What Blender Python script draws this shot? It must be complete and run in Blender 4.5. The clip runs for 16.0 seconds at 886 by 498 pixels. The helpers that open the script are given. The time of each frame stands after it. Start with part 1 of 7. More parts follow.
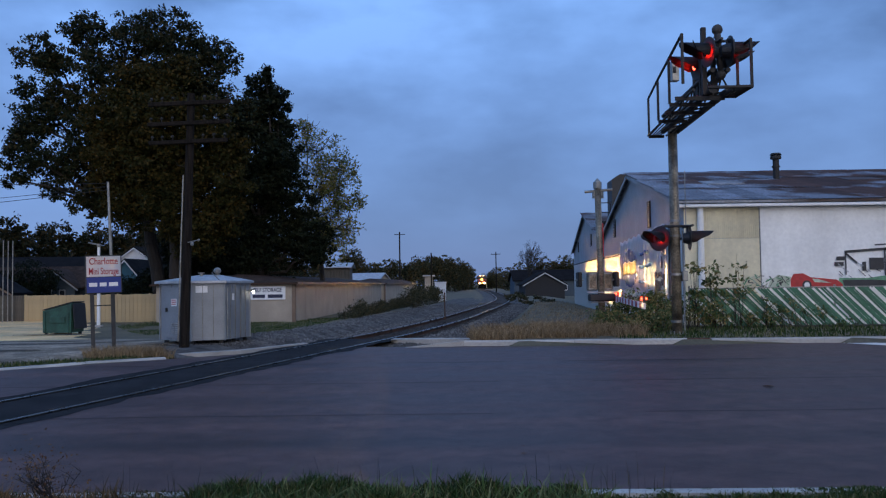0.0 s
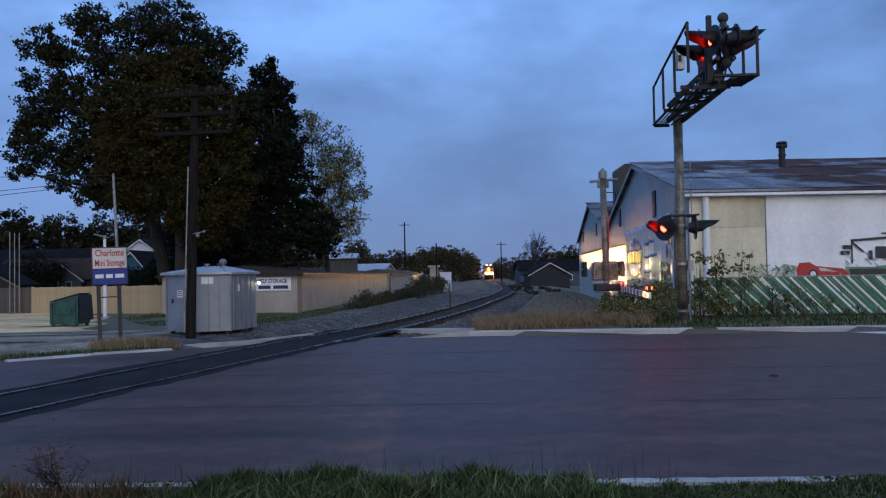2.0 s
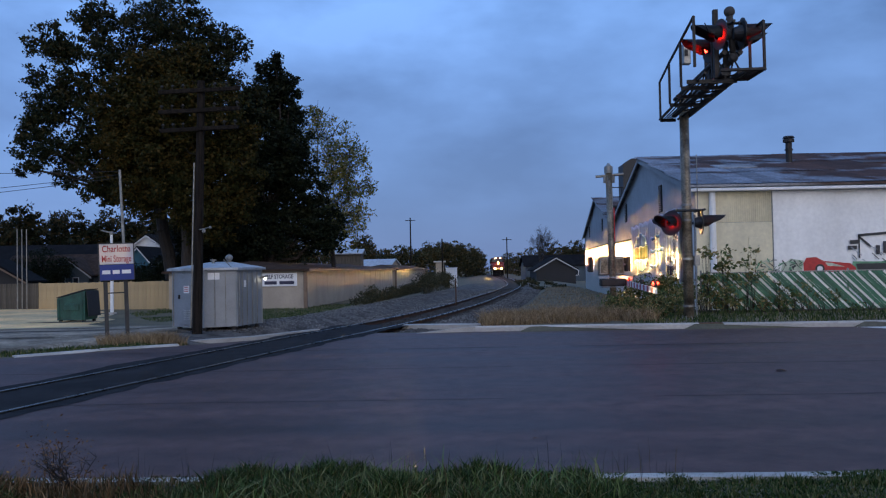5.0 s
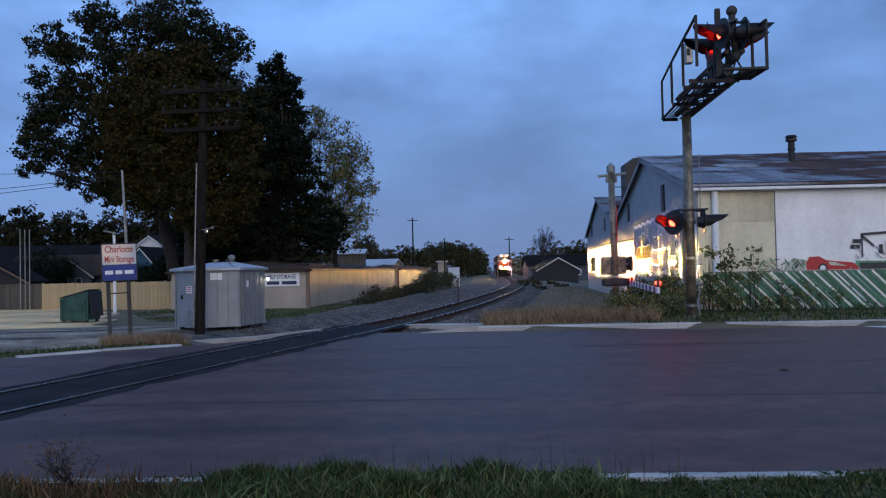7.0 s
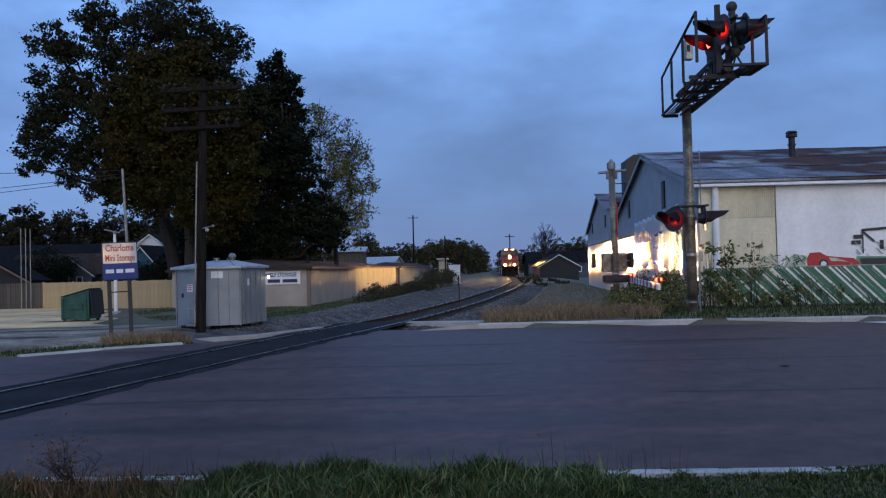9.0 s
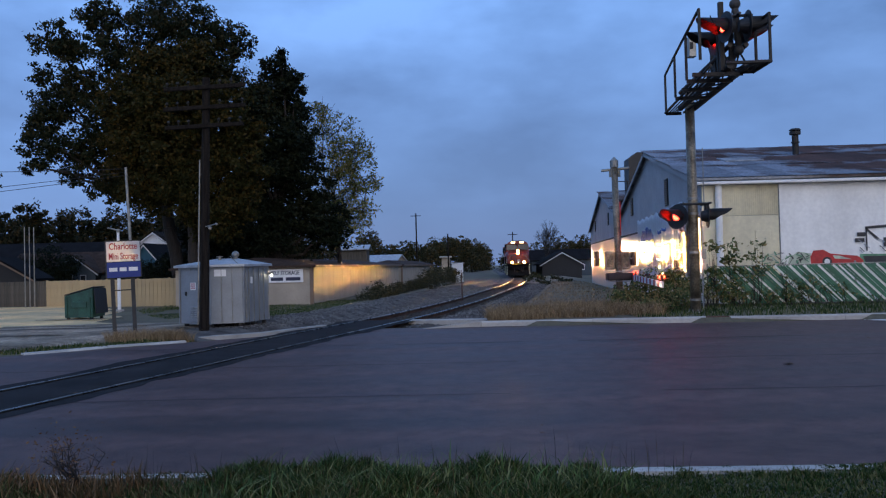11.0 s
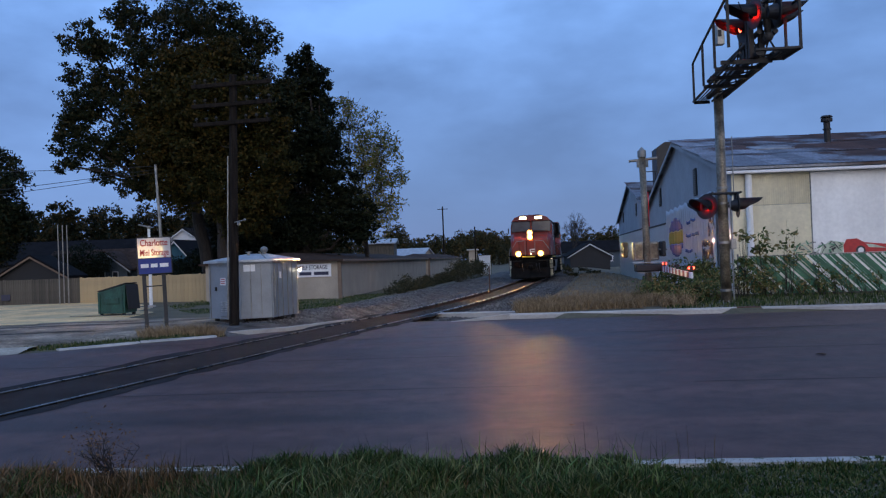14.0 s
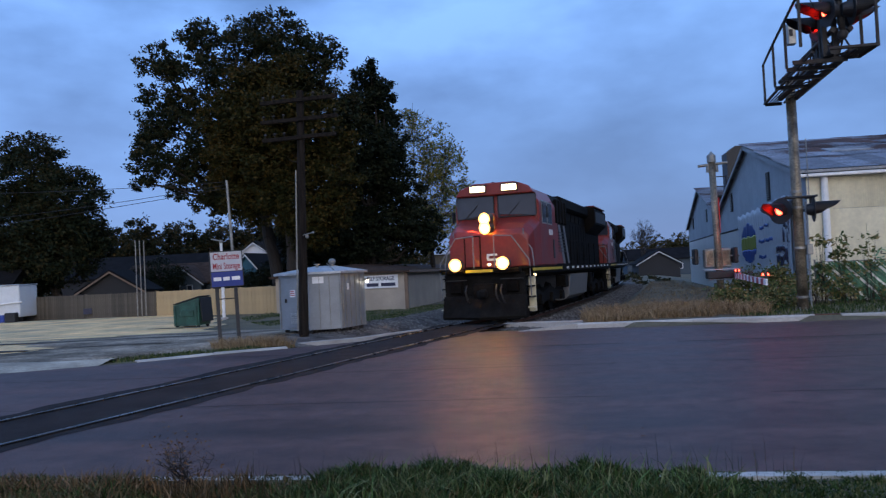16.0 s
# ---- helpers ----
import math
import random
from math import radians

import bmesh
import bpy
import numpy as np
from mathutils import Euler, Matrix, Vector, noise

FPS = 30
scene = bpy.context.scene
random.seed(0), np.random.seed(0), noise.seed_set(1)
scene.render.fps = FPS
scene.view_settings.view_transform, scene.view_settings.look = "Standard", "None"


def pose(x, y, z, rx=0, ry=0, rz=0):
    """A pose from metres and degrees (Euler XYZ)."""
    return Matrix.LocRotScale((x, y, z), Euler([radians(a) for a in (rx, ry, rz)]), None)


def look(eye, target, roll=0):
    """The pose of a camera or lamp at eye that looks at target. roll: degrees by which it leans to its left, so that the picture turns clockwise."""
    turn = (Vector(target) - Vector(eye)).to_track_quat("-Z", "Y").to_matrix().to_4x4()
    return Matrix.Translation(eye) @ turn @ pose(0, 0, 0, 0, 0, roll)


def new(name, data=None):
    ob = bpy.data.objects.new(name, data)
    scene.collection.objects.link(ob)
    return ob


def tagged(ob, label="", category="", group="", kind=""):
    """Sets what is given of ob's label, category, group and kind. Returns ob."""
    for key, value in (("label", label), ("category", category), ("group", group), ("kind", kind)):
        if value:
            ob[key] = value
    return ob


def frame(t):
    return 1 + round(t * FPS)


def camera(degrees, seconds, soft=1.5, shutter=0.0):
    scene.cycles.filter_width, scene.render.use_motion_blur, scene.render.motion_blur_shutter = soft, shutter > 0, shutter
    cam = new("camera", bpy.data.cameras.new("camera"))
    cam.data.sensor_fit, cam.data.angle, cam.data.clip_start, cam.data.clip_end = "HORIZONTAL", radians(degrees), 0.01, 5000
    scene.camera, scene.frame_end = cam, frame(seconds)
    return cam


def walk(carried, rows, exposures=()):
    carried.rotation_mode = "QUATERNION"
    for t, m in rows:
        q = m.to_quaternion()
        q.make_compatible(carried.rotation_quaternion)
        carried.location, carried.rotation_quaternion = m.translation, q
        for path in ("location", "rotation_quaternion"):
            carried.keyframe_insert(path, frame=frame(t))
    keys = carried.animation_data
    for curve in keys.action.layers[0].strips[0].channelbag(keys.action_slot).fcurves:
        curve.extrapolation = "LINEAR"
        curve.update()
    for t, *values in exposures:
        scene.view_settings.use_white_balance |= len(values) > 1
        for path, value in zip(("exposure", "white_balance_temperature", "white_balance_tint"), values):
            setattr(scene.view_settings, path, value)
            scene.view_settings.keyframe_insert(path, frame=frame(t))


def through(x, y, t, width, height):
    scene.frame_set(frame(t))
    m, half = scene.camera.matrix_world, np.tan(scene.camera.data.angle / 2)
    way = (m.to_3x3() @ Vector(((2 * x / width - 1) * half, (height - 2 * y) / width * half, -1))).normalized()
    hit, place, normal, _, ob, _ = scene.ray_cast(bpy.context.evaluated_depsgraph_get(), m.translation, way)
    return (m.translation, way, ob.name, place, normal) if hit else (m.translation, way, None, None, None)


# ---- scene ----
# ---------------- camera ----------------
cam = camera(57.0, 16.0, soft=1.2, shutter=0.4)
EYE = (0.0, 0.0, 1.7)
TURNS = [
    (0.0, 92.494, 0.815, -0.907), (0.5, 92.175, 0.825, -0.857), (1.0, 92.012, 0.794, -0.718), (1.5, 91.891, 0.853, -0.582),
    (2.0, 91.823, 1.031, -0.543), (2.5, 91.791, 1.102, -0.479), (3.0, 91.782, 1.067, -0.354), (3.5, 91.718, 1.011, -0.248),
    (4.0, 91.61, 1.09, -0.221), (6.5, 91.48, 1.119, -0.015), (7.0, 91.5, 1.2, 0.031), (7.5, 91.482, 1.289, 0.089),
    (8.0, 91.441, 1.316, 0.161), (8.5, 91.358, 1.369, 0.128), (9.0, 91.318, 1.437, 0.077), (11.5, 91.061, 1.529, 0.478),
    (12.0, 90.691, 1.573, 0.787), (12.5, 90.611, 1.544, 1.113), (13.0, 90.677, 1.567, 1.448), (13.5, 90.665, 1.827, 1.809),
    (14.0, 90.755, 2.092, 2.196), (14.5, 90.825, 2.22, 2.729), (15.0, 90.959, 2.429, 3.479), (15.5, 91.252, 2.605, 4.778),
    (16.0, 91.658, 2.825, 6.833)]
walk(cam, [(t, pose(*EYE, rx, ry, rz)) for t, rx, ry, rz in TURNS], [(0.0, 0.46), (11.0, 0.46), (14.5, 0.5), (15.2, 0.56), (16.0, 0.68)])

# ---------------- sky and daylight ----------------
world = bpy.data.worlds.new("dusk_sky")
scene.world = world
world.use_nodes = True


def build_sky():
    nt = world.node_tree
    nt.nodes.clear()
    N, L = nt.nodes.new, nt.links.new
    out, bg = N("ShaderNodeOutputWorld"), N("ShaderNodeBackground")
    sky = N("ShaderNodeTexSky")
    sky.sky_type, sky.sun_disc = "NISHITA", False
    sky.sun_elevation, sky.sun_rotation = radians(3.0), radians(200)
    sky.air_density, sky.dust_density, sky.ozone_density = 1.0, 0.6, 4.0
    co, mp = N("ShaderNodeTexCoord"), N("ShaderNodeMapping")
    mp.inputs["Scale"].default_value = (1.0, 1.0, 2.2)
    L(co.outputs["Generated"], mp.inputs["Vector"])
    n1, n2 = N("ShaderNodeTexNoise"), N("ShaderNodeTexNoise")
    for n, s, d in ((n1, 2.3, 4.0), (n2, 7.0, 6.0)):
        n.inputs["Scale"].default_value, n.inputs["Detail"].default_value = s, d
        n.inputs["Roughness"].default_value = 0.52
        L(mp.outputs["Vector"], n.inputs["Vector"])
    mixn = N("ShaderNodeMix")
    mixn.data_type = "FLOAT"
    mixn.inputs[0].default_value = 0.32
    L(n1.outputs[0], mixn.inputs[2])
    L(n2.outputs[0], mixn.inputs[3])
    ramp = N("ShaderNodeValToRGB")
    ramp.color_ramp.elements[0].position, ramp.color_ramp.elements[1].position = 0.40, 0.62
    ramp.color_ramp.elements[0].color = CLOUD_DARK
    ramp.color_ramp.elements[1].color = CLOUD_LIGHT
    L(mixn.outputs[0], ramp.inputs[0])
    # clouds grow dimmer and greyer towards the horizon
    sep = N("ShaderNodeSeparateXYZ")
    L(co.outputs["Generated"], sep.inputs[0])
    up = N("ShaderNodeMapRange")
    up.inputs[1].default_value, up.inputs[2].default_value = 0.0, 0.32
    L(sep.outputs["Z"], up.inputs[0])
    grade = N("ShaderNodeMix")
    grade.data_type = "RGBA"
    grade.inputs[6].default_value = CLOUD_LOW
    L(up.outputs[0], grade.inputs[0])
    L(ramp.outputs[0], grade.inputs[7])
    scale = N("ShaderNodeVectorMath")
    scale.operation = "SCALE"
    scale.inputs["Scale"].default_value = SKY_GAIN
    L(sky.outputs[0], scale.inputs[0])
    blend = N("ShaderNodeMix")
    blend.data_type = "RGBA"
    blend.inputs[0].default_value = 0.86
    L(scale.outputs[0], blend.inputs[6])
    L(grade.outputs[2], blend.inputs[7])
    # the western half of the sky keeps a little more light
    side, gain = N("ShaderNodeMapRange"), N("ShaderNodeVectorMath")
    side.inputs[1].default_value, side.inputs[2].default_value = -0.55, 0.2
    side.inputs[3].default_value, side.inputs[4].default_value = 1.22, 1.0
    L(sep.outputs["X"], side.inputs[0])
    gain.operation = "SCALE"
    L(blend.outputs[2], gain.inputs[0])
    L(side.outputs[0], gain.inputs["Scale"])
    L(gain.outputs[0], bg.inputs["Color"])
    bg.inputs["Strength"].default_value = 1.0
    L(bg.outputs[0], out.inputs["Surface"])


SKY_GAIN = 0.1
CLOUD_DARK = (0.090, 0.175, 0.385, 1)
CLOUD_LIGHT = (0.209, 0.40, 0.84, 1)
CLOUD_LOW = (0.126, 0.195, 0.385, 1)
build_sky()
sun = new("sun", bpy.data.lights.new("sun", "SUN"))
sun.data.energy, sun.data.angle, sun.data.color = 0.85, radians(60), (1.0, 0.87, 0.72)
sun.matrix_basis = look((8, -30, 10.5), (0, 0, 0))

# ---------------- materials ----------------
def mat(name, color, rough=0.8, metal=0.0, vary=0.18, scale=3.0, fine=40.0, bump=0.15, tint=None, streak=None, rand=0.0, spec=0.5, coat=0.0, mottle=None, sharp=(0.3, 0.7), drift=None, placed=False):
    """A surface with broad stains and fine grain; streak stretches the stains along an axis; placed lays them over the place, across pieces."""
    m = bpy.data.materials.new(name)
    m.use_nodes = True
    nt = m.node_tree
    N, L = nt.nodes.new, nt.links.new
    b = nt.nodes["Principled BSDF"]
    b.inputs["Metallic"].default_value = metal
    b.inputs["Specular IOR Level"].default_value = spec
    b.inputs["Coat Weight"].default_value = coat
    co, mp = N("ShaderNodeTexCoord"), N("ShaderNodeMapping")
    src = N("ShaderNodeNewGeometry").outputs["Position"] if placed else co.outputs["Object"]
    if streak:
        mp.inputs["Scale"].default_value = streak
    L(src, mp.inputs["Vector"])
    n1, n2 = N("ShaderNodeTexNoise"), N("ShaderNodeTexNoise")
    n1.inputs["Scale"].default_value, n1.inputs["Detail"].default_value = scale, 5.0
    n2.inputs["Scale"].default_value, n2.inputs["Detail"].default_value = fine, 3.0
    L(mp.outputs["Vector"], n1.inputs["Vector"])
    L(src, n2.inputs["Vector"])
    ramp = N("ShaderNodeValToRGB")
    e = ramp.color_ramp.elements
    e[0].position, e[1].position = sharp
    dark = tint or tuple(c * (1 - 2 * vary) for c in color)
    e[0].color = (*dark, 1)
    e[1].color = (*(min(1, c * (1 + vary)) for c in color), 1)
    if drift:
        # the stain grows along x, about drift[0], at drift[1] a metre
        sx, ma, su = N("ShaderNodeSeparateXYZ"), N("ShaderNodeMapRange"), N("ShaderNodeMath")
        L(src, sx.inputs[0])
        ma.inputs[1].default_value, ma.inputs[2].default_value = drift[0] - 5, drift[0] + 5
        ma.inputs[3].default_value, ma.inputs[4].default_value = -5 * drift[1], 5 * drift[1]
        L(sx.outputs["X"], ma.inputs[0])
        su.operation = "SUBTRACT"
        L(n1.outputs[0], su.inputs[0])
        L(ma.outputs[0], su.inputs[1])
        L(su.outputs[0], ramp.inputs[0])
    else:
        L(n1.outputs[0], ramp.inputs[0])
    mul = N("ShaderNodeMapRange")
    mul.inputs[1].default_value, mul.inputs[2].default_value = 0.25, 0.75
    mul.inputs[3].default_value, mul.inputs[4].default_value = 1 - vary, 1 + vary
    L(n2.outputs[0], mul.inputs[0])
    fact = mul.outputs[0]
    if rand:
        info, mr, mm = N("ShaderNodeObjectInfo"), N("ShaderNodeMapRange"), N("ShaderNodeMath")
        mr.inputs[3].default_value, mr.inputs[4].default_value = 1 - rand, 1 + rand
        L(info.outputs["Random"], mr.inputs[0])
        mm.operation = "MULTIPLY"
        L(fact, mm.inputs[0])
        L(mr.outputs[0], mm.inputs[1])
        fact = mm.outputs[0]
    if mottle:
        n3, m3, mm3 = N("ShaderNodeTexNoise"), N("ShaderNodeMapRange"), N("ShaderNodeMath")
        n3.inputs["Scale"].default_value, n3.inputs["Detail"].default_value, n3.inputs["Roughness"].default_value = mottle[0], 8.0, 0.7
        L(src, n3.inputs["Vector"])
        m3.inputs[1].default_value, m3.inputs[2].default_value = 0.3, 0.7
        m3.inputs[3].default_value, m3.inputs[4].default_value = 1 - mottle[1], 1 + mottle[1]
        L(n3.outputs[0], m3.inputs[0])
        mm3.operation = "MULTIPLY"
        L(fact, mm3.inputs[0])
        L(m3.outputs[0], mm3.inputs[1])
        fact = mm3.outputs[0]
    vm = N("ShaderNodeVectorMath")
    vm.operation = "SCALE"
    L(ramp.outputs[0], vm.inputs[0])
    L(fact, vm.inputs["Scale"])
    L(vm.outputs[0], b.inputs["Base Color"])
    rr = N("ShaderNodeMapRange")
    rr.inputs[3].default_value, rr.inputs[4].default_value = max(0.02, rough - 0.12), min(1, rough + 0.12)
    L(n1.outputs[0], rr.inputs[0])
    L(rr.outputs[0], b.inputs["Roughness"])
    if bump:
        bp = N("ShaderNodeBump")
        bp.inputs["Strength"].default_value, bp.inputs["Distance"].default_value = bump, 0.02
        L(n2.outputs[0], bp.inputs["Height"])
        L(bp.outputs[0], b.inputs["Normal"])
    return m


def backlit(name, color, through, rough=0.45):
    """Sheet plastic that lets light through."""
    m = bpy.data.materials.new(name)
    m.use_nodes = True
    nt = m.node_tree
    N, L = nt.nodes.new, nt.links.new
    p, out = nt.nodes["Principled BSDF"], nt.nodes["Material Output"]
    no, co, mr, vm = N("ShaderNodeTexNoise"), N("ShaderNodeTexCoord"), N("ShaderNodeMapRange"), N("ShaderNodeVectorMath")
    no.inputs["Scale"].default_value, no.inputs["Detail"].default_value = 5.0, 5.0
    L(co.outputs["Object"], no.inputs["Vector"])
    mr.inputs[3].default_value, mr.inputs[4].default_value = 0.88, 1.08
    L(no.outputs[0], mr.inputs[0])
    vm.operation = "SCALE"
    vm.inputs[0].default_value = color
    L(mr.outputs[0], vm.inputs["Scale"])
    L(vm.outputs[0], p.inputs["Base Color"])
    p.inputs["Roughness"].default_value = rough
    tr, mx = N("ShaderNodeBsdfTranslucent"), N("ShaderNodeMixShader")
    L(vm.outputs[0], tr.inputs["Color"])
    mx.inputs[0].default_value = through
    L(p.outputs[0], mx.inputs[1])
    L(tr.outputs[0], mx.inputs[2])
    L(mx.outputs[0], out.inputs["Surface"])
    return m


def clear_plastic(name):
    """Clear acrylic sheet, slightly glossy."""
    m = bpy.data.materials.new(name)
    m.use_nodes = True
    nt = m.node_tree
    N, L = nt.nodes.new, nt.links.new
    tr, gl, mx = N("ShaderNodeBsdfTransparent"), N("ShaderNodeBsdfGlossy"), N("ShaderNodeMixShader")
    tr.inputs["Color"].default_value = (0.9, 0.9, 0.88, 1)
    gl.inputs["Roughness"].default_value = 0.15
    mx.inputs[0].default_value = 0.06
    L(tr.outputs[0], mx.inputs[1])
    L(gl.outputs[0], mx.inputs[2])
    L(mx.outputs[0], nt.nodes["Material Output"].inputs["Surface"])
    return m


def glow(name, color, strength):
    m = bpy.data.materials.new(name)
    m.use_nodes = True
    b = m.node_tree.nodes["Principled BSDF"]
    b.inputs["Base Color"].default_value = (*color, 1)
    b.inputs["Emission Color"].default_value = (*color, 1)
    b.inputs["Emission Strength"].default_value = strength
    return m


def leafy(name, a, b_, c):
    """Leaves whose hue differs from leaf to leaf; light comes through a little."""
    m = bpy.data.materials.new(name)
    m.use_nodes = True
    nt = m.node_tree
    N, L = nt.nodes.new, nt.links.new
    p = nt.nodes["Principled BSDF"]
    geo, ramp = N("ShaderNodeNewGeometry"), N("ShaderNodeValToRGB")
    e = ramp.color_ramp.elements
    e[0].color, e[1].color = (*a, 1), (*c, 1)
    e[0].position, e[1].position = 0.28, 0.72
    mid = e.new(0.52)
    mid.color = (*b_, 1)
    no, co = N("ShaderNodeTexNoise"), N("ShaderNodeTexCoord")
    no.inputs["Scale"].default_value = 0.35
    L(co.outputs["Object"], no.inputs["Vector"])
    mix = N("ShaderNodeMix")
    mix.data_type = "FLOAT"
    mix.inputs[0].default_value = 0.5
    L(geo.outputs["Random Per Island"], mix.inputs[2])
    L(no.outputs[0], mix.inputs[3])
    L(mix.outputs[0], ramp.inputs[0])
    L(ramp.outputs[0], p.inputs["Base Color"])
    p.inputs["Roughness"].default_value = 0.6
    p.inputs["Specular IOR Level"].default_value = 0.08
    return m


ASPHALT = mat("road_asphalt", (0.090, 0.051, 0.045), 0.52, vary=0.26, scale=0.85, fine=70, bump=0.22, streak=(0.03, 1.1, 1.0), spec=0.17, mottle=(2.6, 0.45))
APRON = mat("driveway_asphalt", (0.42, 0.375, 0.30), 0.9, vary=0.22, scale=0.7, fine=20, bump=0.35, spec=0.15, mottle=(1.8, 0.3))
SEAL = mat("joint_sealer", (0.058, 0.036, 0.033), 0.6, vary=0.3, scale=3, fine=30, bump=0.15, spec=0.15)
PATCH = mat("crossing_asphalt", (0.020, 0.019, 0.020), 0.85, vary=0.35, scale=1.2, fine=50, bump=0.4, spec=0.12, mottle=(2.5, 0.5))
GRAVEL = mat("gravel_ballast", (0.115, 0.105, 0.095), 0.95, vary=0.4, scale=1.6, fine=14, bump=1.0, spec=0.2)
STONE = leafy("ballast_stone", (0.05, 0.046, 0.042), (0.11, 0.105, 0.10), (0.21, 0.20, 0.19))
OILYBED = mat("oily_ballast", (0.050, 0.041, 0.034), 0.95, vary=0.35, scale=1.6, fine=14, bump=1.0, spec=0.15)
DARKSTONE = leafy("oily_stone", (0.022, 0.018, 0.015), (0.048, 0.040, 0.033), (0.09, 0.08, 0.07))
YARDGRAVEL = mat("dark_yard_gravel", (0.27, 0.225, 0.17), 0.95, vary=0.4, scale=0.6, fine=10, bump=0.8, spec=0.1, mottle=(1.5, 0.4))
MUD = mat("damp_mud", (0.075, 0.062, 0.05), 0.8, vary=0.3, scale=1.2, fine=14, bump=0.6, spec=0.2, mottle=(2.0, 0.4))
LOT = mat("pale_lot_gravel", (0.80, 0.53, 0.25), 0.95, vary=0.2, scale=0.3, fine=10, bump=0.6, tint=(0.46, 0.35, 0.21), spec=0.1, mottle=(0.9, 0.25))
DIRT = mat("field_dirt_grass", (0.125, 0.105, 0.06), 0.95, vary=0.25, scale=0.3, fine=9, bump=0.6)
CONCRETE = mat("kerb_concrete", (0.42, 0.40, 0.37), 0.85, vary=0.15, scale=1.5, fine=30, bump=0.3, rand=0.12)
RAIL = mat("rail_steel", (0.13, 0.105, 0.085), 0.28, metal=1.0, vary=0.1, scale=2, fine=20, bump=0.05)
RAILSIDE = mat("rail_rust", (0.10, 0.05, 0.03), 0.8, metal=0.3, vary=0.3, scale=4, fine=30)
TIE = mat("tie_wood", (0.06, 0.045, 0.035), 0.9, vary=0.3, scale=6, fine=40, rand=0.3)
ALU = mat("aluminium_sheet", (0.275, 0.29, 0.305), 0.55, metal=0.3, vary=0.08, scale=2.0, fine=25, bump=0.06)
ALUROOF = mat("aluminium_roof", (0.44, 0.46, 0.48), 0.5, metal=0.3, vary=0.12, scale=2.5, fine=20, bump=0.06)
GALV = mat("galvanised_steel", (0.30, 0.29, 0.265), 0.42, metal=0.6, vary=0.2, scale=3.0, fine=30, bump=0.08)
WEATHERED = mat("weathered_mast_paint", (0.25, 0.205, 0.145), 0.42, metal=0.35, vary=0.38, scale=2.5, fine=20, bump=0.15)
BLACK = mat("black_paint", (0.018, 0.018, 0.02), 0.55, vary=0.2, scale=5, fine=30, bump=0.08)
DARKSTEEL = mat("dark_steel", (0.030, 0.027, 0.025), 0.65, metal=0.2, vary=0.3, scale=6, fine=40)
POLEWOOD = mat("creosote_pole_wood", (0.020, 0.016, 0.013), 0.9, vary=0.35, scale=3, fine=40, bump=0.6, streak=(6, 6, 0.4), spec=0.12)
WHITEWALL = mat("white_metal_siding", (0.86, 0.85, 0.82), 0.55, vary=0.06, scale=0.9, fine=8, bump=0.03, streak=(1.0, 1.0, 0.25), mottle=(0.8, 0.07))
CREAM = mat("cream_siding", (0.74, 0.67, 0.47), 0.6, vary=0.08, scale=1.2, fine=8, bump=0.03, streak=(1.5, 1.5, 0.25), mottle=(1.1, 0.08))
GREYWALL = mat("grey_corrugated_wall", (0.36, 0.38, 0.40), 0.6, vary=0.12, scale=0.8, fine=8, bump=0.05)
ROOFTIN = mat("rusted_tin_roof", (0.20, 0.205, 0.215), 0.6, metal=0.15, vary=0.3, scale=0.5, fine=9, tint=(0.06, 0.03, 0.02), bump=0.1, streak=(0.4, 1.0, 1), mottle=(1.6, 0.4), sharp=(0.42, 0.56), drift=(11.8, 0.034))
ROOFSHEET = mat("corrugated_roof_sheet", (0.165, 0.175, 0.20), 0.75, metal=0.0, vary=0.22, scale=0.55, fine=9, tint=(0.075, 0.036, 0.025), bump=0.1, streak=(0.8, 0.8, 1), mottle=(1.6, 0.35), sharp=(0.44, 0.54), spec=0.2, drift=(13.0, 0.03), rand=0.28, placed=True)
TAN = mat("tan_block_wall", (0.40, 0.335, 0.26), 0.85, vary=0.08, scale=0.8, fine=14, bump=0.1)
BROWNROOF = mat("brown_shingle_roof", (0.062, 0.04, 0.03), 0.9, vary=0.25, scale=2, fine=20, bump=0.4, spec=0.08)
TANTRIM = mat("brown_trim", (0.19, 0.13, 0.09), 0.8, vary=0.1)
FENCETAN = mat("tan_fence_board", (0.47, 0.34, 0.175), 0.7, vary=0.06, scale=1.0, fine=20, bump=0.08, rand=0.06)
FENCEWOOD = mat("grey_fence_board", (0.105, 0.088, 0.066), 0.9, vary=0.25, scale=2, fine=30, bump=0.3, rand=0.25, streak=(5, 5, 0.4))
DUMPGREEN = mat("green_painted_steel", (0.018, 0.07, 0.05), 0.5, vary=0.25, scale=2, fine=15, bump=0.1)
POSTGREY = mat("grey_painted_post", (0.05, 0.047, 0.045), 0.8, vary=0.2, scale=6, fine=40, bump=0.3)
SIGNWHITE = mat("sign_white", (0.80, 0.79, 0.78), 0.5, vary=0.04, scale=3, fine=10, bump=0)
SIGNBLUE = mat("sign_blue", (0.03, 0.06, 0.30), 0.5, vary=0.06, scale=3, fine=10, bump=0)
SIGNRED = mat("sign_red", (0.40, 0.02, 0.03), 0.5, vary=0.06, scale=3, fine=10, bump=0)
REDSTRIP = mat("red_reflective_tape", (0.80, 0.02, 0.03), 0.3, vary=0.05, bump=0)
PANELWHITE = backlit("translucent_white_panel", (0.86, 0.85, 0.84), 0.5)
PANELCLEAR = clear_plastic("clear_back_panel")
PANELBLUE = backlit("translucent_blue_panel", (0.03, 0.06, 0.30), 0.3)
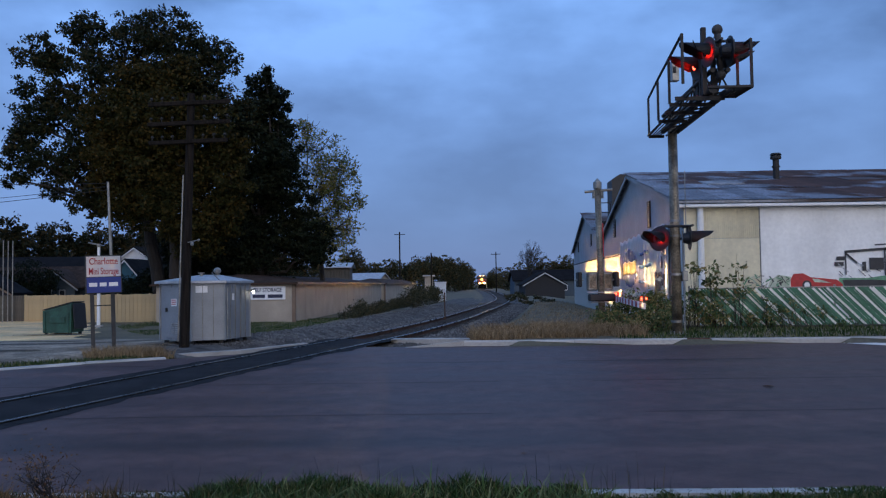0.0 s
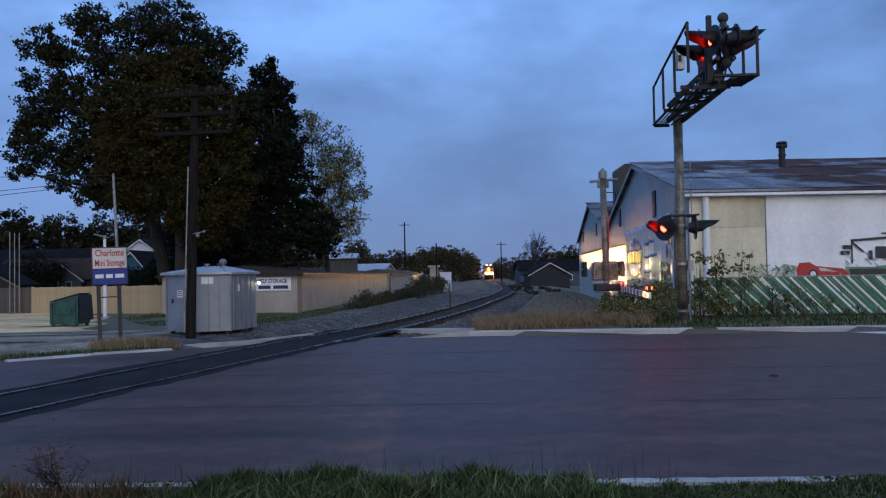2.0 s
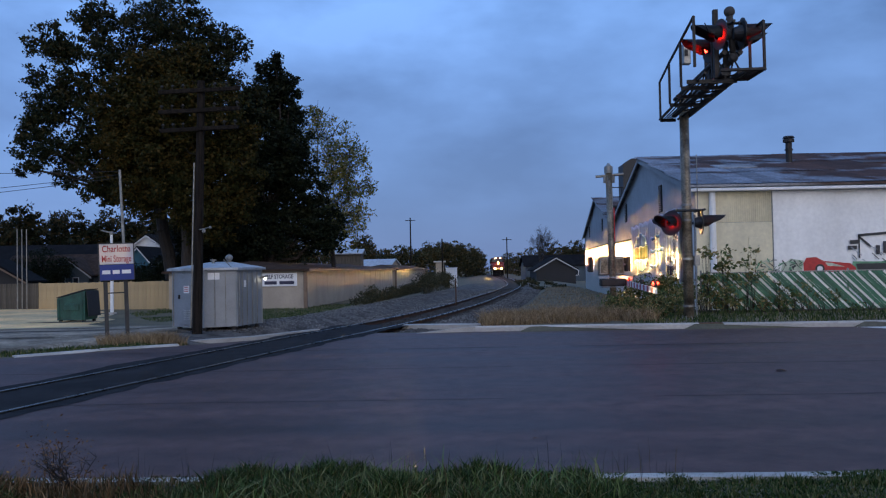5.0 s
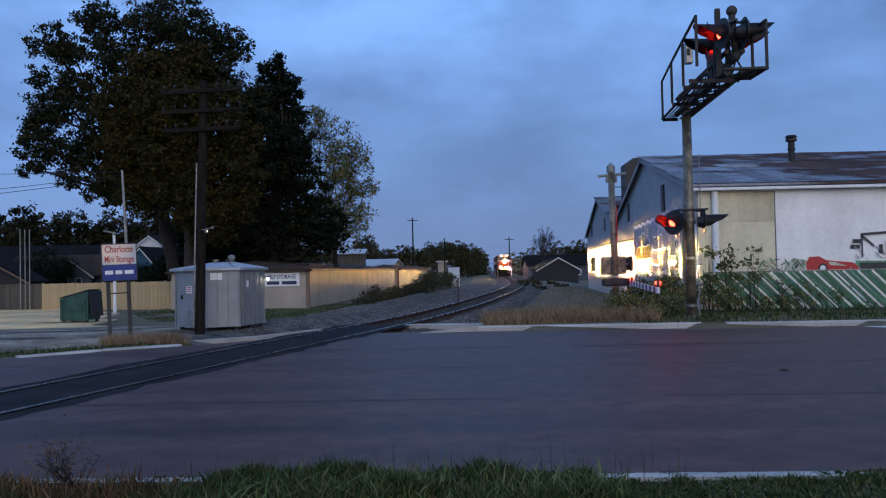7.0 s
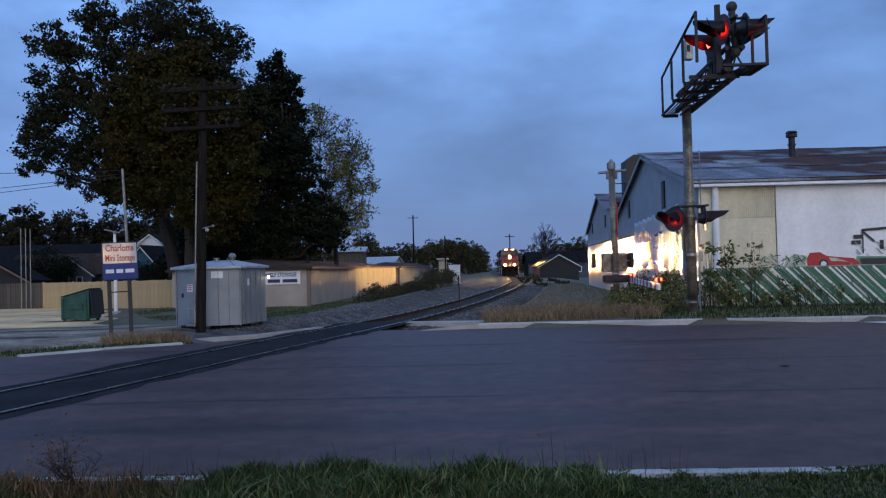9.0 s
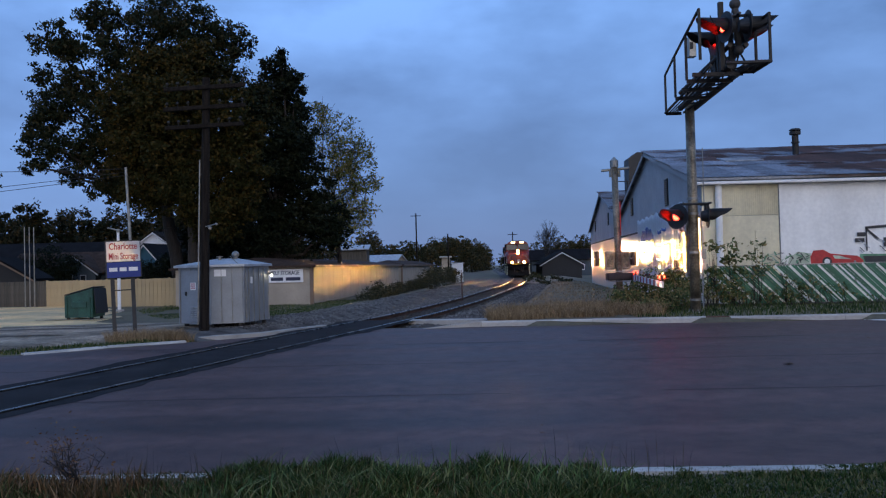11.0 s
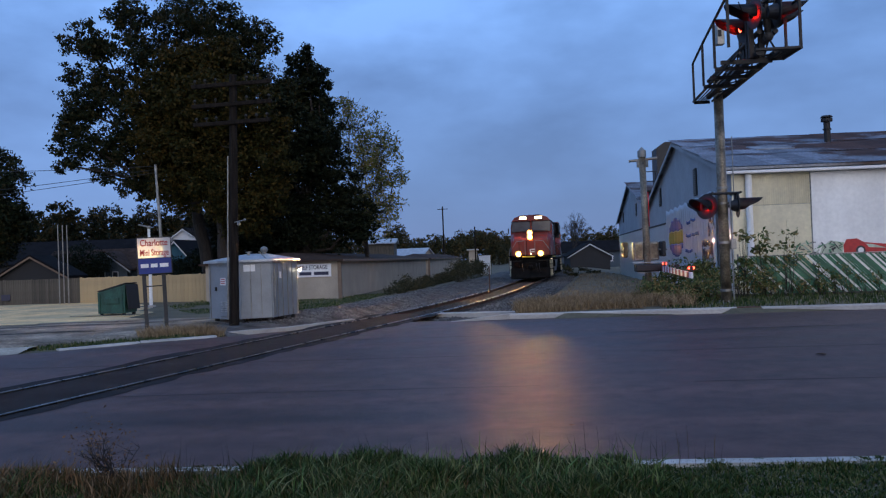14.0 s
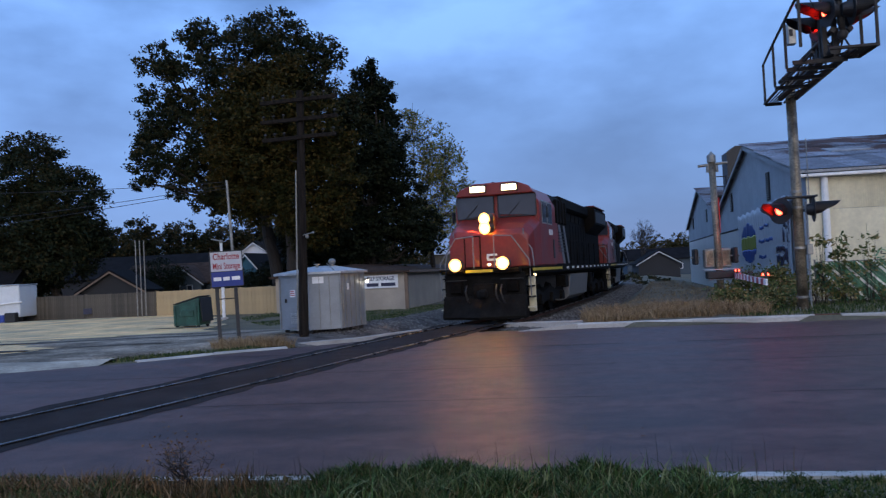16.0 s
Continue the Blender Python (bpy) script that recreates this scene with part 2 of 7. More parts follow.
SIGNNAVY = mat("sign_dark_lettering", (0.03, 0.03, 0.06), 0.6, vary=0.06, bump=0)
BARK = mat("tree_bark", (0.030, 0.023, 0.018), 0.95, vary=0.3, scale=3, fine=20, bump=0.6, streak=(4, 4, 0.6))
OAKLEAF = leafy("oak_leaves", (0.011, 0.018, 0.010), (0.019, 0.025, 0.011), (0.040, 0.031, 0.012))
RUSTLEAF = leafy("rusty_leaves", (0.015, 0.018, 0.005), (0.028, 0.027, 0.007), (0.066, 0.042, 0.011))
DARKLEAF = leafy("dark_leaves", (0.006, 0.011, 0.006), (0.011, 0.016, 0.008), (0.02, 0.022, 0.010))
PALELEAF = leafy("yellowing_leaves", (0.06, 0.08, 0.026), (0.11, 0.125, 0.038), (0.20, 0.15, 0.045))
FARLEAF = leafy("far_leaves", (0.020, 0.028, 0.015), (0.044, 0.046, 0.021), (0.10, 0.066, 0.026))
# the far leaves again, darker: shade is put into their colour
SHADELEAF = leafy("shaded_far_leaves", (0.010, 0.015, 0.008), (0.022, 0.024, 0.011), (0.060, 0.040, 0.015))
SHRUBLEAF = leafy("shrub_leaves", (0.05, 0.09, 0.03), (0.10, 0.125, 0.045), (0.26, 0.20, 0.085))
GRASS = leafy("verge_grass", (0.015, 0.032, 0.009), (0.038, 0.072, 0.019), (0.15, 0.145, 0.065))
DRYGRASS = leafy("dry_grass", (0.13, 0.085, 0.045), (0.26, 0.18, 0.10), (0.40, 0.29, 0.17))
DRYVERGE = leafy("dry_verge_weeds", (0.035, 0.030, 0.012), (0.10, 0.062, 0.032), (0.22, 0.14, 0.075))
PALEBLADE = leafy("pale_grass_blades", (0.07, 0.12, 0.035), (0.12, 0.17, 0.06), (0.24, 0.24, 0.12))
WEEDS = leafy("rank_weeds", (0.02, 0.028, 0.014), (0.04, 0.045, 0.022), (0.10, 0.075, 0.035))
GLASS = mat("dark_glass", (0.03, 0.035, 0.045), 0.08, vary=0.1, bump=0, spec=0.8)
LOCORED = mat("locomotive_red", (0.21, 0.016, 0.007), 0.5, vary=0.14, scale=1.2, fine=10, bump=0.05, coat=0.2)
LOCOBLACK = mat("locomotive_black", (0.008, 0.0068, 0.006), 0.75, vary=0.3, scale=1.5, fine=12, bump=0.08, spec=0.06)
LOCOGREY = mat("locomotive_grey_stripe", (0.17, 0.17, 0.175), 0.5, vary=0.12, scale=1.5, fine=12, bump=0.05)
UNDER = mat("underframe_grime", (0.010, 0.009, 0.008), 0.85, vary=0.35, scale=3, fine=20, bump=0.2, spec=0.12)
YELLOW = mat("safety_yellow", (0.62, 0.45, 0.03), 0.5, vary=0.1, bump=0)
LAMPWHITE = glow("lit_bulb", (1.0, 0.90, 0.70), 14)
REDLIT = glow("red_signal_lit", (1.0, 0.012, 0.006), 45)
REDGLASS = mat("red_signal_glass", (0.10, 0.008, 0.006), 0.15, vary=0.05, bump=0)
HEADLIT = glow("headlamp_beam", (1.0, 0.52, 0.17), 1.3e8)
HEADGLOW = glow("headlamp_lens", (1.0, 0.45, 0.11), 16000)
HEADLOW = glow("headlamp_low_beam", (1.0, 0.44, 0.11), 8.0e6)
HEADHIGH = glow("headlamp_high_beam", (1.0, 0.50, 0.15), 1.1e8)
# cup and ring emit on their own, imitating the lamp's glare and amber halo
HEADCUP = glow("headlamp_reflector", (1.0, 0.50, 0.035), 28)
HEADHALO = glow("headlamp_rim", (1.0, 0.48, 0.12), 3.0)
BOARDLIT = glow("lit_number_board", (1.0, 0.74, 0.40), 4.0)
GLOSSWALL = mat("glossy_white_lower_siding", (0.64, 0.63, 0.60), 0.34, vary=0.06, scale=0.8, fine=6, bump=0.12, streak=(1, 1, 0.2), coat=0.3)
UPPERWALL = mat("pale_grey_upper_siding", (0.36, 0.37, 0.38), 0.75, vary=0.08, scale=0.7, fine=6, bump=0.06)
VINYL = backlit("white_vinyl_banner", (0.70, 0.71, 0.73), 0.4, 0.25)
VINYLBLUE = backlit("banner_blue", (0.05, 0.11, 0.34), 0.3, 0.25)
VINYLGREEN = backlit("banner_green", (0.35, 0.38, 0.08), 0.3, 0.25)
VINYLDARK = backlit("banner_dark_print", (0.05, 0.05, 0.09), 0.2, 0.25)
SLATGREEN = mat("green_fence_slat", (0.035, 0.145, 0.078), 0.5, vary=0.15, scale=3, fine=20, bump=0.05, rand=0.25)
SLATWHITE = mat("white_fence_slat", (0.72, 0.72, 0.66), 0.5, vary=0.08, scale=3, fine=20, bump=0.05, rand=0.08)
MURALRED = mat("mural_red", (0.50, 0.03, 0.03), 0.55, vary=0.15, scale=4, fine=12, bump=0)
MURALGREEN = mat("mural_green", (0.12, 0.30, 0.17), 0.55, vary=0.2, scale=4, fine=12, bump=0)
MURALPALE = mat("mural_pale_green", (0.50, 0.56, 0.44), 0.55, vary=0.15, scale=4, fine=12, bump=0)
MURALBLACK = mat("mural_black", (0.03, 0.03, 0.035), 0.55, vary=0.2, bump=0)
HOUSEBLUE = mat("blue_house_siding", (0.05, 0.072, 0.095), 0.8, vary=0.1, scale=1, fine=8, bump=0.1)
HOUSETEAL = mat("teal_house_siding", (0.045, 0.15, 0.22), 0.8, vary=0.1, scale=1, fine=8, bump=0.1)
HOUSEDARK = mat("dark_grey_siding", (0.022, 0.022, 0.024), 0.8, vary=0.12, scale=1, fine=8, bump=0.1)
ROOFDARK = mat("dark_shingle_roof", (0.014, 0.0135, 0.0145), 0.95, vary=0.2, scale=1, fine=12, bump=0.3, spec=0.05)
TRAILER = mat("white_trailer_siding", (0.68, 0.70, 0.72), 0.5, vary=0.06, scale=0.6, fine=8, bump=0.03)
WIRE = mat("black_cable", (0.012, 0.012, 0.013), 0.7, vary=0.1, bump=0)
IRON = mat("rusty_inlet_iron", (0.15, 0.065, 0.038), 0.8, metal=0.3, vary=0.3, scale=5, fine=30)
DEADLEAF = leafy("dead_leaves", (0.10, 0.05, 0.025), (0.16, 0.09, 0.045), (0.24, 0.15, 0.07))
WHITEPAINT = mat("white_paint", (0.75, 0.74, 0.70), 0.5, vary=0.08, bump=0)


# ---------------- building blocks ----------------
def box(bm, c, s, rz=0.0, bevel=0.0, m=None):
    """A box of size s centred at c, turned by rz degrees about its own upright axis."""
    t = m if m is not None else pose(*c, 0, 0, rz)
    r = bmesh.ops.create_cube(bm, size=1.0, matrix=t @ Matrix.Diagonal((*s, 1)))
    if bevel:
        es = list({e for v in r["verts"] for e in v.link_edges})
        bmesh.ops.bevel(bm, geom=es, offset=bevel, segments=1, affect="EDGES")
    return bm


def rod(bm, a, b, r0, r1=None, n=8):
    """A tapered round bar from a to b."""
    a, b = Vector(a), Vector(b)
    d = b - a
    t = Matrix.Translation((a + b) / 2) @ d.to_track_quat("Z", "Y").to_matrix().to_4x4()
    bmesh.ops.create_cone(bm, cap_ends=True, segments=n, radius1=r0, radius2=r0 if r1 is None else r1, depth=d.length, matrix=t)
    return bm


def ball(bm, c, r, n=10, squash=(1, 1, 1)):
    bmesh.ops.create_uvsphere(bm, u_segments=n, v_segments=max(6, n // 2 + 1), radius=r, matrix=Matrix.Translation(c) @ Matrix.Diagonal((*squash, 1)))
    return bm


def prism(bm, outline, a, b, axis="y"):
    """An outline (list of (u, v)) drawn out from a to b along an axis; v is up for x and y."""
    def at(u, v, w):
        return {"x": (w, u, v), "y": (u, w, v), "z": (u, v, w)}[axis]
    va = [bm.verts.new(at(u, v, a)) for u, v in outline]
    vb = [bm.verts.new(at(u, v, b)) for u, v in outline]
    n = len(outline)
    fs = [bm.faces.new(va), bm.faces.new(vb)]
    fs += [bm.faces.new((va[i], va[(i + 1) % n], vb[(i + 1) % n], vb[i])) for i in range(n)]
    bmesh.ops.recalc_face_normals(bm, faces=fs)
    return bm


def mesh_of(name, bm, material, smooth=False):
    me = bpy.data.meshes.new(name)
    bm.to_mesh(me)
    bm.free()
    me.materials.append(material)
    if smooth:
        me.polygons.foreach_set("use_smooth", [True] * len(me.polygons))
    return me


def part(name, bm, material, parent=None, label="", smooth=False, at=None):
    ob = new(name, mesh_of(name, bm, material, smooth))
    if parent is not None:
        ob.parent = parent
    if at is not None:
        ob.matrix_basis = at
    return tagged(ob, label)


def again(ob, at, parent=None):
    """Another piece on the same mesh."""
    o = new(ob.name.split(".")[0], ob.data)
    o.parent = parent if parent is not None else ob.parent
    o.matrix_basis = at
    if "label" in ob:
        o["label"] = ob["label"]
    return o


def thing(name, m, label, category, group="", kind=""):
    e = new(name)
    e.empty_display_size = 0.3
    e.matrix_basis = m
    return tagged(e, label, category, group, kind)


def B():
    return bmesh.new()


def raw(name, verts, faces, material):
    me = bpy.data.meshes.new(name)
    me.from_pydata(verts, [], faces)
    me.materials.append(material)
    return me


def lettering(name, text, size, material, parent, m, depth=0.004, label="", bold=0.0):
    cu = bpy.data.curves.new(name, "FONT")
    cu.body, cu.size, cu.extrude, cu.offset = text, size, depth, bold
    cu.align_x, cu.align_y = "CENTER", "CENTER"
    tmp = bpy.data.objects.new(name, cu)
    scene.collection.objects.link(tmp)
    me = bpy.data.meshes.new_from_object(tmp.evaluated_get(bpy.context.evaluated_depsgraph_get()))
    bpy.data.objects.remove(tmp)
    me.materials.clear()
    me.materials.append(material)
    ob = new(name, me)
    ob.parent, ob.matrix_basis = parent, m
    return tagged(ob, label)


def leaves(name, lobes, count, size, material, seed, parent=None, thick=0.55, aspect=1.0, droop=0.0, clump=40):
    """A crown: small quads strewn through lobes (x, y, z, r), denser near the lobes' skins, in clumps with gaps between."""
    rng = np.random.default_rng(seed)
    lob = np.array(lobes, float)
    w = lob[:, 3] ** 2.2
    clumps = max(20, count // clump)
    which = rng.choice(len(lob), clumps, p=w / w.sum())
    d = rng.normal(size=(clumps, 3))
    d /= np.linalg.norm(d, axis=1, keepdims=True)
    rad = lob[which, 3] * (thick + (1.06 - thick) * rng.random(clumps) ** 0.6)
    cen = lob[which, :3] + d * rad[:, None] * (1, 1.0, 0.92)
    k = rng.integers(0, clumps, count)
    spread = 0.07 * lob[which[k], 3] + 0.14
    pts = cen[k] + rng.normal(size=(count, 3)) * spread[:, None] * (0.8, 0.8, 0.55)
    pts[:, 2] -= droop * rng.random(count)
    u = rng.normal(size=(count, 3))
    u /= np.linalg.norm(u, axis=1, keepdims=True)
    v = np.cross(u, rng.normal(size=(count, 3)))
    v /= np.linalg.norm(v, axis=1, keepdims=True)
    s = (size * (0.6 + 0.8 * rng.random(count)))[:, None]
    c0, c1 = pts - u * s * aspect, pts + u * s * aspect
    quad = np.stack([c0, pts + v * s * 0.5, c1, pts - v * s * 0.5], 1).reshape(-1, 3)
    faces = np.arange(count * 4).reshape(-1, 4)
    ob = new(name, raw(name, quad.tolist(), faces.tolist(), material))
    ob.parent = parent
    return ob


def blades(name, pts, heights, material, seed, width=0.012, lean=0.35):
    """Grass: a bent two-piece blade at each point."""
    rng = np.random.default_rng(seed)
    pts, n = np.array(pts, float), len(pts)
    h = np.array(heights, float)[:, None]
    a = rng.random(n) * 2 * np.pi
    side = np.stack([np.cos(a), np.sin(a), 0 * a], 1) * width * (0.6 + 0.8 * rng.random(n))[:, None]
    b = rng.random(n) * 2 * np.pi
    bend = np.stack([np.cos(b), np.sin(b), 0 * b], 1) * h * (lean * rng.random(n))[:, None]
    up = np.array([[0, 0, 1.0]])
    mid, top = pts + up * h * 0.55 + bend * 0.35, pts + up * h * (0.9 + 0.0 * h) + bend
    verts = np.stack([pts - side, pts + side, mid + side * 0.8, mid - side * 0.8, top], 1).reshape(-1, 3)
    base = np.arange(n)[:, None] * 5
    quads, tris = base + [0, 1, 2, 3], base + [3, 2, 4]
    return new(name, raw(name, verts.tolist(), quads.tolist() + tris.tolist(), material))


def limb(bm, a, b, r0, r1, rng, wob=0.12, n=5, sides=7):
    """A crooked tapering branch; returns its end and way."""
    a, b = Vector(a), Vector(b)
    L_ = (b - a).length
    p, pts = a, [a]
    for i in range(1, n + 1):
        q = a.lerp(b, i / n)
        if i < n:
            q += Vector((rng.uniform(-1, 1), rng.uniform(-1, 1), rng.uniform(-0.6, 0.6))) * wob * L_ / n
        pts.append(q)
    for i in range(n):
        ra, rb = r0 + (r1 - r0) * i / n, r0 + (r1 - r0) * (i + 1) / n
        rod(bm, pts[i], pts[i + 1], ra, rb, sides)
    return pts


def tree(name, foot, lobes, trunk_r, count, size, leafmat, seed, label, thick=0.55, fork=0.35, twigs=3, aspect=1.0, droop=0.0, clump=40):
    rng = random.Random(seed)
    root = thing(name, pose(*foot), label, "tree")
    loc = [(x - foot[0], y + rng.uniform(-0.45, 0.45) * r - foot[1], z - foot[2], r) for x, y, z, r in lobes]
    top = max(z for x, y, z, r in loc)
    mx = sum(x * r for x, y, z, r in loc) / sum(r for *_, r in loc)
    f = Vector((mx * 0.35, 0, top * fork))
    bm = B()
    rod(bm, (0, 0, -0.2), (0, 0, 0.5), trunk_r * 1.5, trunk_r, 10)
    limb(bm, (0, 0, 0.45), f, trunk_r, trunk_r * 0.75, rng, 0.1, 4, 10)
    for x, y, z, r in loc:
        e = Vector((x, y, z))
        start = f if z > f.z else Vector((mx * 0.2, 0, max(0.8, z * 0.6)))
        pts = limb(bm, start, e, trunk_r * 0.38, trunk_r * 0.1, rng, 0.35, 5, 6)
        for k in range(twigs):
            s = pts[rng.randint(2, 5)]
            d = Vector((rng.gauss(0, 1), rng.gauss(0, 1), rng.gauss(0.3, 0.8))).normalized() * r * rng.uniform(0.6, 1.0)
            limb(bm, s, s + d, trunk_r * 0.1, 0.012, rng, 0.4, 3, 4)
    part("trunk", bm, BARK, root)
    leaves("crown", loc, count, size, leafmat, seed, root, thick, aspect, droop, clump)
    return root

# ---------------- ground, road, track ----------------
def step(a, b, v):
    t = min(1.0, max(0.0, (v - a) / (b - a)))
    return t * t * (3 - 2 * t)


TRACK_PLAN = [(-13.5, -16), (-9.25, 0), (-7.58, 6), (-5.95, 11.9), (-3.86, 19.6), (-2.54, 24.3), (-1.15, 29.6), (1.18, 41), (2.88, 51.5),
              (4.7, 63), (6.5, 76.5), (8.2, 92), (11.2, 139.5), (12.8, 171.5), (15.3, 227.5), (18.1, 283.4), (21, 345), (23.5, 400)]


def spline(pts, n=24):
    out = []
    p = [Vector(q) for q in pts]
    p = [2 * p[0] - p[1]] + p + [2 * p[-1] - p[-2]]
    for i in range(1, len(p) - 2):
        a, b, c, d = p[i - 1:i + 3]
        # chord-length tangents keep uneven spacing smooth
        t1, t2, t3 = (b - a).length ** 0.5, (c - b).length ** 0.5, (d - c).length ** 0.5
        m1 = ((b - a) / t1 - (c - a) / (t1 + t2) + (c - b) / t2) * t2
        m2 = ((c - b) / t2 - (d - b) / (t2 + t3) + (d - c) / t3) * t2
        for k in range(n):
            s = k / n
            out.append((2 * s**3 - 3 * s**2 + 1) * b + (s**3 - 2 * s**2 + s) * m1 + (-2 * s**3 + 3 * s**2) * c + (s**3 - s**2) * m2)
    out.append(p[-2])
    return out


LINE = spline(TRACK_PLAN)
ALONG = [0.0]
for i in range(1, len(LINE)):
    ALONG.append(ALONG[-1] + (LINE[i] - LINE[i - 1]).length)


def track_at(s):
    """Place and heading (unit vector away from the crossing) at s metres along the track."""
    s = min(max(s, 0.0), ALONG[-1] - 0.01)
    i = int(np.searchsorted(ALONG, s, side="right")) - 1
    i = min(max(i, 0), len(LINE) - 2)
    k = (s - ALONG[i]) / (ALONG[i + 1] - ALONG[i])
    return LINE[i].lerp(LINE[i + 1], k), (LINE[i + 1] - LINE[i]).normalized()


def along_of_y(y):
    return float(np.interp(y, [p.y for p in LINE], ALONG))


def track_x(y):
    return float(np.interp(y, [p.y for p in LINE], [p.x for p in LINE]))


def far_edge(x):
    """The road's far side."""
    return 22.55 - 0.08 * x if x > -2.5 else float(np.interp(x, [-200, -40, -11.6, -9.2, -6.36, -2.5], [10, 14, 16.3, 17.65, 19.8, 22.7]))


def near_edge(x):
    return 6.34 - 0.045 * x if x > -40 else 8.14


RAIL_TOP = 0.03


def ground_z(x, y):
    if y < near_edge(x) + 0.02:
        return 0.13 - 0.02 * step(6, 0, y)
    if y < far_edge(x) - 0.02:
        return -0.06
    dx = x - track_x(min(y, 390))
    z = -0.42 * step(-3.5, -10, dx) * step(23, 36, y)
    if dx > 0:
        z += 0.13 * step(3.0, 6.0, dx) * step(60, 30, y) - 0.55 * step(5, 10, dx) * step(36, 75, y)
    if abs(dx) < 3.6:
        bed = -0.15 - 0.10 * step(1.5, 3.0, abs(dx))
        z = z + (bed - z) * step(3.6, 2.6, abs(dx)) * step(far_edge(x) + 0.0, far_edge(x) + 1.5, y)
    return z + 0.03 * noise.noise((x * 0.4, y * 0.4, 0)) * step(22, 40, y)


LOT_EDGE = lambda y: float(np.interp(y, [14.3, 16.3, 17.1, 19.6, 26, 31, 34, 40, 58], [-37, -12.2, -11.0, -11.6, -13.5, -14.5, -14.2, -16, -24]))


def covered(x, y):
    """Under the ballast, the shoulder or the gravel yard, where the ground lies lower."""
    if y < far_edge(x) + 1.6 or y > 105:
        return False
    dx = x - track_x(y)
    if -2.3 < dx < 2.3 or (-4.9 < dx < 2.3 and y < 95):
        return True
    return 19 < y < 56 and x < LOT_EDGE(y) - 1.2


def build_ground():
    xs = sorted({round(v, 3) for v in np.concatenate([np.linspace(-1500, -70, 12), np.arange(-70, -14, 2.0), np.arange(-14, 16, 0.4), np.arange(16, 60, 2.0), np.linspace(60, 1500, 12)])})
    ys = sorted({round(v, 3) for v in np.concatenate([np.linspace(-1500, -20, 8), np.arange(-20, 6, 2.0), np.arange(6, 8, 0.4), np.arange(8, 15, 1.0), np.arange(15, 34, 0.35), np.arange(34, 110, 1.2), np.linspace(110, 420, 60), np.linspace(450, 1500, 8)])})
    verts = [(x, y, ground_z(x, y) - (0.14 if covered(x, y) else 0.0) if abs(y) < 400 else -0.1) for y in ys for x in xs]
    w = len(xs)
    faces = [(j * w + i, j * w + i + 1, (j + 1) * w + i + 1, (j + 1) * w + i) for j in range(len(ys) - 1) for i in range(w - 1)]
    ob = new("ground", raw("ground", verts, faces, DIRT))
    ob.data.polygons.foreach_set("use_smooth", [True] * len(faces))
    tagged(ob, "dark dirt and thin grass ground beside road and track", "ground", kind="structure")


def sheet(name, outline, z, material, label, kind="structure", cat=""):
    bm = B()
    vs = [bm.verts.new((x, y, z)) for x, y in outline]
    bm.faces.new(vs)
    bmesh.ops.triangulate(bm, faces=bm.faces[:])
    bmesh.ops.recalc_face_normals(bm, faces=bm.faces[:])
    for f in bm.faces:
        if f.normal.z < 0:
            f.normal_flip()
    ob = part(name, bm, material)
    return tagged(ob, label, cat or name, kind=kind)


def draped(name, outline_fn, ys, lift, material, label, cat, cols=10):
    """A strip laid on the ground between x = outline_fn(y) limits."""
    verts, faces = [], []
    for y in ys:
        a, b = outline_fn(y)
        for i in range(cols + 1):
            x = a + (b - a) * i / cols
            # the rim dips into the ground, so that no edge stands proud
            rim = i in (0, cols) or y in (ys[0], ys[-1])
            verts.append((x, y, ground_z(x, y) + (-0.04 if rim else lift)))
    w = cols + 1
    for j in range(len(ys) - 1):
        for i in range(cols):
            faces.append((j * w + i, j * w + i + 1, (j + 1) * w + i + 1, (j + 1) * w + i))
    ob = new(name, raw(name, verts, faces, material))
    ob.data.polygons.foreach_set("use_smooth", [True] * len(faces))
    return tagged(ob, label, cat, kind="structure")


build_ground()
xs_far = [-200, -40, -11.6, -9.2, -6.36, -4.4, -2.5, 0, 4, 12, 60, 200]
xs_road = sorted(set(xs_far) | {-60, -30, -20, -15, -13, -8})
tagged(new("road", raw("road", [(x, f(x), 0.0) for x in xs_road for f in (near_edge, far_edge)], [(2 * i, 2 * i + 2, 2 * i + 3, 2 * i + 1) for i in range(len(xs_road) - 1)], ASPHALT)),
       "worn grey asphalt road with faint lane wear", "road", kind="structure")


def strip_between(o0, o1, y0, y1, n=40):
    pts_a, pts_b = [], []
    for i in range(n + 1):
        s = along_of_y(y0 + (y1 - y0) * i / n)
        p, d = track_at(s)
        r = Vector((d.y, -d.x))
        pts_a.append(p + r * o0)
        pts_b.append(p + r * o1)
    return pts_a, pts_b


a_, b_ = strip_between(-1.3, 1.1, -3, 26.2, 200)


def ragged(p, k):
    """Torn asphalt edges: the patch swells and shrinks along its way."""
    w = 0.22 * noise.noise((p.x * 0.5, p.y * 0.35, k)) + 0.12 * noise.noise((p.x * 2.2, p.y * 1.6, k + 5))
    return (p.x + w, p.y - 0.4 * w)


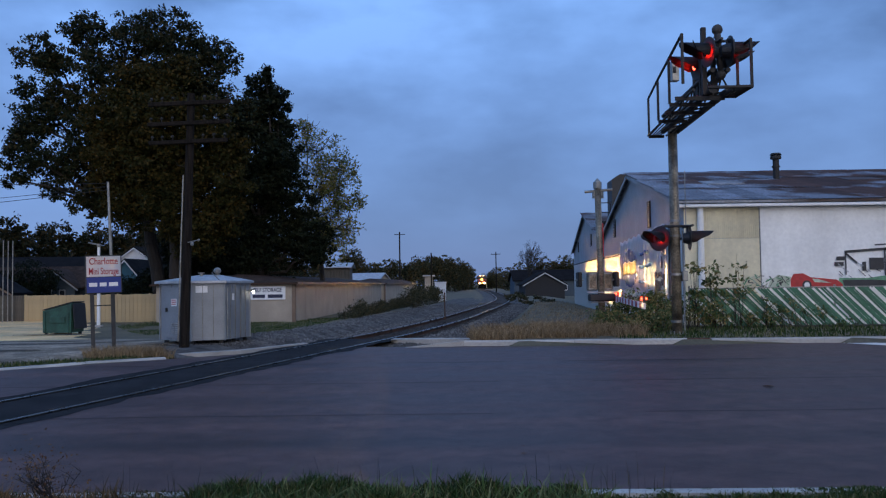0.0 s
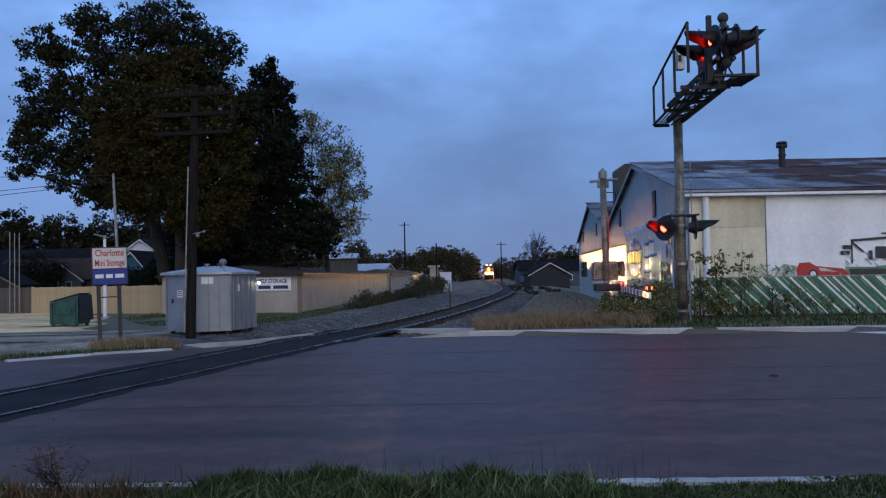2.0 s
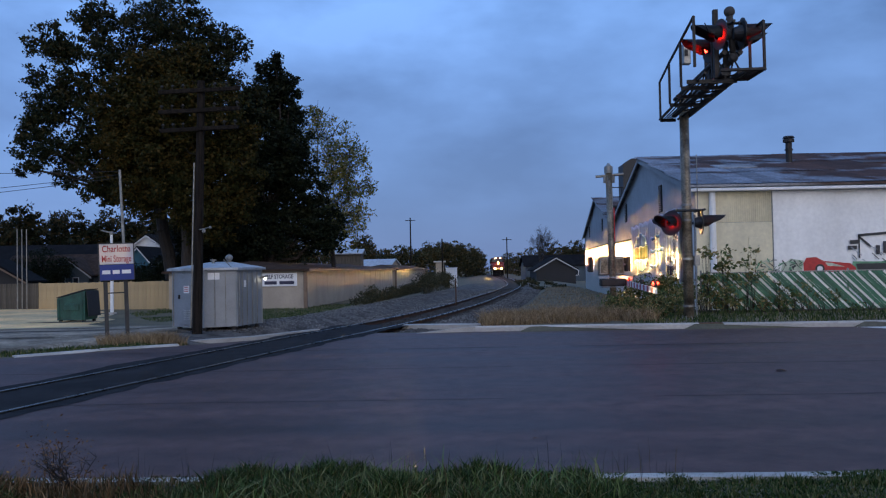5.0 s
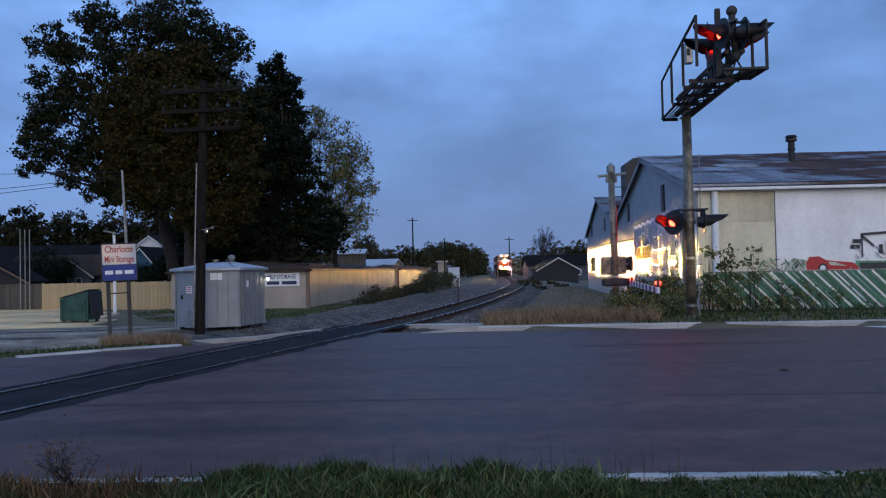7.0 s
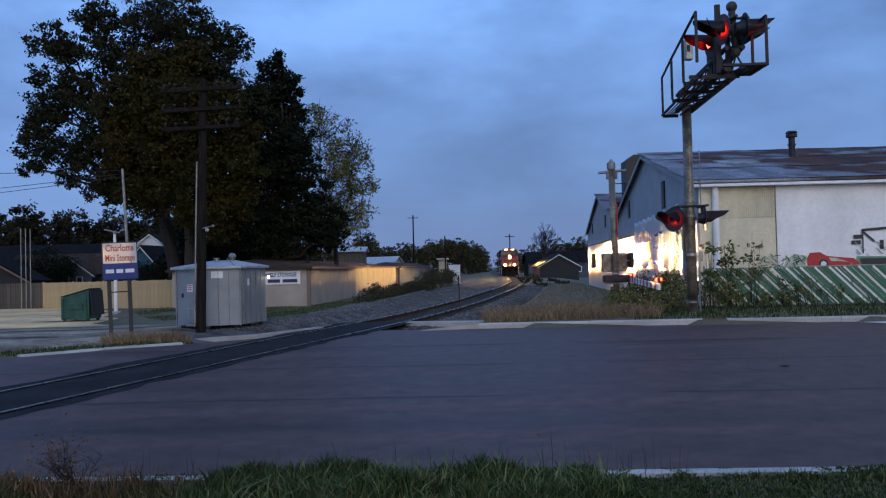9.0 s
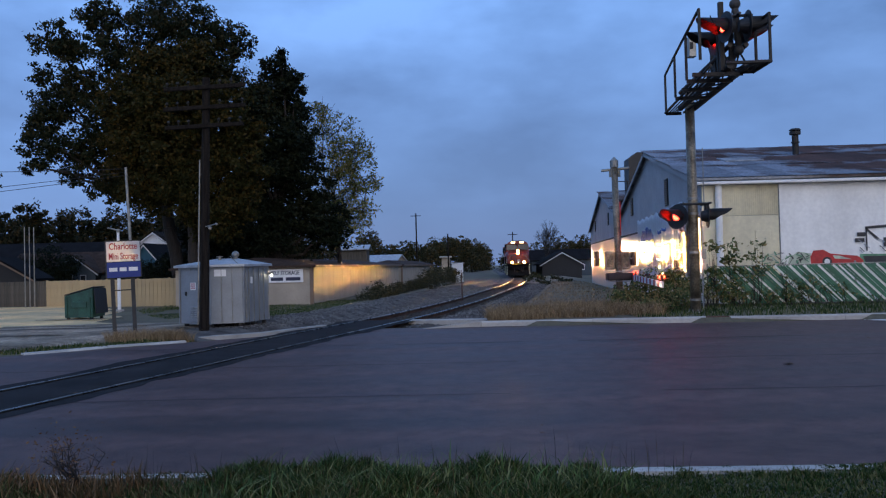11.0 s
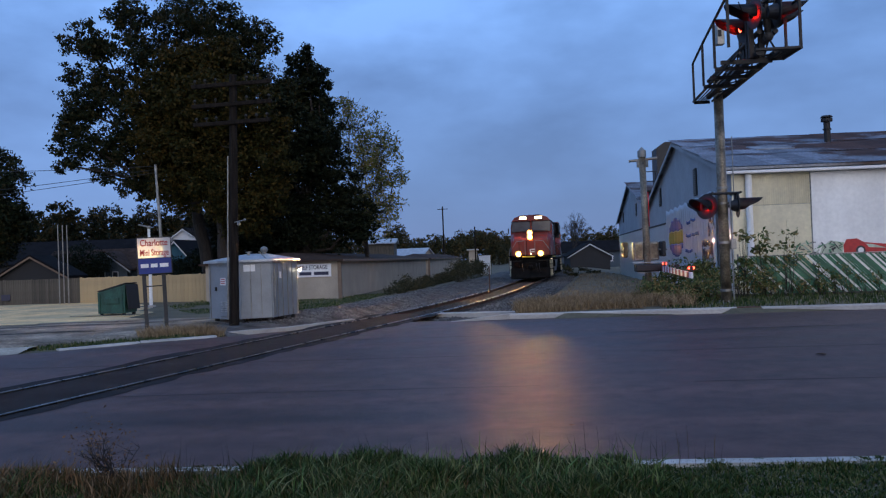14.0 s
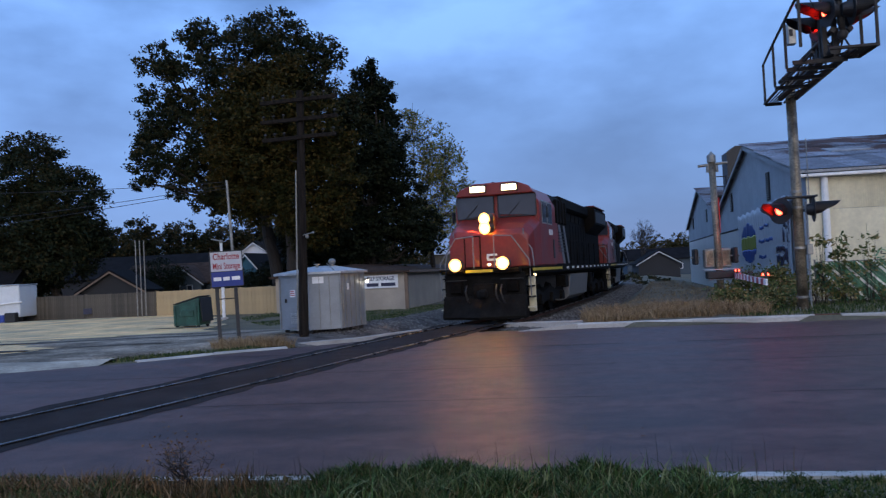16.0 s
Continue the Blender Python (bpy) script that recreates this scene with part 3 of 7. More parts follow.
def driveway_apron():
    """The worn pale drive in front of the yard, sloping up from the road."""
    xs = [-60 + 2.0 * i for i in range(25)] + [-11.4, -10.6, -9.9]
    verts = []
    for x in xs:
        d = 2.3 + 0.5 * noise.noise((x * 0.35, 1.0, 0.0)) - 1.3 * step(-13, -9.9, x)
        for k, z in ((-0.03, 0.004), (0.35, 0.06), (0.55, 0.088), (0.8, 0.09), (1.0, 0.0)):
            verts.append((x, far_edge(x) + d * k + (0.06 * noise.noise((x * 1.3, k * 9, 0)) if k > 0.3 else 0.0), z))
    faces = [(5 * i + k, 5 * i + 5 + k, 5 * i + 6 + k, 5 * i + 1 + k) for i in range(len(xs) - 1) for k in range(4)]
    tagged(new("driveway_apron", raw("driveway_apron", verts, faces, APRON)), "worn pale grey driveway apron at the yard entrance", "driveway", kind="structure")


driveway_apron()


def road_seam(y0, wid, k):
    """A dark sealed joint running along the road."""
    xs = [-20 + 0.4 * i for i in range(90)]
    verts = []
    for x in xs:
        c = y0 - 0.03 * x + 0.05 * noise.noise((x * 0.5, k, 0)) + 0.02 * noise.noise((x * 3.0, k, 2))
        w = wid * (0.6 + 0.7 * abs(noise.noise((x * 0.8, k, 5))))
        verts += [(x, c - w, 0.0025), (x, c + w, 0.0025)]
    faces = [(2 * i, 2 * i + 2, 2 * i + 3, 2 * i + 1) for i in range(len(xs) - 1) if noise.noise((xs[i] * 0.3, k, 8)) > -0.25]
    tagged(new("road_seam", raw("road_seam", verts, faces, SEAL)), "dark sealed joint along the asphalt road", "road seam", kind="structure")


for y_, w_, k_ in ((14.3, 0.05, 1.0), (10.8, 0.035, 2.0), (17.9, 0.07, 3.0)):
    road_seam(y_, w_, k_)

sheet("crossing_patch", [ragged(p, 1) for p in a_] + [ragged(p, 9) for p in reversed(b_)], 0.004, PATCH,
      "dark asphalt patch between and beside the rails", cat="road patch")


def build_rails():
    root = thing("railway_track", pose(0, 0, 0), "curving single railway track with worn shiny rails", "railway track", kind="structure")
    step_s = 1.2
    n = int((ALONG[-1] - 1) / step_s)
    for side in (-1, 1):
        head, web = B(), B()
        prof_h = [(-0.036, RAIL_TOP - 0.035), (0.036, RAIL_TOP - 0.035), (0.036, RAIL_TOP - 0.006), (0.028, RAIL_TOP), (-0.028, RAIL_TOP), (-0.036, RAIL_TOP - 0.006)]
        prof_w = [(-0.07, RAIL_TOP - 0.175), (0.07, RAIL_TOP - 0.175), (0.07, RAIL_TOP - 0.16), (0.012, RAIL_TOP - 0.14), (0.012, RAIL_TOP - 0.036), (-0.012, RAIL_TOP - 0.036), (-0.012, RAIL_TOP - 0.14), (-0.07, RAIL_TOP - 0.16)]
        for bm, prof in ((head, prof_h), (web, prof_w)):
            rows = []
            for i in range(n + 1):
                p, d = track_at(i * step_s)
                r = Vector((d.y, -d.x))
                rows.append([bm.verts.new((p.x + r.x * (side * 0.7535 + u), p.y + r.y * (side * 0.7535 + u), v)) for u, v in prof])
            m = len(prof)
            for i in range(n):
                for k in range(m):
                    bm.faces.new((rows[i][k], rows[i][(k + 1) % m], rows[i + 1][(k + 1) % m], rows[i + 1][k]))
            bmesh.ops.recalc_face_normals(bm, faces=bm.faces[:])
        rail = part("rail", web, RAILSIDE, root, "rusty steel rail")
        part("rail_head", head, RAIL, rail, "polished shiny running surface")
    bm = B()
    box(bm, (0, 0, -0.075), (2.6, 0.22, 0.15), bevel=0.012)
    first = None
    s0 = along_of_y(25.2)
    for i in range(300):
        s = s0 + i * 0.52
        p, d = track_at(s)
        m = pose(p.x, p.y, RAIL_TOP - 0.17 + random.uniform(-0.008, 0.008), 0, 0, math.degrees(math.atan2(d.y, d.x)) - 90 + random.uniform(-1, 1))
        if first is None:
            first = part("tie", bm, TIE, root, at=m)
        else:
            again(first, m)


build_rails()
draped("ballast", lambda y: (track_x(y) - 2.6, track_x(y) + 2.6), [far_edge(-3) + 1.2 + 0.8 * i for i in range(110)] + [112 + 6 * i for i in range(46)], 0.03, GRAVEL,
       "grey crushed-stone ballast under the track", "ballast")
draped("gravel_shoulder", lambda y: (track_x(y) - 5.2 - 1.2 * step(26, 40, y), track_x(y) - 2.55), [far_edge(-5) + 0.6 + 1.0 * i for i in range(80)], 0.035, GRAVEL,
       "grey gravel shoulder beside the track", "gravel")


def stones(name, n, y0, y1, o0, o1, size, label, seed, material=STONE):
    """Loose crushed stones lying on the bed, as one joined heap of small six-cornered lumps."""
    rng = np.random.default_rng(seed)
    y = y0 + (y1 - y0) * rng.random(n) ** 1.4
    off = rng.uniform(o0, o1, n)
    keep = abs(abs(off) - 0.75) > 0.12
    y, off = y[keep], off[keep]
    x = np.array([track_x(v) for v in y]) + off
    z = np.array([ground_z(a, c) for a, c in zip(x, y)]) + 0.04
    m = len(x)
    corner = np.array([(1, 0, 0), (-1, 0, 0), (0, 1, 0), (0, -1, 0), (0, 0, 1), (0, 0, -1)], float)
    s = (size * (0.5 + rng.random((m, 1, 1)))) * (0.6 + 0.7 * rng.random((m, 6, 1)))
    a = rng.random(m) * 6.28
    c, sn = np.cos(a)[:, None], np.sin(a)[:, None]
    v = corner[None] * s
    rot = np.stack([v[..., 0] * c - v[..., 1] * sn, v[..., 0] * sn + v[..., 1] * c, v[..., 2] * 0.75], -1)
    verts = (rot + np.stack([x, y, z], 1)[:, None]).reshape(-1, 3)
    tri = np.array([(0, 2, 4), (2, 1, 4), (1, 3, 4), (3, 0, 4), (2, 0, 5), (1, 2, 5), (3, 1, 5), (0, 3, 5)])
    faces = (np.arange(m)[:, None, None] * 6 + tri[None]).reshape(-1, 3)
    tagged(new(name, raw(name, verts.tolist(), faces.tolist(), material)), label, "gravel", kind="stuff")


draped("oily_bed", lambda y: (track_x(y) - 1.25, track_x(y) + 1.25), [far_edge(-3) + 1.5 + 0.8 * i for i in range(110)] + [113 + 6 * i for i in range(44)], 0.045, OILYBED,
       "dark oily stone bed between the rails", "ballast", cols=6)
stones("bed_stones", 9000, 24.4, 75, -1.25, 1.25, 0.035, "dark oily crushed stones between the rails", 3, DARKSTONE)
stones("ballast_stones", 9000, 24.4, 75, 1.2, 2.8, 0.035, "grey crushed stones beside the rails", 5)
stones("ballast_stones", 6000, 24.4, 75, -2.6, -1.2, 0.035, "grey crushed stones beside the rails", 6)
stones("shoulder_stones", 9000, 24.0, 70, -6.0, -2.4, 0.03, "grey crushed stones on the shoulder", 4)
draped("gravel_lot", lambda y: (-70, LOT_EDGE(y) + 0.7 * noise.noise((y * 0.5, 3.0, 0.0))), [14.3 + 0.8 * i for i in range(54)], 0.06, LOT,
       "pale sandy gravel storage yard", "gravel lot", cols=24)
draped("yard_gravel", lambda y: (LOT_EDGE(y) - 3.5 - (3.0 * noise.noise((y * 0.25, 7.0, 0.0)) + 2.2 * noise.noise((y * 1.1, 2.0, 0.0)) + 0.8 * noise.noise((y * 3.1, 5.0, 0.0))) * step(19, 23, y), min(LOT_EDGE(y) + 7.5, track_x(y) - 4.6, float(np.interp(y, [17.4, 19.0, 20.8, 22.0], [-11.2, -9.9, -8.6, -6.5])))), [17.4 + 0.25 * i for i in range(63)], 0.075, YARDGRAVEL,
       "dark patchy gravel and dirt in front of the yard", "gravel lot", cols=14)


def mud_rut(x0, x1, y0, slope, wid, k):
    """A damp wheel rut wandering across the yard."""
    n = 60
    verts, faces = [], []
    for i in range(n + 1):
        x = x0 + (x1 - x0) * i / n
        c = y0 + slope * (x - x0) + 0.5 * noise.noise((x * 0.3, k, 0.0))
        w = wid * (0.35 + 0.9 * abs(noise.noise((x * 0.7, k, 3.0)))) * min(1.0, 5.0 * i / n, 5.0 * (n - i) / n)
        for u, h in ((-1.0, 0.0), (-0.6, 0.012), (0.6, 0.012), (1.0, 0.0)):
            y = c + u * w + 0.05 * noise.noise((x * 3.0, u, k))
            verts.append((x, y, ground_z(x, y) + 0.078 + h))
        if i:
            for j in range(3):
                a = 4 * (i - 1) + j
                faces.append((a, a + 4, a + 5, a + 1))
    tagged(new("mud_rut", raw("mud_rut", verts, faces, MUD)), "dark damp wheel rut across the gravel yard", "rut", kind="structure")


for args_ in ((-24.0, -9.6, 24.2, 0.12, 0.55, 1.0), (-30.0, -13.0, 27.5, 0.1, 0.4, 4.0), (-22.0, -10.5, 21.5, 0.05, 0.35, 7.0), (-19.0, -15.0, 37.6, 0.05, 0.5, 9.0)):
    mud_rut(*args_)


def kerb_run(name, pts, label, piece=3.0, h=0.15, w=0.16, inward=1):
    """A kerb of separate concrete lengths along a line; inward: the side on which the road lies."""
    root = thing(name, pose(0, 0, 0), label, "kerb", kind="structure")
    bm = B()
    prism(bm, [(0.0, -0.08), (w, -0.08), (w, h), (0.03, h), (0.0, h - 0.04)], -0.5, 0.5, "y")
    me = mesh_of("kerb_stone", bm, CONCRETE)
    for (x0, y0), (x1, y1) in zip(pts[:-1], pts[1:]):
        L_ = math.hypot(x1 - x0, y1 - y0)
        n = max(1, round(L_ / piece))
        ang = math.degrees(math.atan2(y1 - y0, x1 - x0)) - 90
        for i in range(n):
            f = (i + 0.5) / n
            o = new("kerb_stone", me)
            o.parent = root
            o.matrix_basis = pose(x0 + (x1 - x0) * f, y0 + (y1 - y0) * f, random.uniform(-0.004, 0.004), 0, 0, ang + (180 if inward < 0 else 0)) @ Matrix.Diagonal((1, L_ / n - 0.012, 1, 1))
    return root


def far_kerb_line(x0, x1, n):
    return [(x0 + (x1 - x0) * i / n, far_edge(x0 + (x1 - x0) * i / n)) for i in range(n + 1)]


kerb_run("kerb_far", [(0.9, 22.48)] + [(6.93, far_edge(6.93))], "pale concrete kerb along the far roadside", inward=-1)
kerb_run("kerb_far_east", [(7.57, far_edge(7.57)), (40, far_edge(40))], "pale concrete kerb along the far roadside", inward=-1)
kerb_run("kerb_yard", [(-9.2, 17.65), (-7.9, 18.9), (-6.36, 19.8)], "low worn concrete kerb beside the yard entrance", h=0.04, w=0.24, inward=-1)
b_ = B()
va_ = [b_.verts.new(q) for q in ((-0.7, 22.25, 0.0), (0.9, 22.48, 0.15), (0.9, 22.64, 0.15), (-0.7, 22.42, 0.0), (0.9, 22.48, -0.05), (0.9, 22.64, -0.05))]
for f_ in ((0, 1, 2, 3), (0, 4, 1), (3, 2, 5), (0, 3, 5, 4), (1, 4, 5, 2)):
    b_.faces.new([va_[i_] for i_ in f_])
bmesh.ops.recalc_face_normals(b_, faces=b_.faces[:])
tagged(part("kerb_end", b_, CONCRETE), "pale concrete kerb end sloping down to the road", "kerb", kind="structure")
kerb_run("kerb_near", [(-30, near_edge(-30)), (-2.5, near_edge(-2.5))], "pale concrete kerb along the near roadside", h=0.13, inward=1)
kerb_run("kerb_near_east", [(-2.5, near_edge(-2.5)), (40, near_edge(40))], "pale concrete kerb along the near roadside", h=0.13, inward=1)

# ---------------- crossing: hut, pole, sign ----------------
def signal_hut():
    # six-sided aluminium relay hut on short legs
    root = thing("signal_hut", pose(-6.72, 24.85, 0.0), "grey aluminium relay hut on short legs with hipped roof", "hut")
    plan = [(-1.42, -0.06), (-0.27, -0.82), (0.615, -0.477), (1.015, 1.073), (0.2, 1.75), (-1.2, 1.4)]
    bm = B()
    prism(bm, plan, 0.16, 1.84, "z")
    part("wall", bm, ALU, root)
    # seams and corner posts
    for i, (x, y) in enumerate(plan):
        x2, y2 = plan[(i + 1) % len(plan)]
        b = B()
        rod(b, (x, y, 0.15), (x, y, 1.85), 0.03, n=6)
        part("corner_post", b, ALU, root)
        for f in (0.36, 0.68):
            b = B()
            box(b, (x + (x2 - x) * f, y + (y2 - y) * f, 1.0), (0.025, 0.035, 1.66), math.degrees(math.atan2(y2 - y, x2 - x)))
            part("seam", b, ALU, root)
    # roof
    b = B()
    grow = [(x * 1.12, (y - 0.3) * 1.12 + 0.3) for x, y in plan]
    lo = [b.verts.new((x, y, 1.84)) for x, y in grow]
    lo2 = [b.verts.new((x, y, 1.91)) for x, y in grow]
    apex = [b.verts.new((-0.35, 0.3, 2.10)), b.verts.new((0.25, 0.35, 2.10))]
    n = len(grow)
    b.faces.new(lo)
    for i in range(n):
        b.faces.new((lo[i], lo[(i + 1) % n], lo2[(i + 1) % n], lo2[i]))
    near_apex = [0, 0, 1, 1, 1, 0]
    for i in range(n):
        j = (i + 1) % n
        p, q = apex[near_apex[i]], apex[near_apex[j]]
        b.faces.new((lo2[i], lo2[j], q, p) if p is not q else (lo2[i], lo2[j], p))
    bmesh.ops.recalc_face_normals(b, faces=b.faces[:])
    roof = part("roof", b, ALUROOF, root, "dull aluminium hipped roof")
    b = B()
    rod(b, (0.2, 0.3, 2.05), (0.2, 0.3, 2.16), 0.07)
    ball(b, (0.2, 0.3, 2.22), 0.12, 12, (1, 1, 0.85))
    part("vent_cowl", b, GALV, roof, "round galvanised roof vent")
    b = B()
    rod(b, (-0.22, 0.05, 2.0), (-0.22, 0.05, 2.14), 0.05)
    rod(b, (-0.22, 0.05, 2.14), (-0.22, 0.05, 2.17), 0.1)
    part("vent_pipe", b, GALV, roof)
    # door on the yard side, with hinges, handle, vent louvres and a notice
    fx, fy = (plan[1][0] - plan[0][0]), (plan[1][1] - plan[0][1])
    ang = math.degrees(math.atan2(fy, fx))
    face = lambda u, z, off=0.02: pose(plan[0][0] + fx * u, plan[0][1] + fy * u, z, 0, 0, ang) @ Matrix.Translation((0, -off, 0))
    b = B()
    box(b, (0, 0, 0), (0.62, 0.03, 1.5), bevel=0.008)
    door = part("door", b, ALU, root, at=face(0.42, 0.98))
    b = B()
    box(b, (-0.24, -0.03, 0.08), (0.06, 0.05, 0.12), bevel=0.008)
    part("handle", b, DARKSTEEL, door)
    for k in range(6):
        for c in (0, 1):
            b = B()
            box(b, (0, 0, 0), (0.12, 0.02, 0.03), m=pose(0.02 + 0.16 * c, -0.022, -0.6 + 0.055 * k, 25, 0, 0))
            part("louvre", b, ALUROOF, door)
    b = B()
    box(b, (0.08, -0.02, 0.3), (0.24, 0.008, 0.22))
    note = part("notice", b, SIGNWHITE, door, "small white notice with red print")
    for z in (0.37, 0.31, 0.25):
        b = B()
        box(b, (0.08, -0.027, z), (0.19, 0.004, 0.028))
        part("print_bar", b, SIGNRED, door)
    gx, gy = (plan[2][0] - plan[1][0]), (plan[2][1] - plan[1][1])
    ang2 = math.degrees(math.atan2(gy, gx))
    b = B()
    box(b, (0, -0.02, 0), (0.34, 0.01, 0.2))
    part("plate", b, SIGNWHITE, root, "pale identification plate", at=pose(plan[1][0] + gx * 0.3, plan[1][1] + gy * 0.3, 1.66, 0, 0, ang2))
    hx, hy = (plan[3][0] - plan[2][0]), (plan[3][1] - plan[2][1])
    ang3 = math.degrees(math.atan2(hy, hx))
    side = lambda u, z: pose(plan[2][0] + hx * u, plan[2][1] + hy * u, z, 0, 0, ang3)
    b = B()
    box(b, (0, -0.02, 0), (0.12, 0.01, 0.2))
    part("paper", b, SIGNWHITE, root, at=side(0.3, 1.42))
    b = B()
    rod(b, (0, 0, 0), (0, -0.16, 0.02), 0.025)
    box(b, (0, -0.16, 0.03), (0.12, 0.14, 0.06), bevel=0.01)
    lamp = part("wall_lamp", b, GALV, root, at=side(0.95, 1.58))
    b = B()
    ball(b, (0, -0.17, -0.03), 0.044, 10)
    part("bulb", b, LAMPWHITE, lamp, "lit white bulb")
    b = B()
    rod(b, (0, -0.05, 0), (0, -0.05, 1.5), 0.018)
    rod(b, (0, -0.05, 1.5), (-0.3, 0.3, 1.95), 0.012)
    part("conduit", b, GALV, root, at=side(0.05, 0.2))
    # folded seams between the wall sheets
    for i, us in ((0, (0.02, 0.98)), (1, (0.33, 0.66)), (2, (0.02, 0.2, 0.4, 0.6, 0.8, 0.99))):
        p, q = plan[i], plan[i + 1]
        ex, ey = q[0] - p[0], q[1] - p[1]
        ln = math.hypot(ex, ey)
        for u in us:
            b = B()
            x, y = p[0] + ex * u + ey / ln * 0.012, p[1] + ey * u - ex / ln * 0.012
            box(b, (x, y, 0.98), (0.016, 0.03, 1.62), math.degrees(math.atan2(ey, ex)), bevel=0.004)
            part("seam", b, GALV, root)
    for x, y in ((-1.25, 0.02), (-0.28, -0.66), (0.5, -0.4), (0.7, 0.3), (0.88, 1.0), (0.15, 1.55), (-1.05, 1.2)):
        b = B()
        box(b, (x, y, 0.08), (0.12, 0.12, 0.2), bevel=0.01)
        part("leg", b, DARKSTEEL, root)
    return root


signal_hut()


def utility_pole():
    root = thing("utility_pole", pose(-6.95, 23.2, 0.0, 0, 1.6, 0), "dark wooden utility pole with three crossarms", "utility pole")
    b = B()
    rod(b, (0, 0, -0.2), (0, 0, 7.25), 0.145, 0.105, 12)
    part("pole", b, POLEWOOD, root)
    b = B()
    rod(b, (-0.17, -0.04, 0.2), (-0.15, -0.04, 4.9), 0.022)
    part("conduit", b, GALV, root, "grey metal conduit")
    b = B()
    box(b, (0.17, -0.1, 2.95), (0.07, 0.14, 0.1), bevel=0.02)
    ball(b, (0.36, -0.14, 3.06), 0.04, 10)
    rod(b, (0.0, -0.1, 2.98), (0.36, -0.14, 3.06), 0.014)
    part("camera_box", b, GALV, root, "small grey surveillance camera")
    for z, w in ((6.95, 1.15), (6.38, 1.15), (5.85, 1.1)):
        b = B()
        box(b, (0.0, -0.14, z), (2 * w, 0.09, 0.11), bevel=0.01, m=pose(0.0, -0.14, z, 0, -4, 2))
        arm = part("crossarm", b, POLEWOOD, root)
        for k in (-1, -0.72, -0.44, 0.4, 0.7, 1):
            b = B()
            x = k * (w - 0.08)
            rod(b, (x, -0.14, z + 0.05 + 0.07 * x), (x, -0.14, z + 0.13 + 0.07 * x), 0.012)
            ball(b, (x, -0.14, z + 0.16 + 0.07 * x), 0.045, 8)
            part("insulator", b, DARKSTEEL, arm)
    return root


utility_pole()


def storage_sign():
    root = thing("business_sign", pose(-8.52, 21.6, 0.0, 0, -1.5, 24), "white and blue boxed storage sign on two grey posts", "sign")
    # local: x across the face, y away from the viewer
    for x in (-0.29, 0.21):
        b = B()
        box(b, (x, 0.0, 0.80), (0.1, 0.1, 1.7), bevel=0.01)
        part("post", b, POSTGREY, root)
    b = B()
    box(b, (-0.04, 0, 1.28), (0.5, 0.03, 0.03))
    part("brace", b, DARKSTEEL, root)
    b = B()
    for c, s in (((0, 0, 2.57), (0.88, 0.2, 0.04)), ((0, 0, 1.62), (0.88, 0.2, 0.04)), ((-0.42, 0, 2.1), (0.04, 0.2, 0.98)), ((0.42, 0, 2.1), (0.04, 0.2, 0.98)), ((0, 0, 2.028), (0.8, 0.19, 0.02))):
        box(b, c, s, bevel=0.006)
    cab = part("cabinet", b, POSTGREY, root, "dark metal box frame")
    for z, h, m in ((2.30, 0.53, PANELCLEAR), (1.82, 0.40, PANELBLUE)):
        b = B()
        b.faces.new([b.verts.new((sx * 0.41, 0.096, z + sz * h / 2)) for sx, sz in ((-1, -1), (1, -1), (1, 1), (-1, 1))])
        part("back_panel", b, m, cab)
    b = B()
    b.faces.new([b.verts.new((sx * 0.415, -0.106, 2.30 + sz * 0.265)) for sx, sz in ((-1, -1), (1, -1), (1, 1), (-1, 1))])
    part("upper_panel", b, PANELWHITE, cab, "white sign face with red lettering")
    b = B()
    box(b, (0, -0.102, 1.82), (0.83, 0.012, 0.40))
    part("lower_panel", b, PANELBLUE, cab, "blue sign face with white bars")
    face = lambda x, z, w=1.0: pose(x, -0.112, z, 90, 0, 0) @ Matrix.Diagonal((w, 1, 1, 1))
    lettering("lettering", "Charlotte", 0.24, SIGNRED, cab, face(0, 2.43, 0.74), bold=0.003)
    lettering("lettering", "Mini Storage", 0.24, SIGNRED, cab, face(0, 2.17, 0.6), bold=0.003)
    for x, w in ((-0.26, 0.2), (-0.02, 0.17), (0.23, 0.22)):
        b = B()
        box(b, (x, -0.112, 1.83), (w, 0.008, 0.10))
        part("number_bar", b, SIGNWHITE, cab)
    return root


storage_sign()


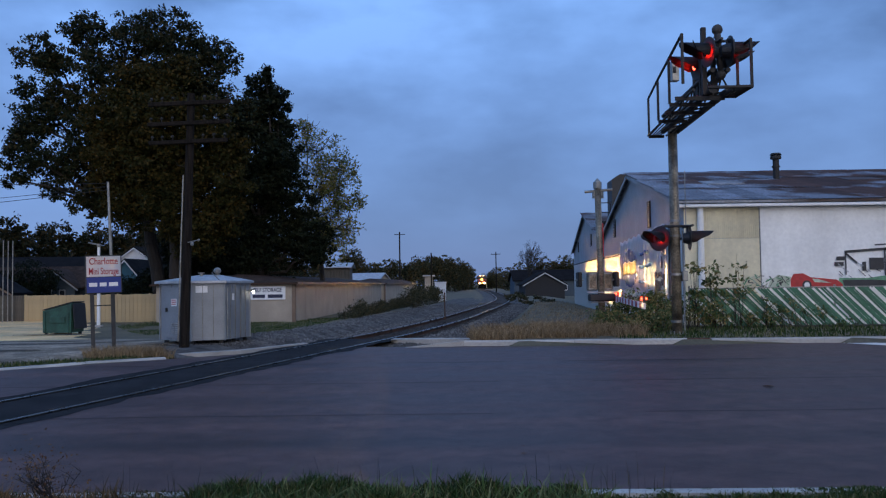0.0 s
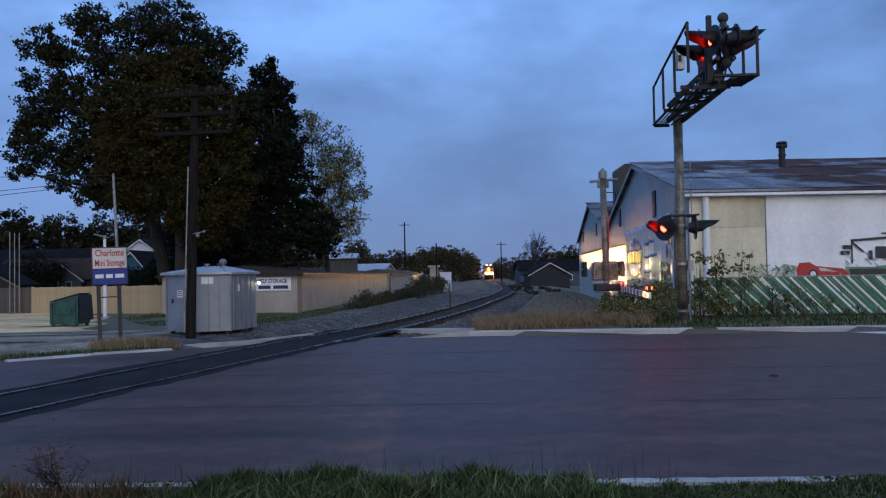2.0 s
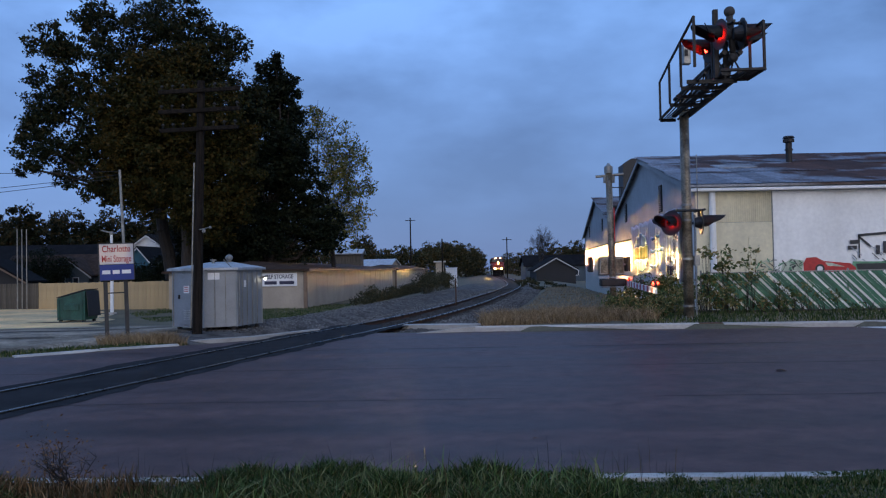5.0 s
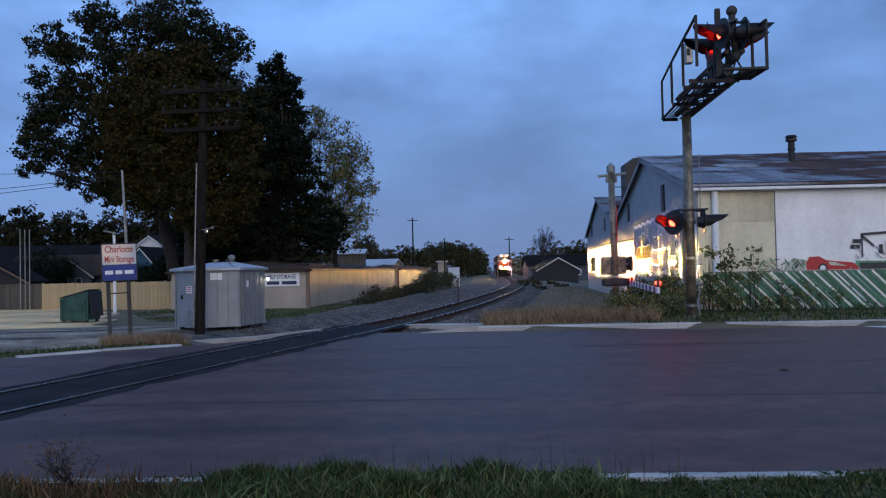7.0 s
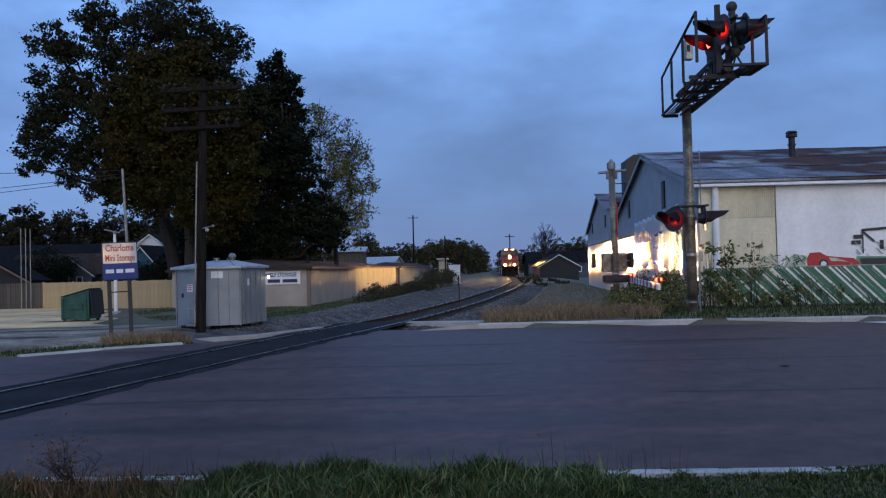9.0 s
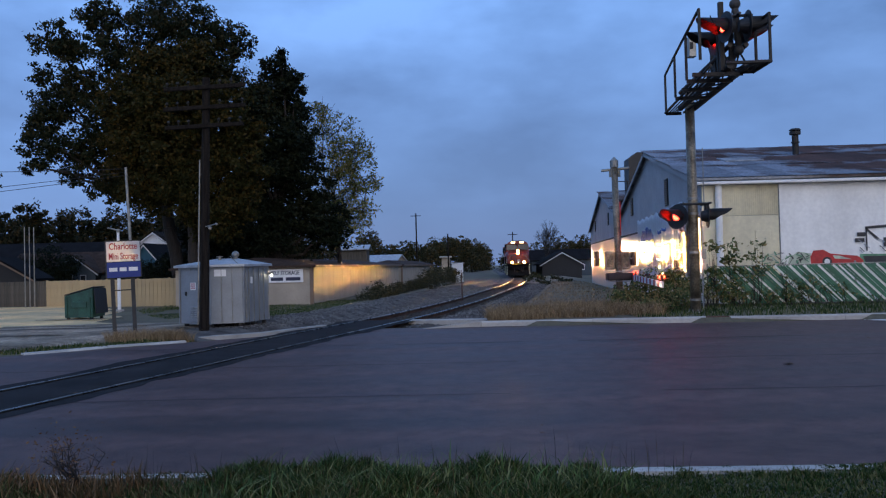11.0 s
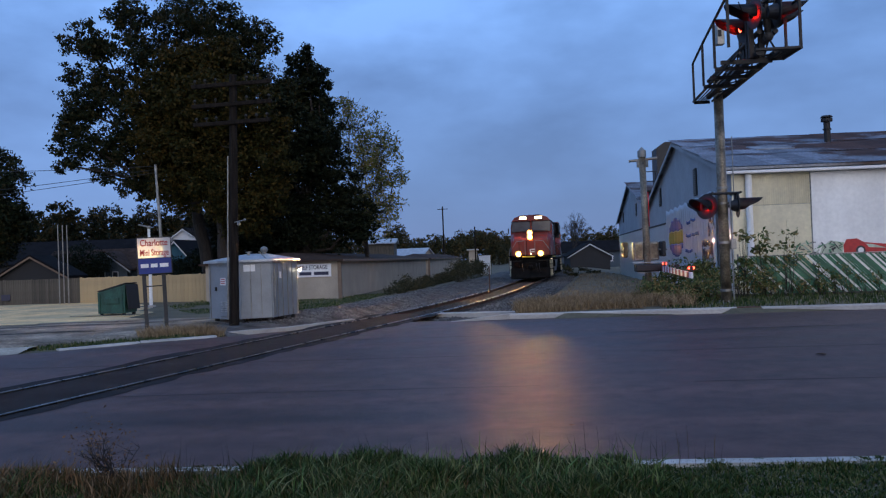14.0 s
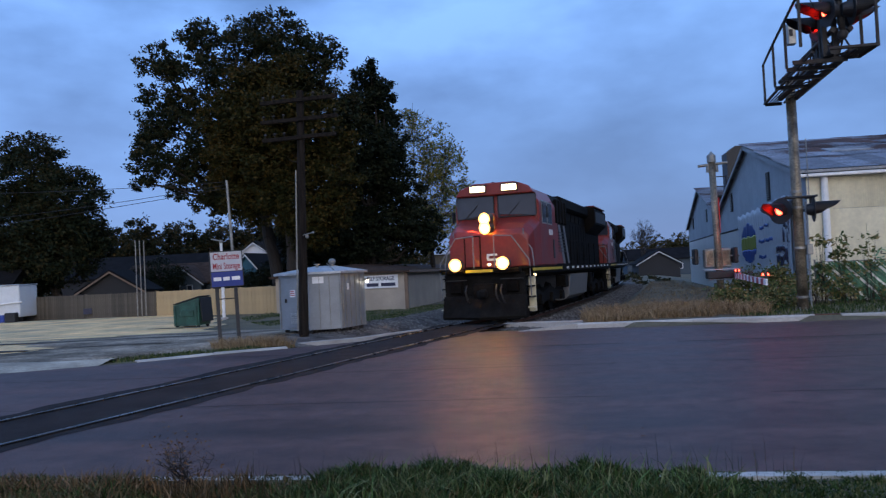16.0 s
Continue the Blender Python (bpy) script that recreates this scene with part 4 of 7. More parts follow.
# ---------------- storage sheds, fences, yard ----------------
def storage_row(c, far, left, z0, sign):
    """A long low shed running away beside the track: its near corner, far corner and near left corner."""
    root = thing("storage_building", pose(0, 0, 0), "long low tan storage building with a brown shingle roof", "building")
    c, far, left = Vector(c), Vector(far), Vector(left)
    d = far - c
    back = left + d
    z1, zr = 1.86, 2.55
    b = B()
    prism(b, [(c.x, c.y), (far.x, far.y), (back.x, back.y), (left.x, left.y)], z0, z1, "z")
    part("wall", b, TAN, root)
    b = B()
    o = 0.35
    e = (c - left).normalized()
    f = d.normalized()
    P = lambda p, du, dv: p + e * du + f * dv
    pts = [P(c, o, -o), P(far, o, o), P(back, -o, o), P(left, -o, -o)]
    r0, r1 = (P(c, o, -o) + P(left, -o, -o)) / 2 + f * 3.5, (P(far, o, o) + P(back, -o, o)) / 2 - f * 3
    lo = [b.verts.new((p.x, p.y, z1 - 0.02)) for p in pts]
    l2 = [b.verts.new((p.x, p.y, z1 + 0.1)) for p in pts]
    ra, rb = b.verts.new((r0.x, r0.y, zr)), b.verts.new((r1.x, r1.y, zr))
    b.faces.new(lo)
    for i in range(4):
        b.faces.new((lo[i], lo[(i + 1) % 4], l2[(i + 1) % 4], l2[i]))
    b.faces.new((l2[0], l2[1], rb, ra))
    b.faces.new((l2[1], l2[2], rb))
    b.faces.new((l2[2], l2[3], ra, rb))
    b.faces.new((l2[3], l2[0], ra))
    bmesh.ops.recalc_face_normals(b, faces=b.faces[:])
    part("roof", b, BROWNROOF, root, "brown shingle hipped roof")
    b = B()
    box(b, (c.x + 0.03, c.y - 0.03, 0.66), (0.22, 0.22, 2.4), bevel=0.01)
    part("corner_trim", b, TANTRIM, root)
    # wall panels with narrow joints, and a fascia under the eaves
    nw = int(d.length / 3.0)
    for k in range(1, nw):
        q = c + d * (k / nw)
        b = B()
        box(b, (q.x, q.y, (z0 + z1) / 2), (0.014, 0.05, z1 - z0 - 0.02), math.degrees(math.atan2(d.y, d.x)) - 90)
        part("joint_strip", b, TAN, root)
    b = B()
    q = c + d * 0.5 + e * (o + 0.012)
    box(b, (q.x, q.y, z1 + 0.03), (0.03, d.length + 2 * o, 0.15), math.degrees(math.atan2(d.y, d.x)) - 90)
    part("fascia", b, TANTRIM, root, "brown fascia board")
    if not sign:
        return root
    # wall sign
    ang = math.degrees(math.atan2(e.y, e.x))
    m = Matrix.Translation((c.x - e.x * 1.65, c.y - e.y * 1.65, 1.34)) @ pose(0, 0, 0, 0, 0, ang)
    holder = new("wall_sign")
    holder.parent = root
    holder.matrix_basis = m
    b = B()
    box(b, (0, -0.05, 0), (2.3, 0.04, 0.8), bevel=0.008)
    board = part("board", b, SIGNWHITE, holder, "white sign board with dark lettering")
    lettering("lettering", "SELF STORAGE", 0.34, SIGNNAVY, holder, pose(0, -0.074, 0.17, 90, 0, 0) @ Matrix.Diagonal((0.82, 1, 1, 1)), bold=0.006)
    for x, w in ((-0.55, 0.8), (0.5, 0.95)):
        b = B()
        box(b, (x, -0.074, -0.19), (w, 0.008, 0.2))
        part("number_bar", b, SIGNNAVY, holder)
    return root


storage_row((-8.15, 48.9), (-5.4, 90.5), (-17.0, 51.0), -0.55, True)
storage_row((-5.2, 93.0), (-2.3, 137.0), (-9.4, 93.3), -0.9, False)


def board_fence(name, a, b_, top, foot, width, material, label, cat="fence", thick=0.03):
    root = thing(name, pose(0, 0, 0), label, cat)
    a, b_ = Vector(a), Vector(b_)
    L_ = (b_ - a).length
    n = int(L_ / width)
    ang = math.degrees(math.atan2((b_ - a).y, (b_ - a).x))
    bm = B()
    box(bm, (0, 0, (top - foot) / 2), (width - 0.012, thick, top - foot), bevel=0.004)
    first = None
    for i in range(n):
        p = a.lerp(b_, (i + 0.5) / n)
        m = pose(p.x, p.y, foot + random.uniform(-0.015, 0.015), 0, 0, ang)
        first = part("board", bm, material, root, at=m) if first is None else (again(first, m), first)[1]
    for k in range(int(L_ / 2.4) + 1):
        p = a.lerp(b_, min(1, k * 2.4 / L_))
        q = B()
        box(q, (p.x, p.y + 0.08, (top + foot) / 2 + 0.02), (0.1, 0.1, top - foot + 0.06), ang)
        part("post", q, material, root)
    for z in (foot + 0.35, top - 0.3):
        q = B()
        box(q, ((a.x + b_.x) / 2, (a.y + b_.y) / 2 + 0.045, z), (L_, 0.05, 0.09), ang)
        part("rail", q, material, root)
    return root


board_fence("panel_fence", (-27.0, 54.9), (-14.6, 51.2), 1.36, -0.45, 0.3, FENCETAN, "tan painted board fence behind the yard")
board_fence("wooden_fence", (-52.0, 61.0), (-27.1, 55.0), 1.36, -0.5, 0.2, FENCEWOOD, "weathered grey wooden board fence behind the yard")



# ---------------- metal sheds beside the track ----------------
def quad_panel(bm, pts, thick):
    """A plate with the given corners, thickened along its normal."""
    p = [Vector(q) for q in pts]
    n = (p[1] - p[0]).cross(p[2] - p[0]).normalized() * thick
    a, c = [bm.verts.new(q) for q in p], [bm.verts.new(q + n) for q in p]
    k = len(p)
    fs = [bm.faces.new(a), bm.faces.new(c)] + [bm.faces.new((a[i], a[(i + 1) % k], c[(i + 1) % k], c[i])) for i in range(k)]
    bmesh.ops.recalc_face_normals(bm, faces=fs)
    return bm


def roof_sheets(roof, u0, u1, z0, z1, e, width, wide=0.86, rows=3):
    """Corrugated sheets in overlapping rows from the eaves to the ridge, none of them quite alike."""
    foot, head = Vector((u0.x, u0.y, z0)), Vector((u1.x, u1.y, z1))
    up = (head - foot).normalized()
    side = Vector((e.x, e.y, 0)).normalized()
    turn = Matrix((side, up, side.cross(up))).transposed().to_4x4()
    ln = (head - foot).length / rows
    meshes = []
    for cut in (0.0, 0.05):
        b, n = B(), 12
        for k in range(n):
            xa, xb = (k / n - 0.5) * (wide + 0.05), ((k + 1) / n - 0.5) * (wide + 0.05)
            za, zb = 0.026 * (k % 2), 0.026 * ((k + 1) % 2)
            b.faces.new([b.verts.new(q) for q in ((xa, cut, za), (xb, cut, zb), (xb, ln + 0.1, zb), (xa, ln + 0.1, za))])
        bmesh.ops.remove_doubles(b, verts=b.verts[:], dist=0.0005)
        meshes.append(mesh_of("roof_sheet", b, ROOFSHEET))
    rng = random.Random(17)
    for r in range(rows):
        for k in range(int(width / wide) + 1):
            at = foot.lerp(head, r / rows) + side * (k * wide + 0.2)
            ob = new("roof_sheet", rng.choice(meshes))
            ob.parent = roof
            lift = pose(0, rng.uniform(-0.03, 0.0), 0.004 + 0.012 * r, rng.uniform(-0.25, 0.1), 0, rng.uniform(-0.3, 0.3))
            ob.matrix_basis = Matrix.Translation(at) @ turn @ lift


def metal_shed(f0, f1, eave, ridge, width, label, base, sill):
    """A gabled shed; its gable stands along f0 to f1 beside the track, and it runs to the east."""
    root = thing("metal_shed", pose(0, 0, 0), label, "shed", "sheds beside the track")
    a, c = Vector(f0), Vector(f1)
    mid = (a + c) / 2
    e = Vector((1, -0.012))
    b = B()
    vs = []
    for off in (0, width):
        vs.append([b.verts.new((p.x + e.x * off, p.y + e.y * off, z)) for p, z in ((a, base), (a, eave), (mid, ridge), (c, eave), (c, base))])
    b.faces.new(vs[0])
    b.faces.new(vs[1])
    for i in range(5):
        b.faces.new((vs[0][i], vs[0][(i + 1) % 5], vs[1][(i + 1) % 5], vs[1][i]))
    bmesh.ops.recalc_face_normals(b, faces=b.faces[:])
    part("wall", b, UPPERWALL, root, "pale grey metal siding")
    # lower siding: separate glossy sheets with raised seams
    g = (c - a).normalized()
    out = Vector((-g.y, g.x))
    L_ = (c - a).length
    n = int(L_ / 0.92)
    for i in range(n):
        p0, p1 = a + g * (L_ * i / n + 0.01), a + g * (L_ * (i + 1) / n - 0.01)
        b = B()
        quad_panel(b, [(p0.x, p0.y, base), (p1.x, p1.y, base), (p1.x, p1.y, sill), (p0.x, p0.y, sill)], 0.022)
        for v in b.verts:
            v.co.x += out.x * 0.012
            v.co.y += out.y * 0.012
        part("siding_sheet", b, GLOSSWALL, root)
    b = B()
    p0, p1 = a + out * 0.03, c + out * 0.03
    rod(b, (p0.x, p0.y, sill + 0.03), (p1.x, p1.y, sill + 0.03), 0.05, n=6)
    part("sill_trim", b, DARKSTEEL, root)
    for p, q in ((a, mid), (c, mid)):
        b = B()
        nn = (p - q).normalized()
        u0, u1 = p + nn * 0.32, q
        zz = eave - 0.32 * (ridge - eave) / (p - q).length
        pts = []
        for off in (-0.22, width + 0.2):
            for w, z in ((u0, zz), (u1, ridge)):
                for dz in (0.03, 0.11):
                    pts.append(b.verts.new((w.x + e.x * off, w.y + e.y * off, z + dz)))
        for f in ((0, 2, 6, 4), (1, 5, 7, 3), (0, 4, 5, 1), (2, 3, 7, 6), (0, 1, 3, 2), (4, 6, 7, 5)):
            b.faces.new([pts[i] for i in f])
        bmesh.ops.recalc_face_normals(b, faces=b.faces[:])
        roof = part("roof", b, ROOFTIN, root, "rust-stained corrugated tin roof")
        # barge board on the gable
        b = B()
        quad_panel(b, [(u0.x - 0.23, u0.y, zz - 0.16), (u1.x - 0.23, u1.y, ridge - 0.16), (u1.x - 0.23, u1.y, ridge + 0.02), (u0.x - 0.23, u0.y, zz + 0.02)], 0.03)
        part("barge_board", b, UPPERWALL, root)
        if p is a:
            roof_sheets(roof, u0, u1, zz + 0.12, ridge + 0.12, e, width)
    return root


def louvre(root, x, y, z0, z1, w, a, c):
    g = (Vector(c) - Vector(a)).normalized()
    out = Vector((-g.y, g.x))
    ang = math.degrees(math.atan2(g.y, g.x))
    base = Matrix.Translation((x + out.x * 0.03, y + out.y * 0.03, (z0 + z1) / 2)) @ pose(0, 0, 0, 0, 0, ang)
    b = B()
    box(b, (0, 0, 0), (w, 0.05, z1 - z0), bevel=0.01)
    fr = part("wall_louvre", b, DARKSTEEL, root, at=base)
    k = int((z1 - z0) / 0.09)
    for i in range(k):
        b = B()
        box(b, (0, 0, 0), (w * 0.86, 0.07, 0.018), m=pose(0, 0.03, -(z1 - z0) / 2 + 0.06 + i * 0.09, 30, 0, 0))
        part("slat", b, GALV, fr)


SA, SC = (9.1, 29.0), (11.12, 51.9)
FA, FC = (11.2, 52.4), (13.3, 75.0)
shed = metal_shed(SA, SC, 4.5, 7.0, 34, "white and grey corrugated metal shed with a rusty tin roof", -0.3, 3.2)
shed_far = metal_shed(FA, FC, 4.45, 7.0, 26, "pale grey corrugated metal shed beyond the painted one", -0.95, 3.3)
louvre(shed, 9.68, 35.6, 4.06, 5.23, 0.7, SA, SC)
louvre(shed, 10.62, 46.4, 4.26, 5.27, 0.7, SA, SC)
louvre(shed_far, 11.88, 59.6, 4.35, 5.25, 0.8, FA, FC)
louvre(shed_far, 12.83, 70.0, 4.3, 5.18, 0.8, FA, FC)


def shed_front():
    """What is fixed to the road side of the painted shed."""
    y = lambda x: 29.0 - 0.012 * (x - 9.1)

    def plate(name, x0, x1, z0, z1, material, label="", proud=0.02, thick=0.02, parent=shed):
        b = B()
        box(b, ((x0 + x1) / 2, y((x0 + x1) / 2) - proud, (z0 + z1) / 2), (x1 - x0, thick, z1 - z0), bevel=0.004)
        return part(name, b, material, parent, label)
    plate("wall_sheet", 9.1, 11.8, -0.3, 3.2, CREAM, "cream painted metal sheet")
    up = plate("wall_sheet", 9.1, 11.8, 3.21, 4.3, CREAM, "cream corrugated sheet")
    for i in range(26):
        b = B()
        xx = 9.9 + i * 0.074
        rod(b, (xx, y(xx) - 0.033, 3.23), (xx, y(xx) - 0.033, 4.28), 0.017, n=5)
        part("rib", b, CREAM, up)
    for i in range(4):
        x0 = 11.82 + i * 6.0
        plate("wall_sheet", x0, x0 + 5.98, -0.3, 4.3, WHITEWALL, "white painted metal sheet")
    b = B()
    xg = 9.1 + 34
    box(b, ((8.85 + xg) / 2, y(26) - 0.3, 4.36), (xg - 8.85, 0.14, 0.11), -0.69, bevel=0.02)
    part("gutter", b, SIGNWHITE, shed, "white eaves gutter")
    b = B()
    rod(b, (9.66, 28.86, -0.2), (9.66, 28.86, 4.3), 0.115, n=12)
    part("downpipe", b, WHITEWALL, shed, "thick white downpipe")
    plate("hatch", 10.94, 11.48, 2.25, 2.67, CREAM, "small cream wall hatch", 0.045)
    for i in range(9):
        b = B()
        ball(b, (11.81, y(11.8) - 0.035, 2.2 + i * 0.22), 0.014, 6)
        part("bolt", b, DARKSTEEL, shed)

    # painted scene on the wall, low red car, green car and a black-lined van among sketchy strokes
    def shape(name, pts, material, proud, label=""):
        b = B()
        prism(b, [(u, v) for u, v in pts], 0.0, 0.004, "y")
        return part(name, b, material, shed, label, at=Matrix.Translation((0, y(14) - 0.056 - proud, 0)))
    shape("mural_green_car", [(14.5, 1.3), (17.6, 1.3), (17.6, 1.72), (16.4, 1.82), (15.6, 1.72), (14.6, 1.74)], MURALGREEN, 0.0, "painted green car")
    shape("mural_shade", [(14.8, 1.34), (16.4, 1.4), (16.9, 1.6), (15.7, 1.66), (14.7, 1.66)], MURALBLACK, 0.006)
    shape("mural_red_car", [(12.85, 1.38), (14.72, 1.38), (14.7, 1.52), (14.5, 1.68), (13.9, 1.74), (13.55, 1.78), (13.3, 1.92), (12.95, 1.9), (12.84, 1.7)], MURALRED, 0.004, "painted low red car")
    for cx in (13.42,):
        b = B()
        bmesh.ops.create_cone(b, cap_ends=True, segments=20, radius1=0.17, radius2=0.17, depth=0.004, matrix=pose(cx, y(14) - 0.068, 1.5, 90, 0, 0))
        part("mural_wheel", b, MURALBLACK, shed)
        b = B()
        bmesh.ops.create_cone(b, cap_ends=True, segments=20, radius1=0.1, radius2=0.1, depth=0.004, matrix=pose(cx, y(14) - 0.074, 1.5, 90, 0, 0))
        part("mural_hub", b, SIGNWHITE, shed)
    shape("mural_glass", [(13.62, 1.72), (13.86, 1.7), (14.3, 1.56), (13.7, 1.6)], MURALPALE, 0.01)
    shape("mural_pale_car", [(12.0, 1.36), (12.8, 1.4), (12.86, 1.8), (12.4, 1.88), (12.1, 1.66)], MURALPALE, 0.0)
    rng = random.Random(5)
    for i in range(46):
        u, v = rng.uniform(11.1, 12.8), rng.uniform(1.38, 1.85)
        l, an, w = rng.uniform(0.06, 0.3), rng.uniform(-60, 60), rng.uniform(0.012, 0.05)
        b = B()
        box(b, (0, 0, 0), (l, 0.004, w), m=pose(u, y(14) - 0.072 - 0.0003 * i, v, 0, an, 0))
        part("mural_stroke", b, rng.choice((MURALBLACK, MURALBLACK, MURALGREEN, MURALPALE)), shed)
    # van outline and windows
    for (u0, v0), (u1, v1), w in (((14.8, 2.66), (16.3, 2.76), 0.09), ((14.83, 2.66), (14.83, 1.85), 0.05), ((16.25, 2.74), (16.25, 1.8), 0.06), ((14.85, 2.6), (15.25, 2.25), 0.07),
                                  ((16.25, 2.74), (18.2, 2.8), 0.09), ((15.9, 2.9), (16.3, 2.92), 0.05)):
        L_ = math.hypot(u1 - u0, v1 - v0)
        b = B()
        box(b, (0, 0, 0), (L_, 0.004, w), m=pose((u0 + u1) / 2, y(15) - 0.07, (v0 + v1) / 2, 0, -math.degrees(math.atan2(v1 - v0, u1 - u0)), 0))
        part("mural_line", b, MURALBLACK, shed)
    for u0, u1, v0, v1 in ((15.68, 16.2, 2.02, 2.44), (15.42, 15.56, 1.98, 2.3), (14.5, 14.8, 2.36, 2.5), (14.42, 14.75, 2.16, 2.3), (16.5, 17.4, 2.0, 2.45)):
        b = B()
        box(b, ((u0 + u1) / 2, y(15) - 0.074, (v0 + v1) / 2), (u1 - u0, 0.004, v1 - v0))
        part("mural_window", b, MURALBLACK, shed)
    for i in range(12):
        u, v = rng.uniform(14.6, 16.1), rng.uniform(1.76, 2.3)
        b = B()
        box(b, (0, 0, 0), (rng.uniform(0.1, 0.35), 0.004, 0.025), m=pose(u, y(15) - 0.08, v, 0, rng.uniform(20, 50), 0))
        part("mural_stroke", b, rng.choice((MURALBLACK, GREYWALL)), shed)
    # roof stack
    b = B()
    rod(b, (15.6, 36.2, 5.6), (15.6, 36.2, 7.15), 0.14, n=14)
    rod(b, (15.6, 36.2, 6.75), (15.6, 36.2, 6.8), 0.18, n=14)
    st = part("roof_stack", b, DARKSTEEL, shed, "dark metal roof stack with a flanged cap")
    b = B()
    rod(b, (15.6, 36.2, 7.12), (15.6, 36.2, 7.25), 0.24, n=14)
    rod(b, (15.6, 36.2, 7.3), (15.6, 36.2, 7.38), 0.26, 0.2, n=14)
    rod(b, (15.6, 36.2, 7.2), (15.6, 36.2, 7.34), 0.1, n=10)
    part("cap", b, DARKSTEEL, st)
    for u, v in ((12.5, 34.5), (19.0, 35.5)):
        z = 4.5 + (v - 29) / 11.45 * 2.5
        b = B()
        box(b, (0, 0, 0), (1.6, 1.2, 0.07), m=pose(u, v, z + 0.17, 12.3, 0, 0), bevel=0.02)
        part("skylight", b, ROOFTIN, shed, "flat weathered roof hatch")
    b = B()
    rod(b, (9.06, 28.6, 3.0), (9.06, 28.6, 5.6), 0.02)
    part("vent_pipe", b, GALV, shed)


shed_front()


def dark_duct():
    root = thing("roof_duct", pose(12.8, 54.0, 0), "tall dark metal duct with a railed landing between the sheds", "duct")
    b = B()
    prism(b, [(-0.75, 4.6), (0.6, 4.6), (0.6, 8.8), (-0.2, 8.8), (-0.75, 8.4)], -0.7, 0.7, "y")
    part("duct", b, BLACK, root)
    b = B()
    box(b, (-1.15, 0, 5.7), (0.95, 1.4, 0.08))
    box(b, (-1.0, 0, 4.9), (0.5, 0.6, 1.6))
    part("landing", b, DARKSTEEL, root)
    for x, y in ((-1.55, -0.65), (-1.55, 0.65), (-0.85, -0.65)):
        b = B()
        rod(b, (x, y, 5.7), (x, y, 6.95), 0.035)
        part("post", b, DARKSTEEL, root)
    for z in (6.3, 6.92):
        b = B()
        rod(b, (-1.55, -0.65, z), (-1.55, 0.65, z), 0.03)
        rod(b, (-1.55, -0.65, z), (-0.75, -0.65, z), 0.03)
        part("handrail", b, DARKSTEEL, root)


dark_duct()


# ---------------- banner on the shed's side ----------------
def banner():
    root = thing("banner", pose(0, 0, 0), "creased white vinyl banner with a blue and green emblem", "banner")
    a, c = Vector(SA), Vector(SC)
    g = (c - a).normalized()
    out = Vector((-g.y, g.x))
    u0, u1 = 2.3, 14.9

    def at(u, v, lift=0.0):
        # v from 0 at the foot to 1 at the top edge; folds hang from the top and gather towards the foot
        amp = 0.013 + 0.008 * (1 - v)
        s = u * 8.0 + 1.4 * math.sin(u * 1.3 + v * 0.5)
        w = amp * (math.sin(s) + 0.5 * math.sin(2.3 * s + 1.0 + 1.5 * v)) + 0.018 * noise.noise((u * 2.2, v * 0.7, 3.0)) + 0.004 * noise.noise((u * 14.0, v * 2.5, 7.0))
        z = (0.80 + 0.03 * math.sin(u * 2.1)) * (1 - v) + (3.95 + 0.05 * math.sin(u * 4.4) - 0.012 * (u - 2.3)) * v
        p = a + g * u + out * (0.12 + w + lift)
        return (p.x, p.y, z)

    def cloth(name, ua, ub, va, vb, nu, nv, material, keep=None, lift=0.0, label=""):
        b = B()
        grid = [[b.verts.new(at(ua + (ub - ua) * i / nu, va + (vb - va) * j / nv, lift)) for i in range(nu + 1)] for j in range(nv + 1)]
        for j in range(nv):
            for i in range(nu):
                if keep is None or keep((i + 0.5) / nu, (j + 0.5) / nv):
                    b.faces.new((grid[j][i], grid[j][i + 1], grid[j + 1][i + 1], grid[j + 1][i]))
        lone = [v for v in b.verts if not v.link_faces]
        bmesh.ops.delete(b, geom=lone, context="VERTS")
        bmesh.ops.solidify(b, geom=b.faces[:], thickness=0.003)
        return part(name, b, material, root, label, smooth=True)
    cloth("sheet", u0, u1, 0, 1, 340, 14, VINYL)
    inside = lambda x, y: (x - 0.5) ** 2 + (y - 0.5) ** 2 < 0.25
    z2v = lambda z: (z - 0.8) / 3.12
    va, vb = z2v(1.45), z2v(3.4)
    cloth("emblem_foot", 9.6, 14.1, va, vb, 60, 30, VINYLBLUE, lambda x, y: inside(x, y) and y < 0.33, 0.012, "blue printed water")
    cloth("emblem_middle", 9.6, 14.1, va, vb, 60, 30, VINYLGREEN, lambda x, y: inside(x, y) and 0.33 <= y < 0.66, 0.012, "yellow-green printed land")
    cloth("emblem_top", 9.6, 14.1, va, vb, 60, 30, VINYLBLUE, lambda x, y: inside(x, y) and y >= 0.66, 0.012, "blue printed sky")
    for ua, ub, zc, h in ((6.3, 7.5, 3.06, 0.13), (7.7, 8.7, 3.02, 0.15), (5.8, 7.2, 2.42, 0.15), (7.4, 8.9, 2.42, 0.15), (7.2, 8.1, 1.72, 0.13), (8.2, 9.1, 1.72, 0.15)):
        cloth("print_bar", ua, ub, z2v(zc - h / 2), z2v(zc + h / 2), 40, 3, VINYLBLUE, None, 0.012)
    cloth("picture_patch", 3.0, 5.2, z2v(1.3), z2v(2.1), 30, 12, VINYLDARK, lambda x, y: noise.noise((x * 4, y * 4, 1)) > -0.25, 0.012, "dark printed picture")
    cloth("picture_patch", 2.4, 3.6, z2v(2.2), z2v(3.3), 24, 14, VINYLDARK, lambda x, y: noise.noise((x * 4, y * 4, 9)) > -0.1, 0.012, "dark printed picture")


banner()


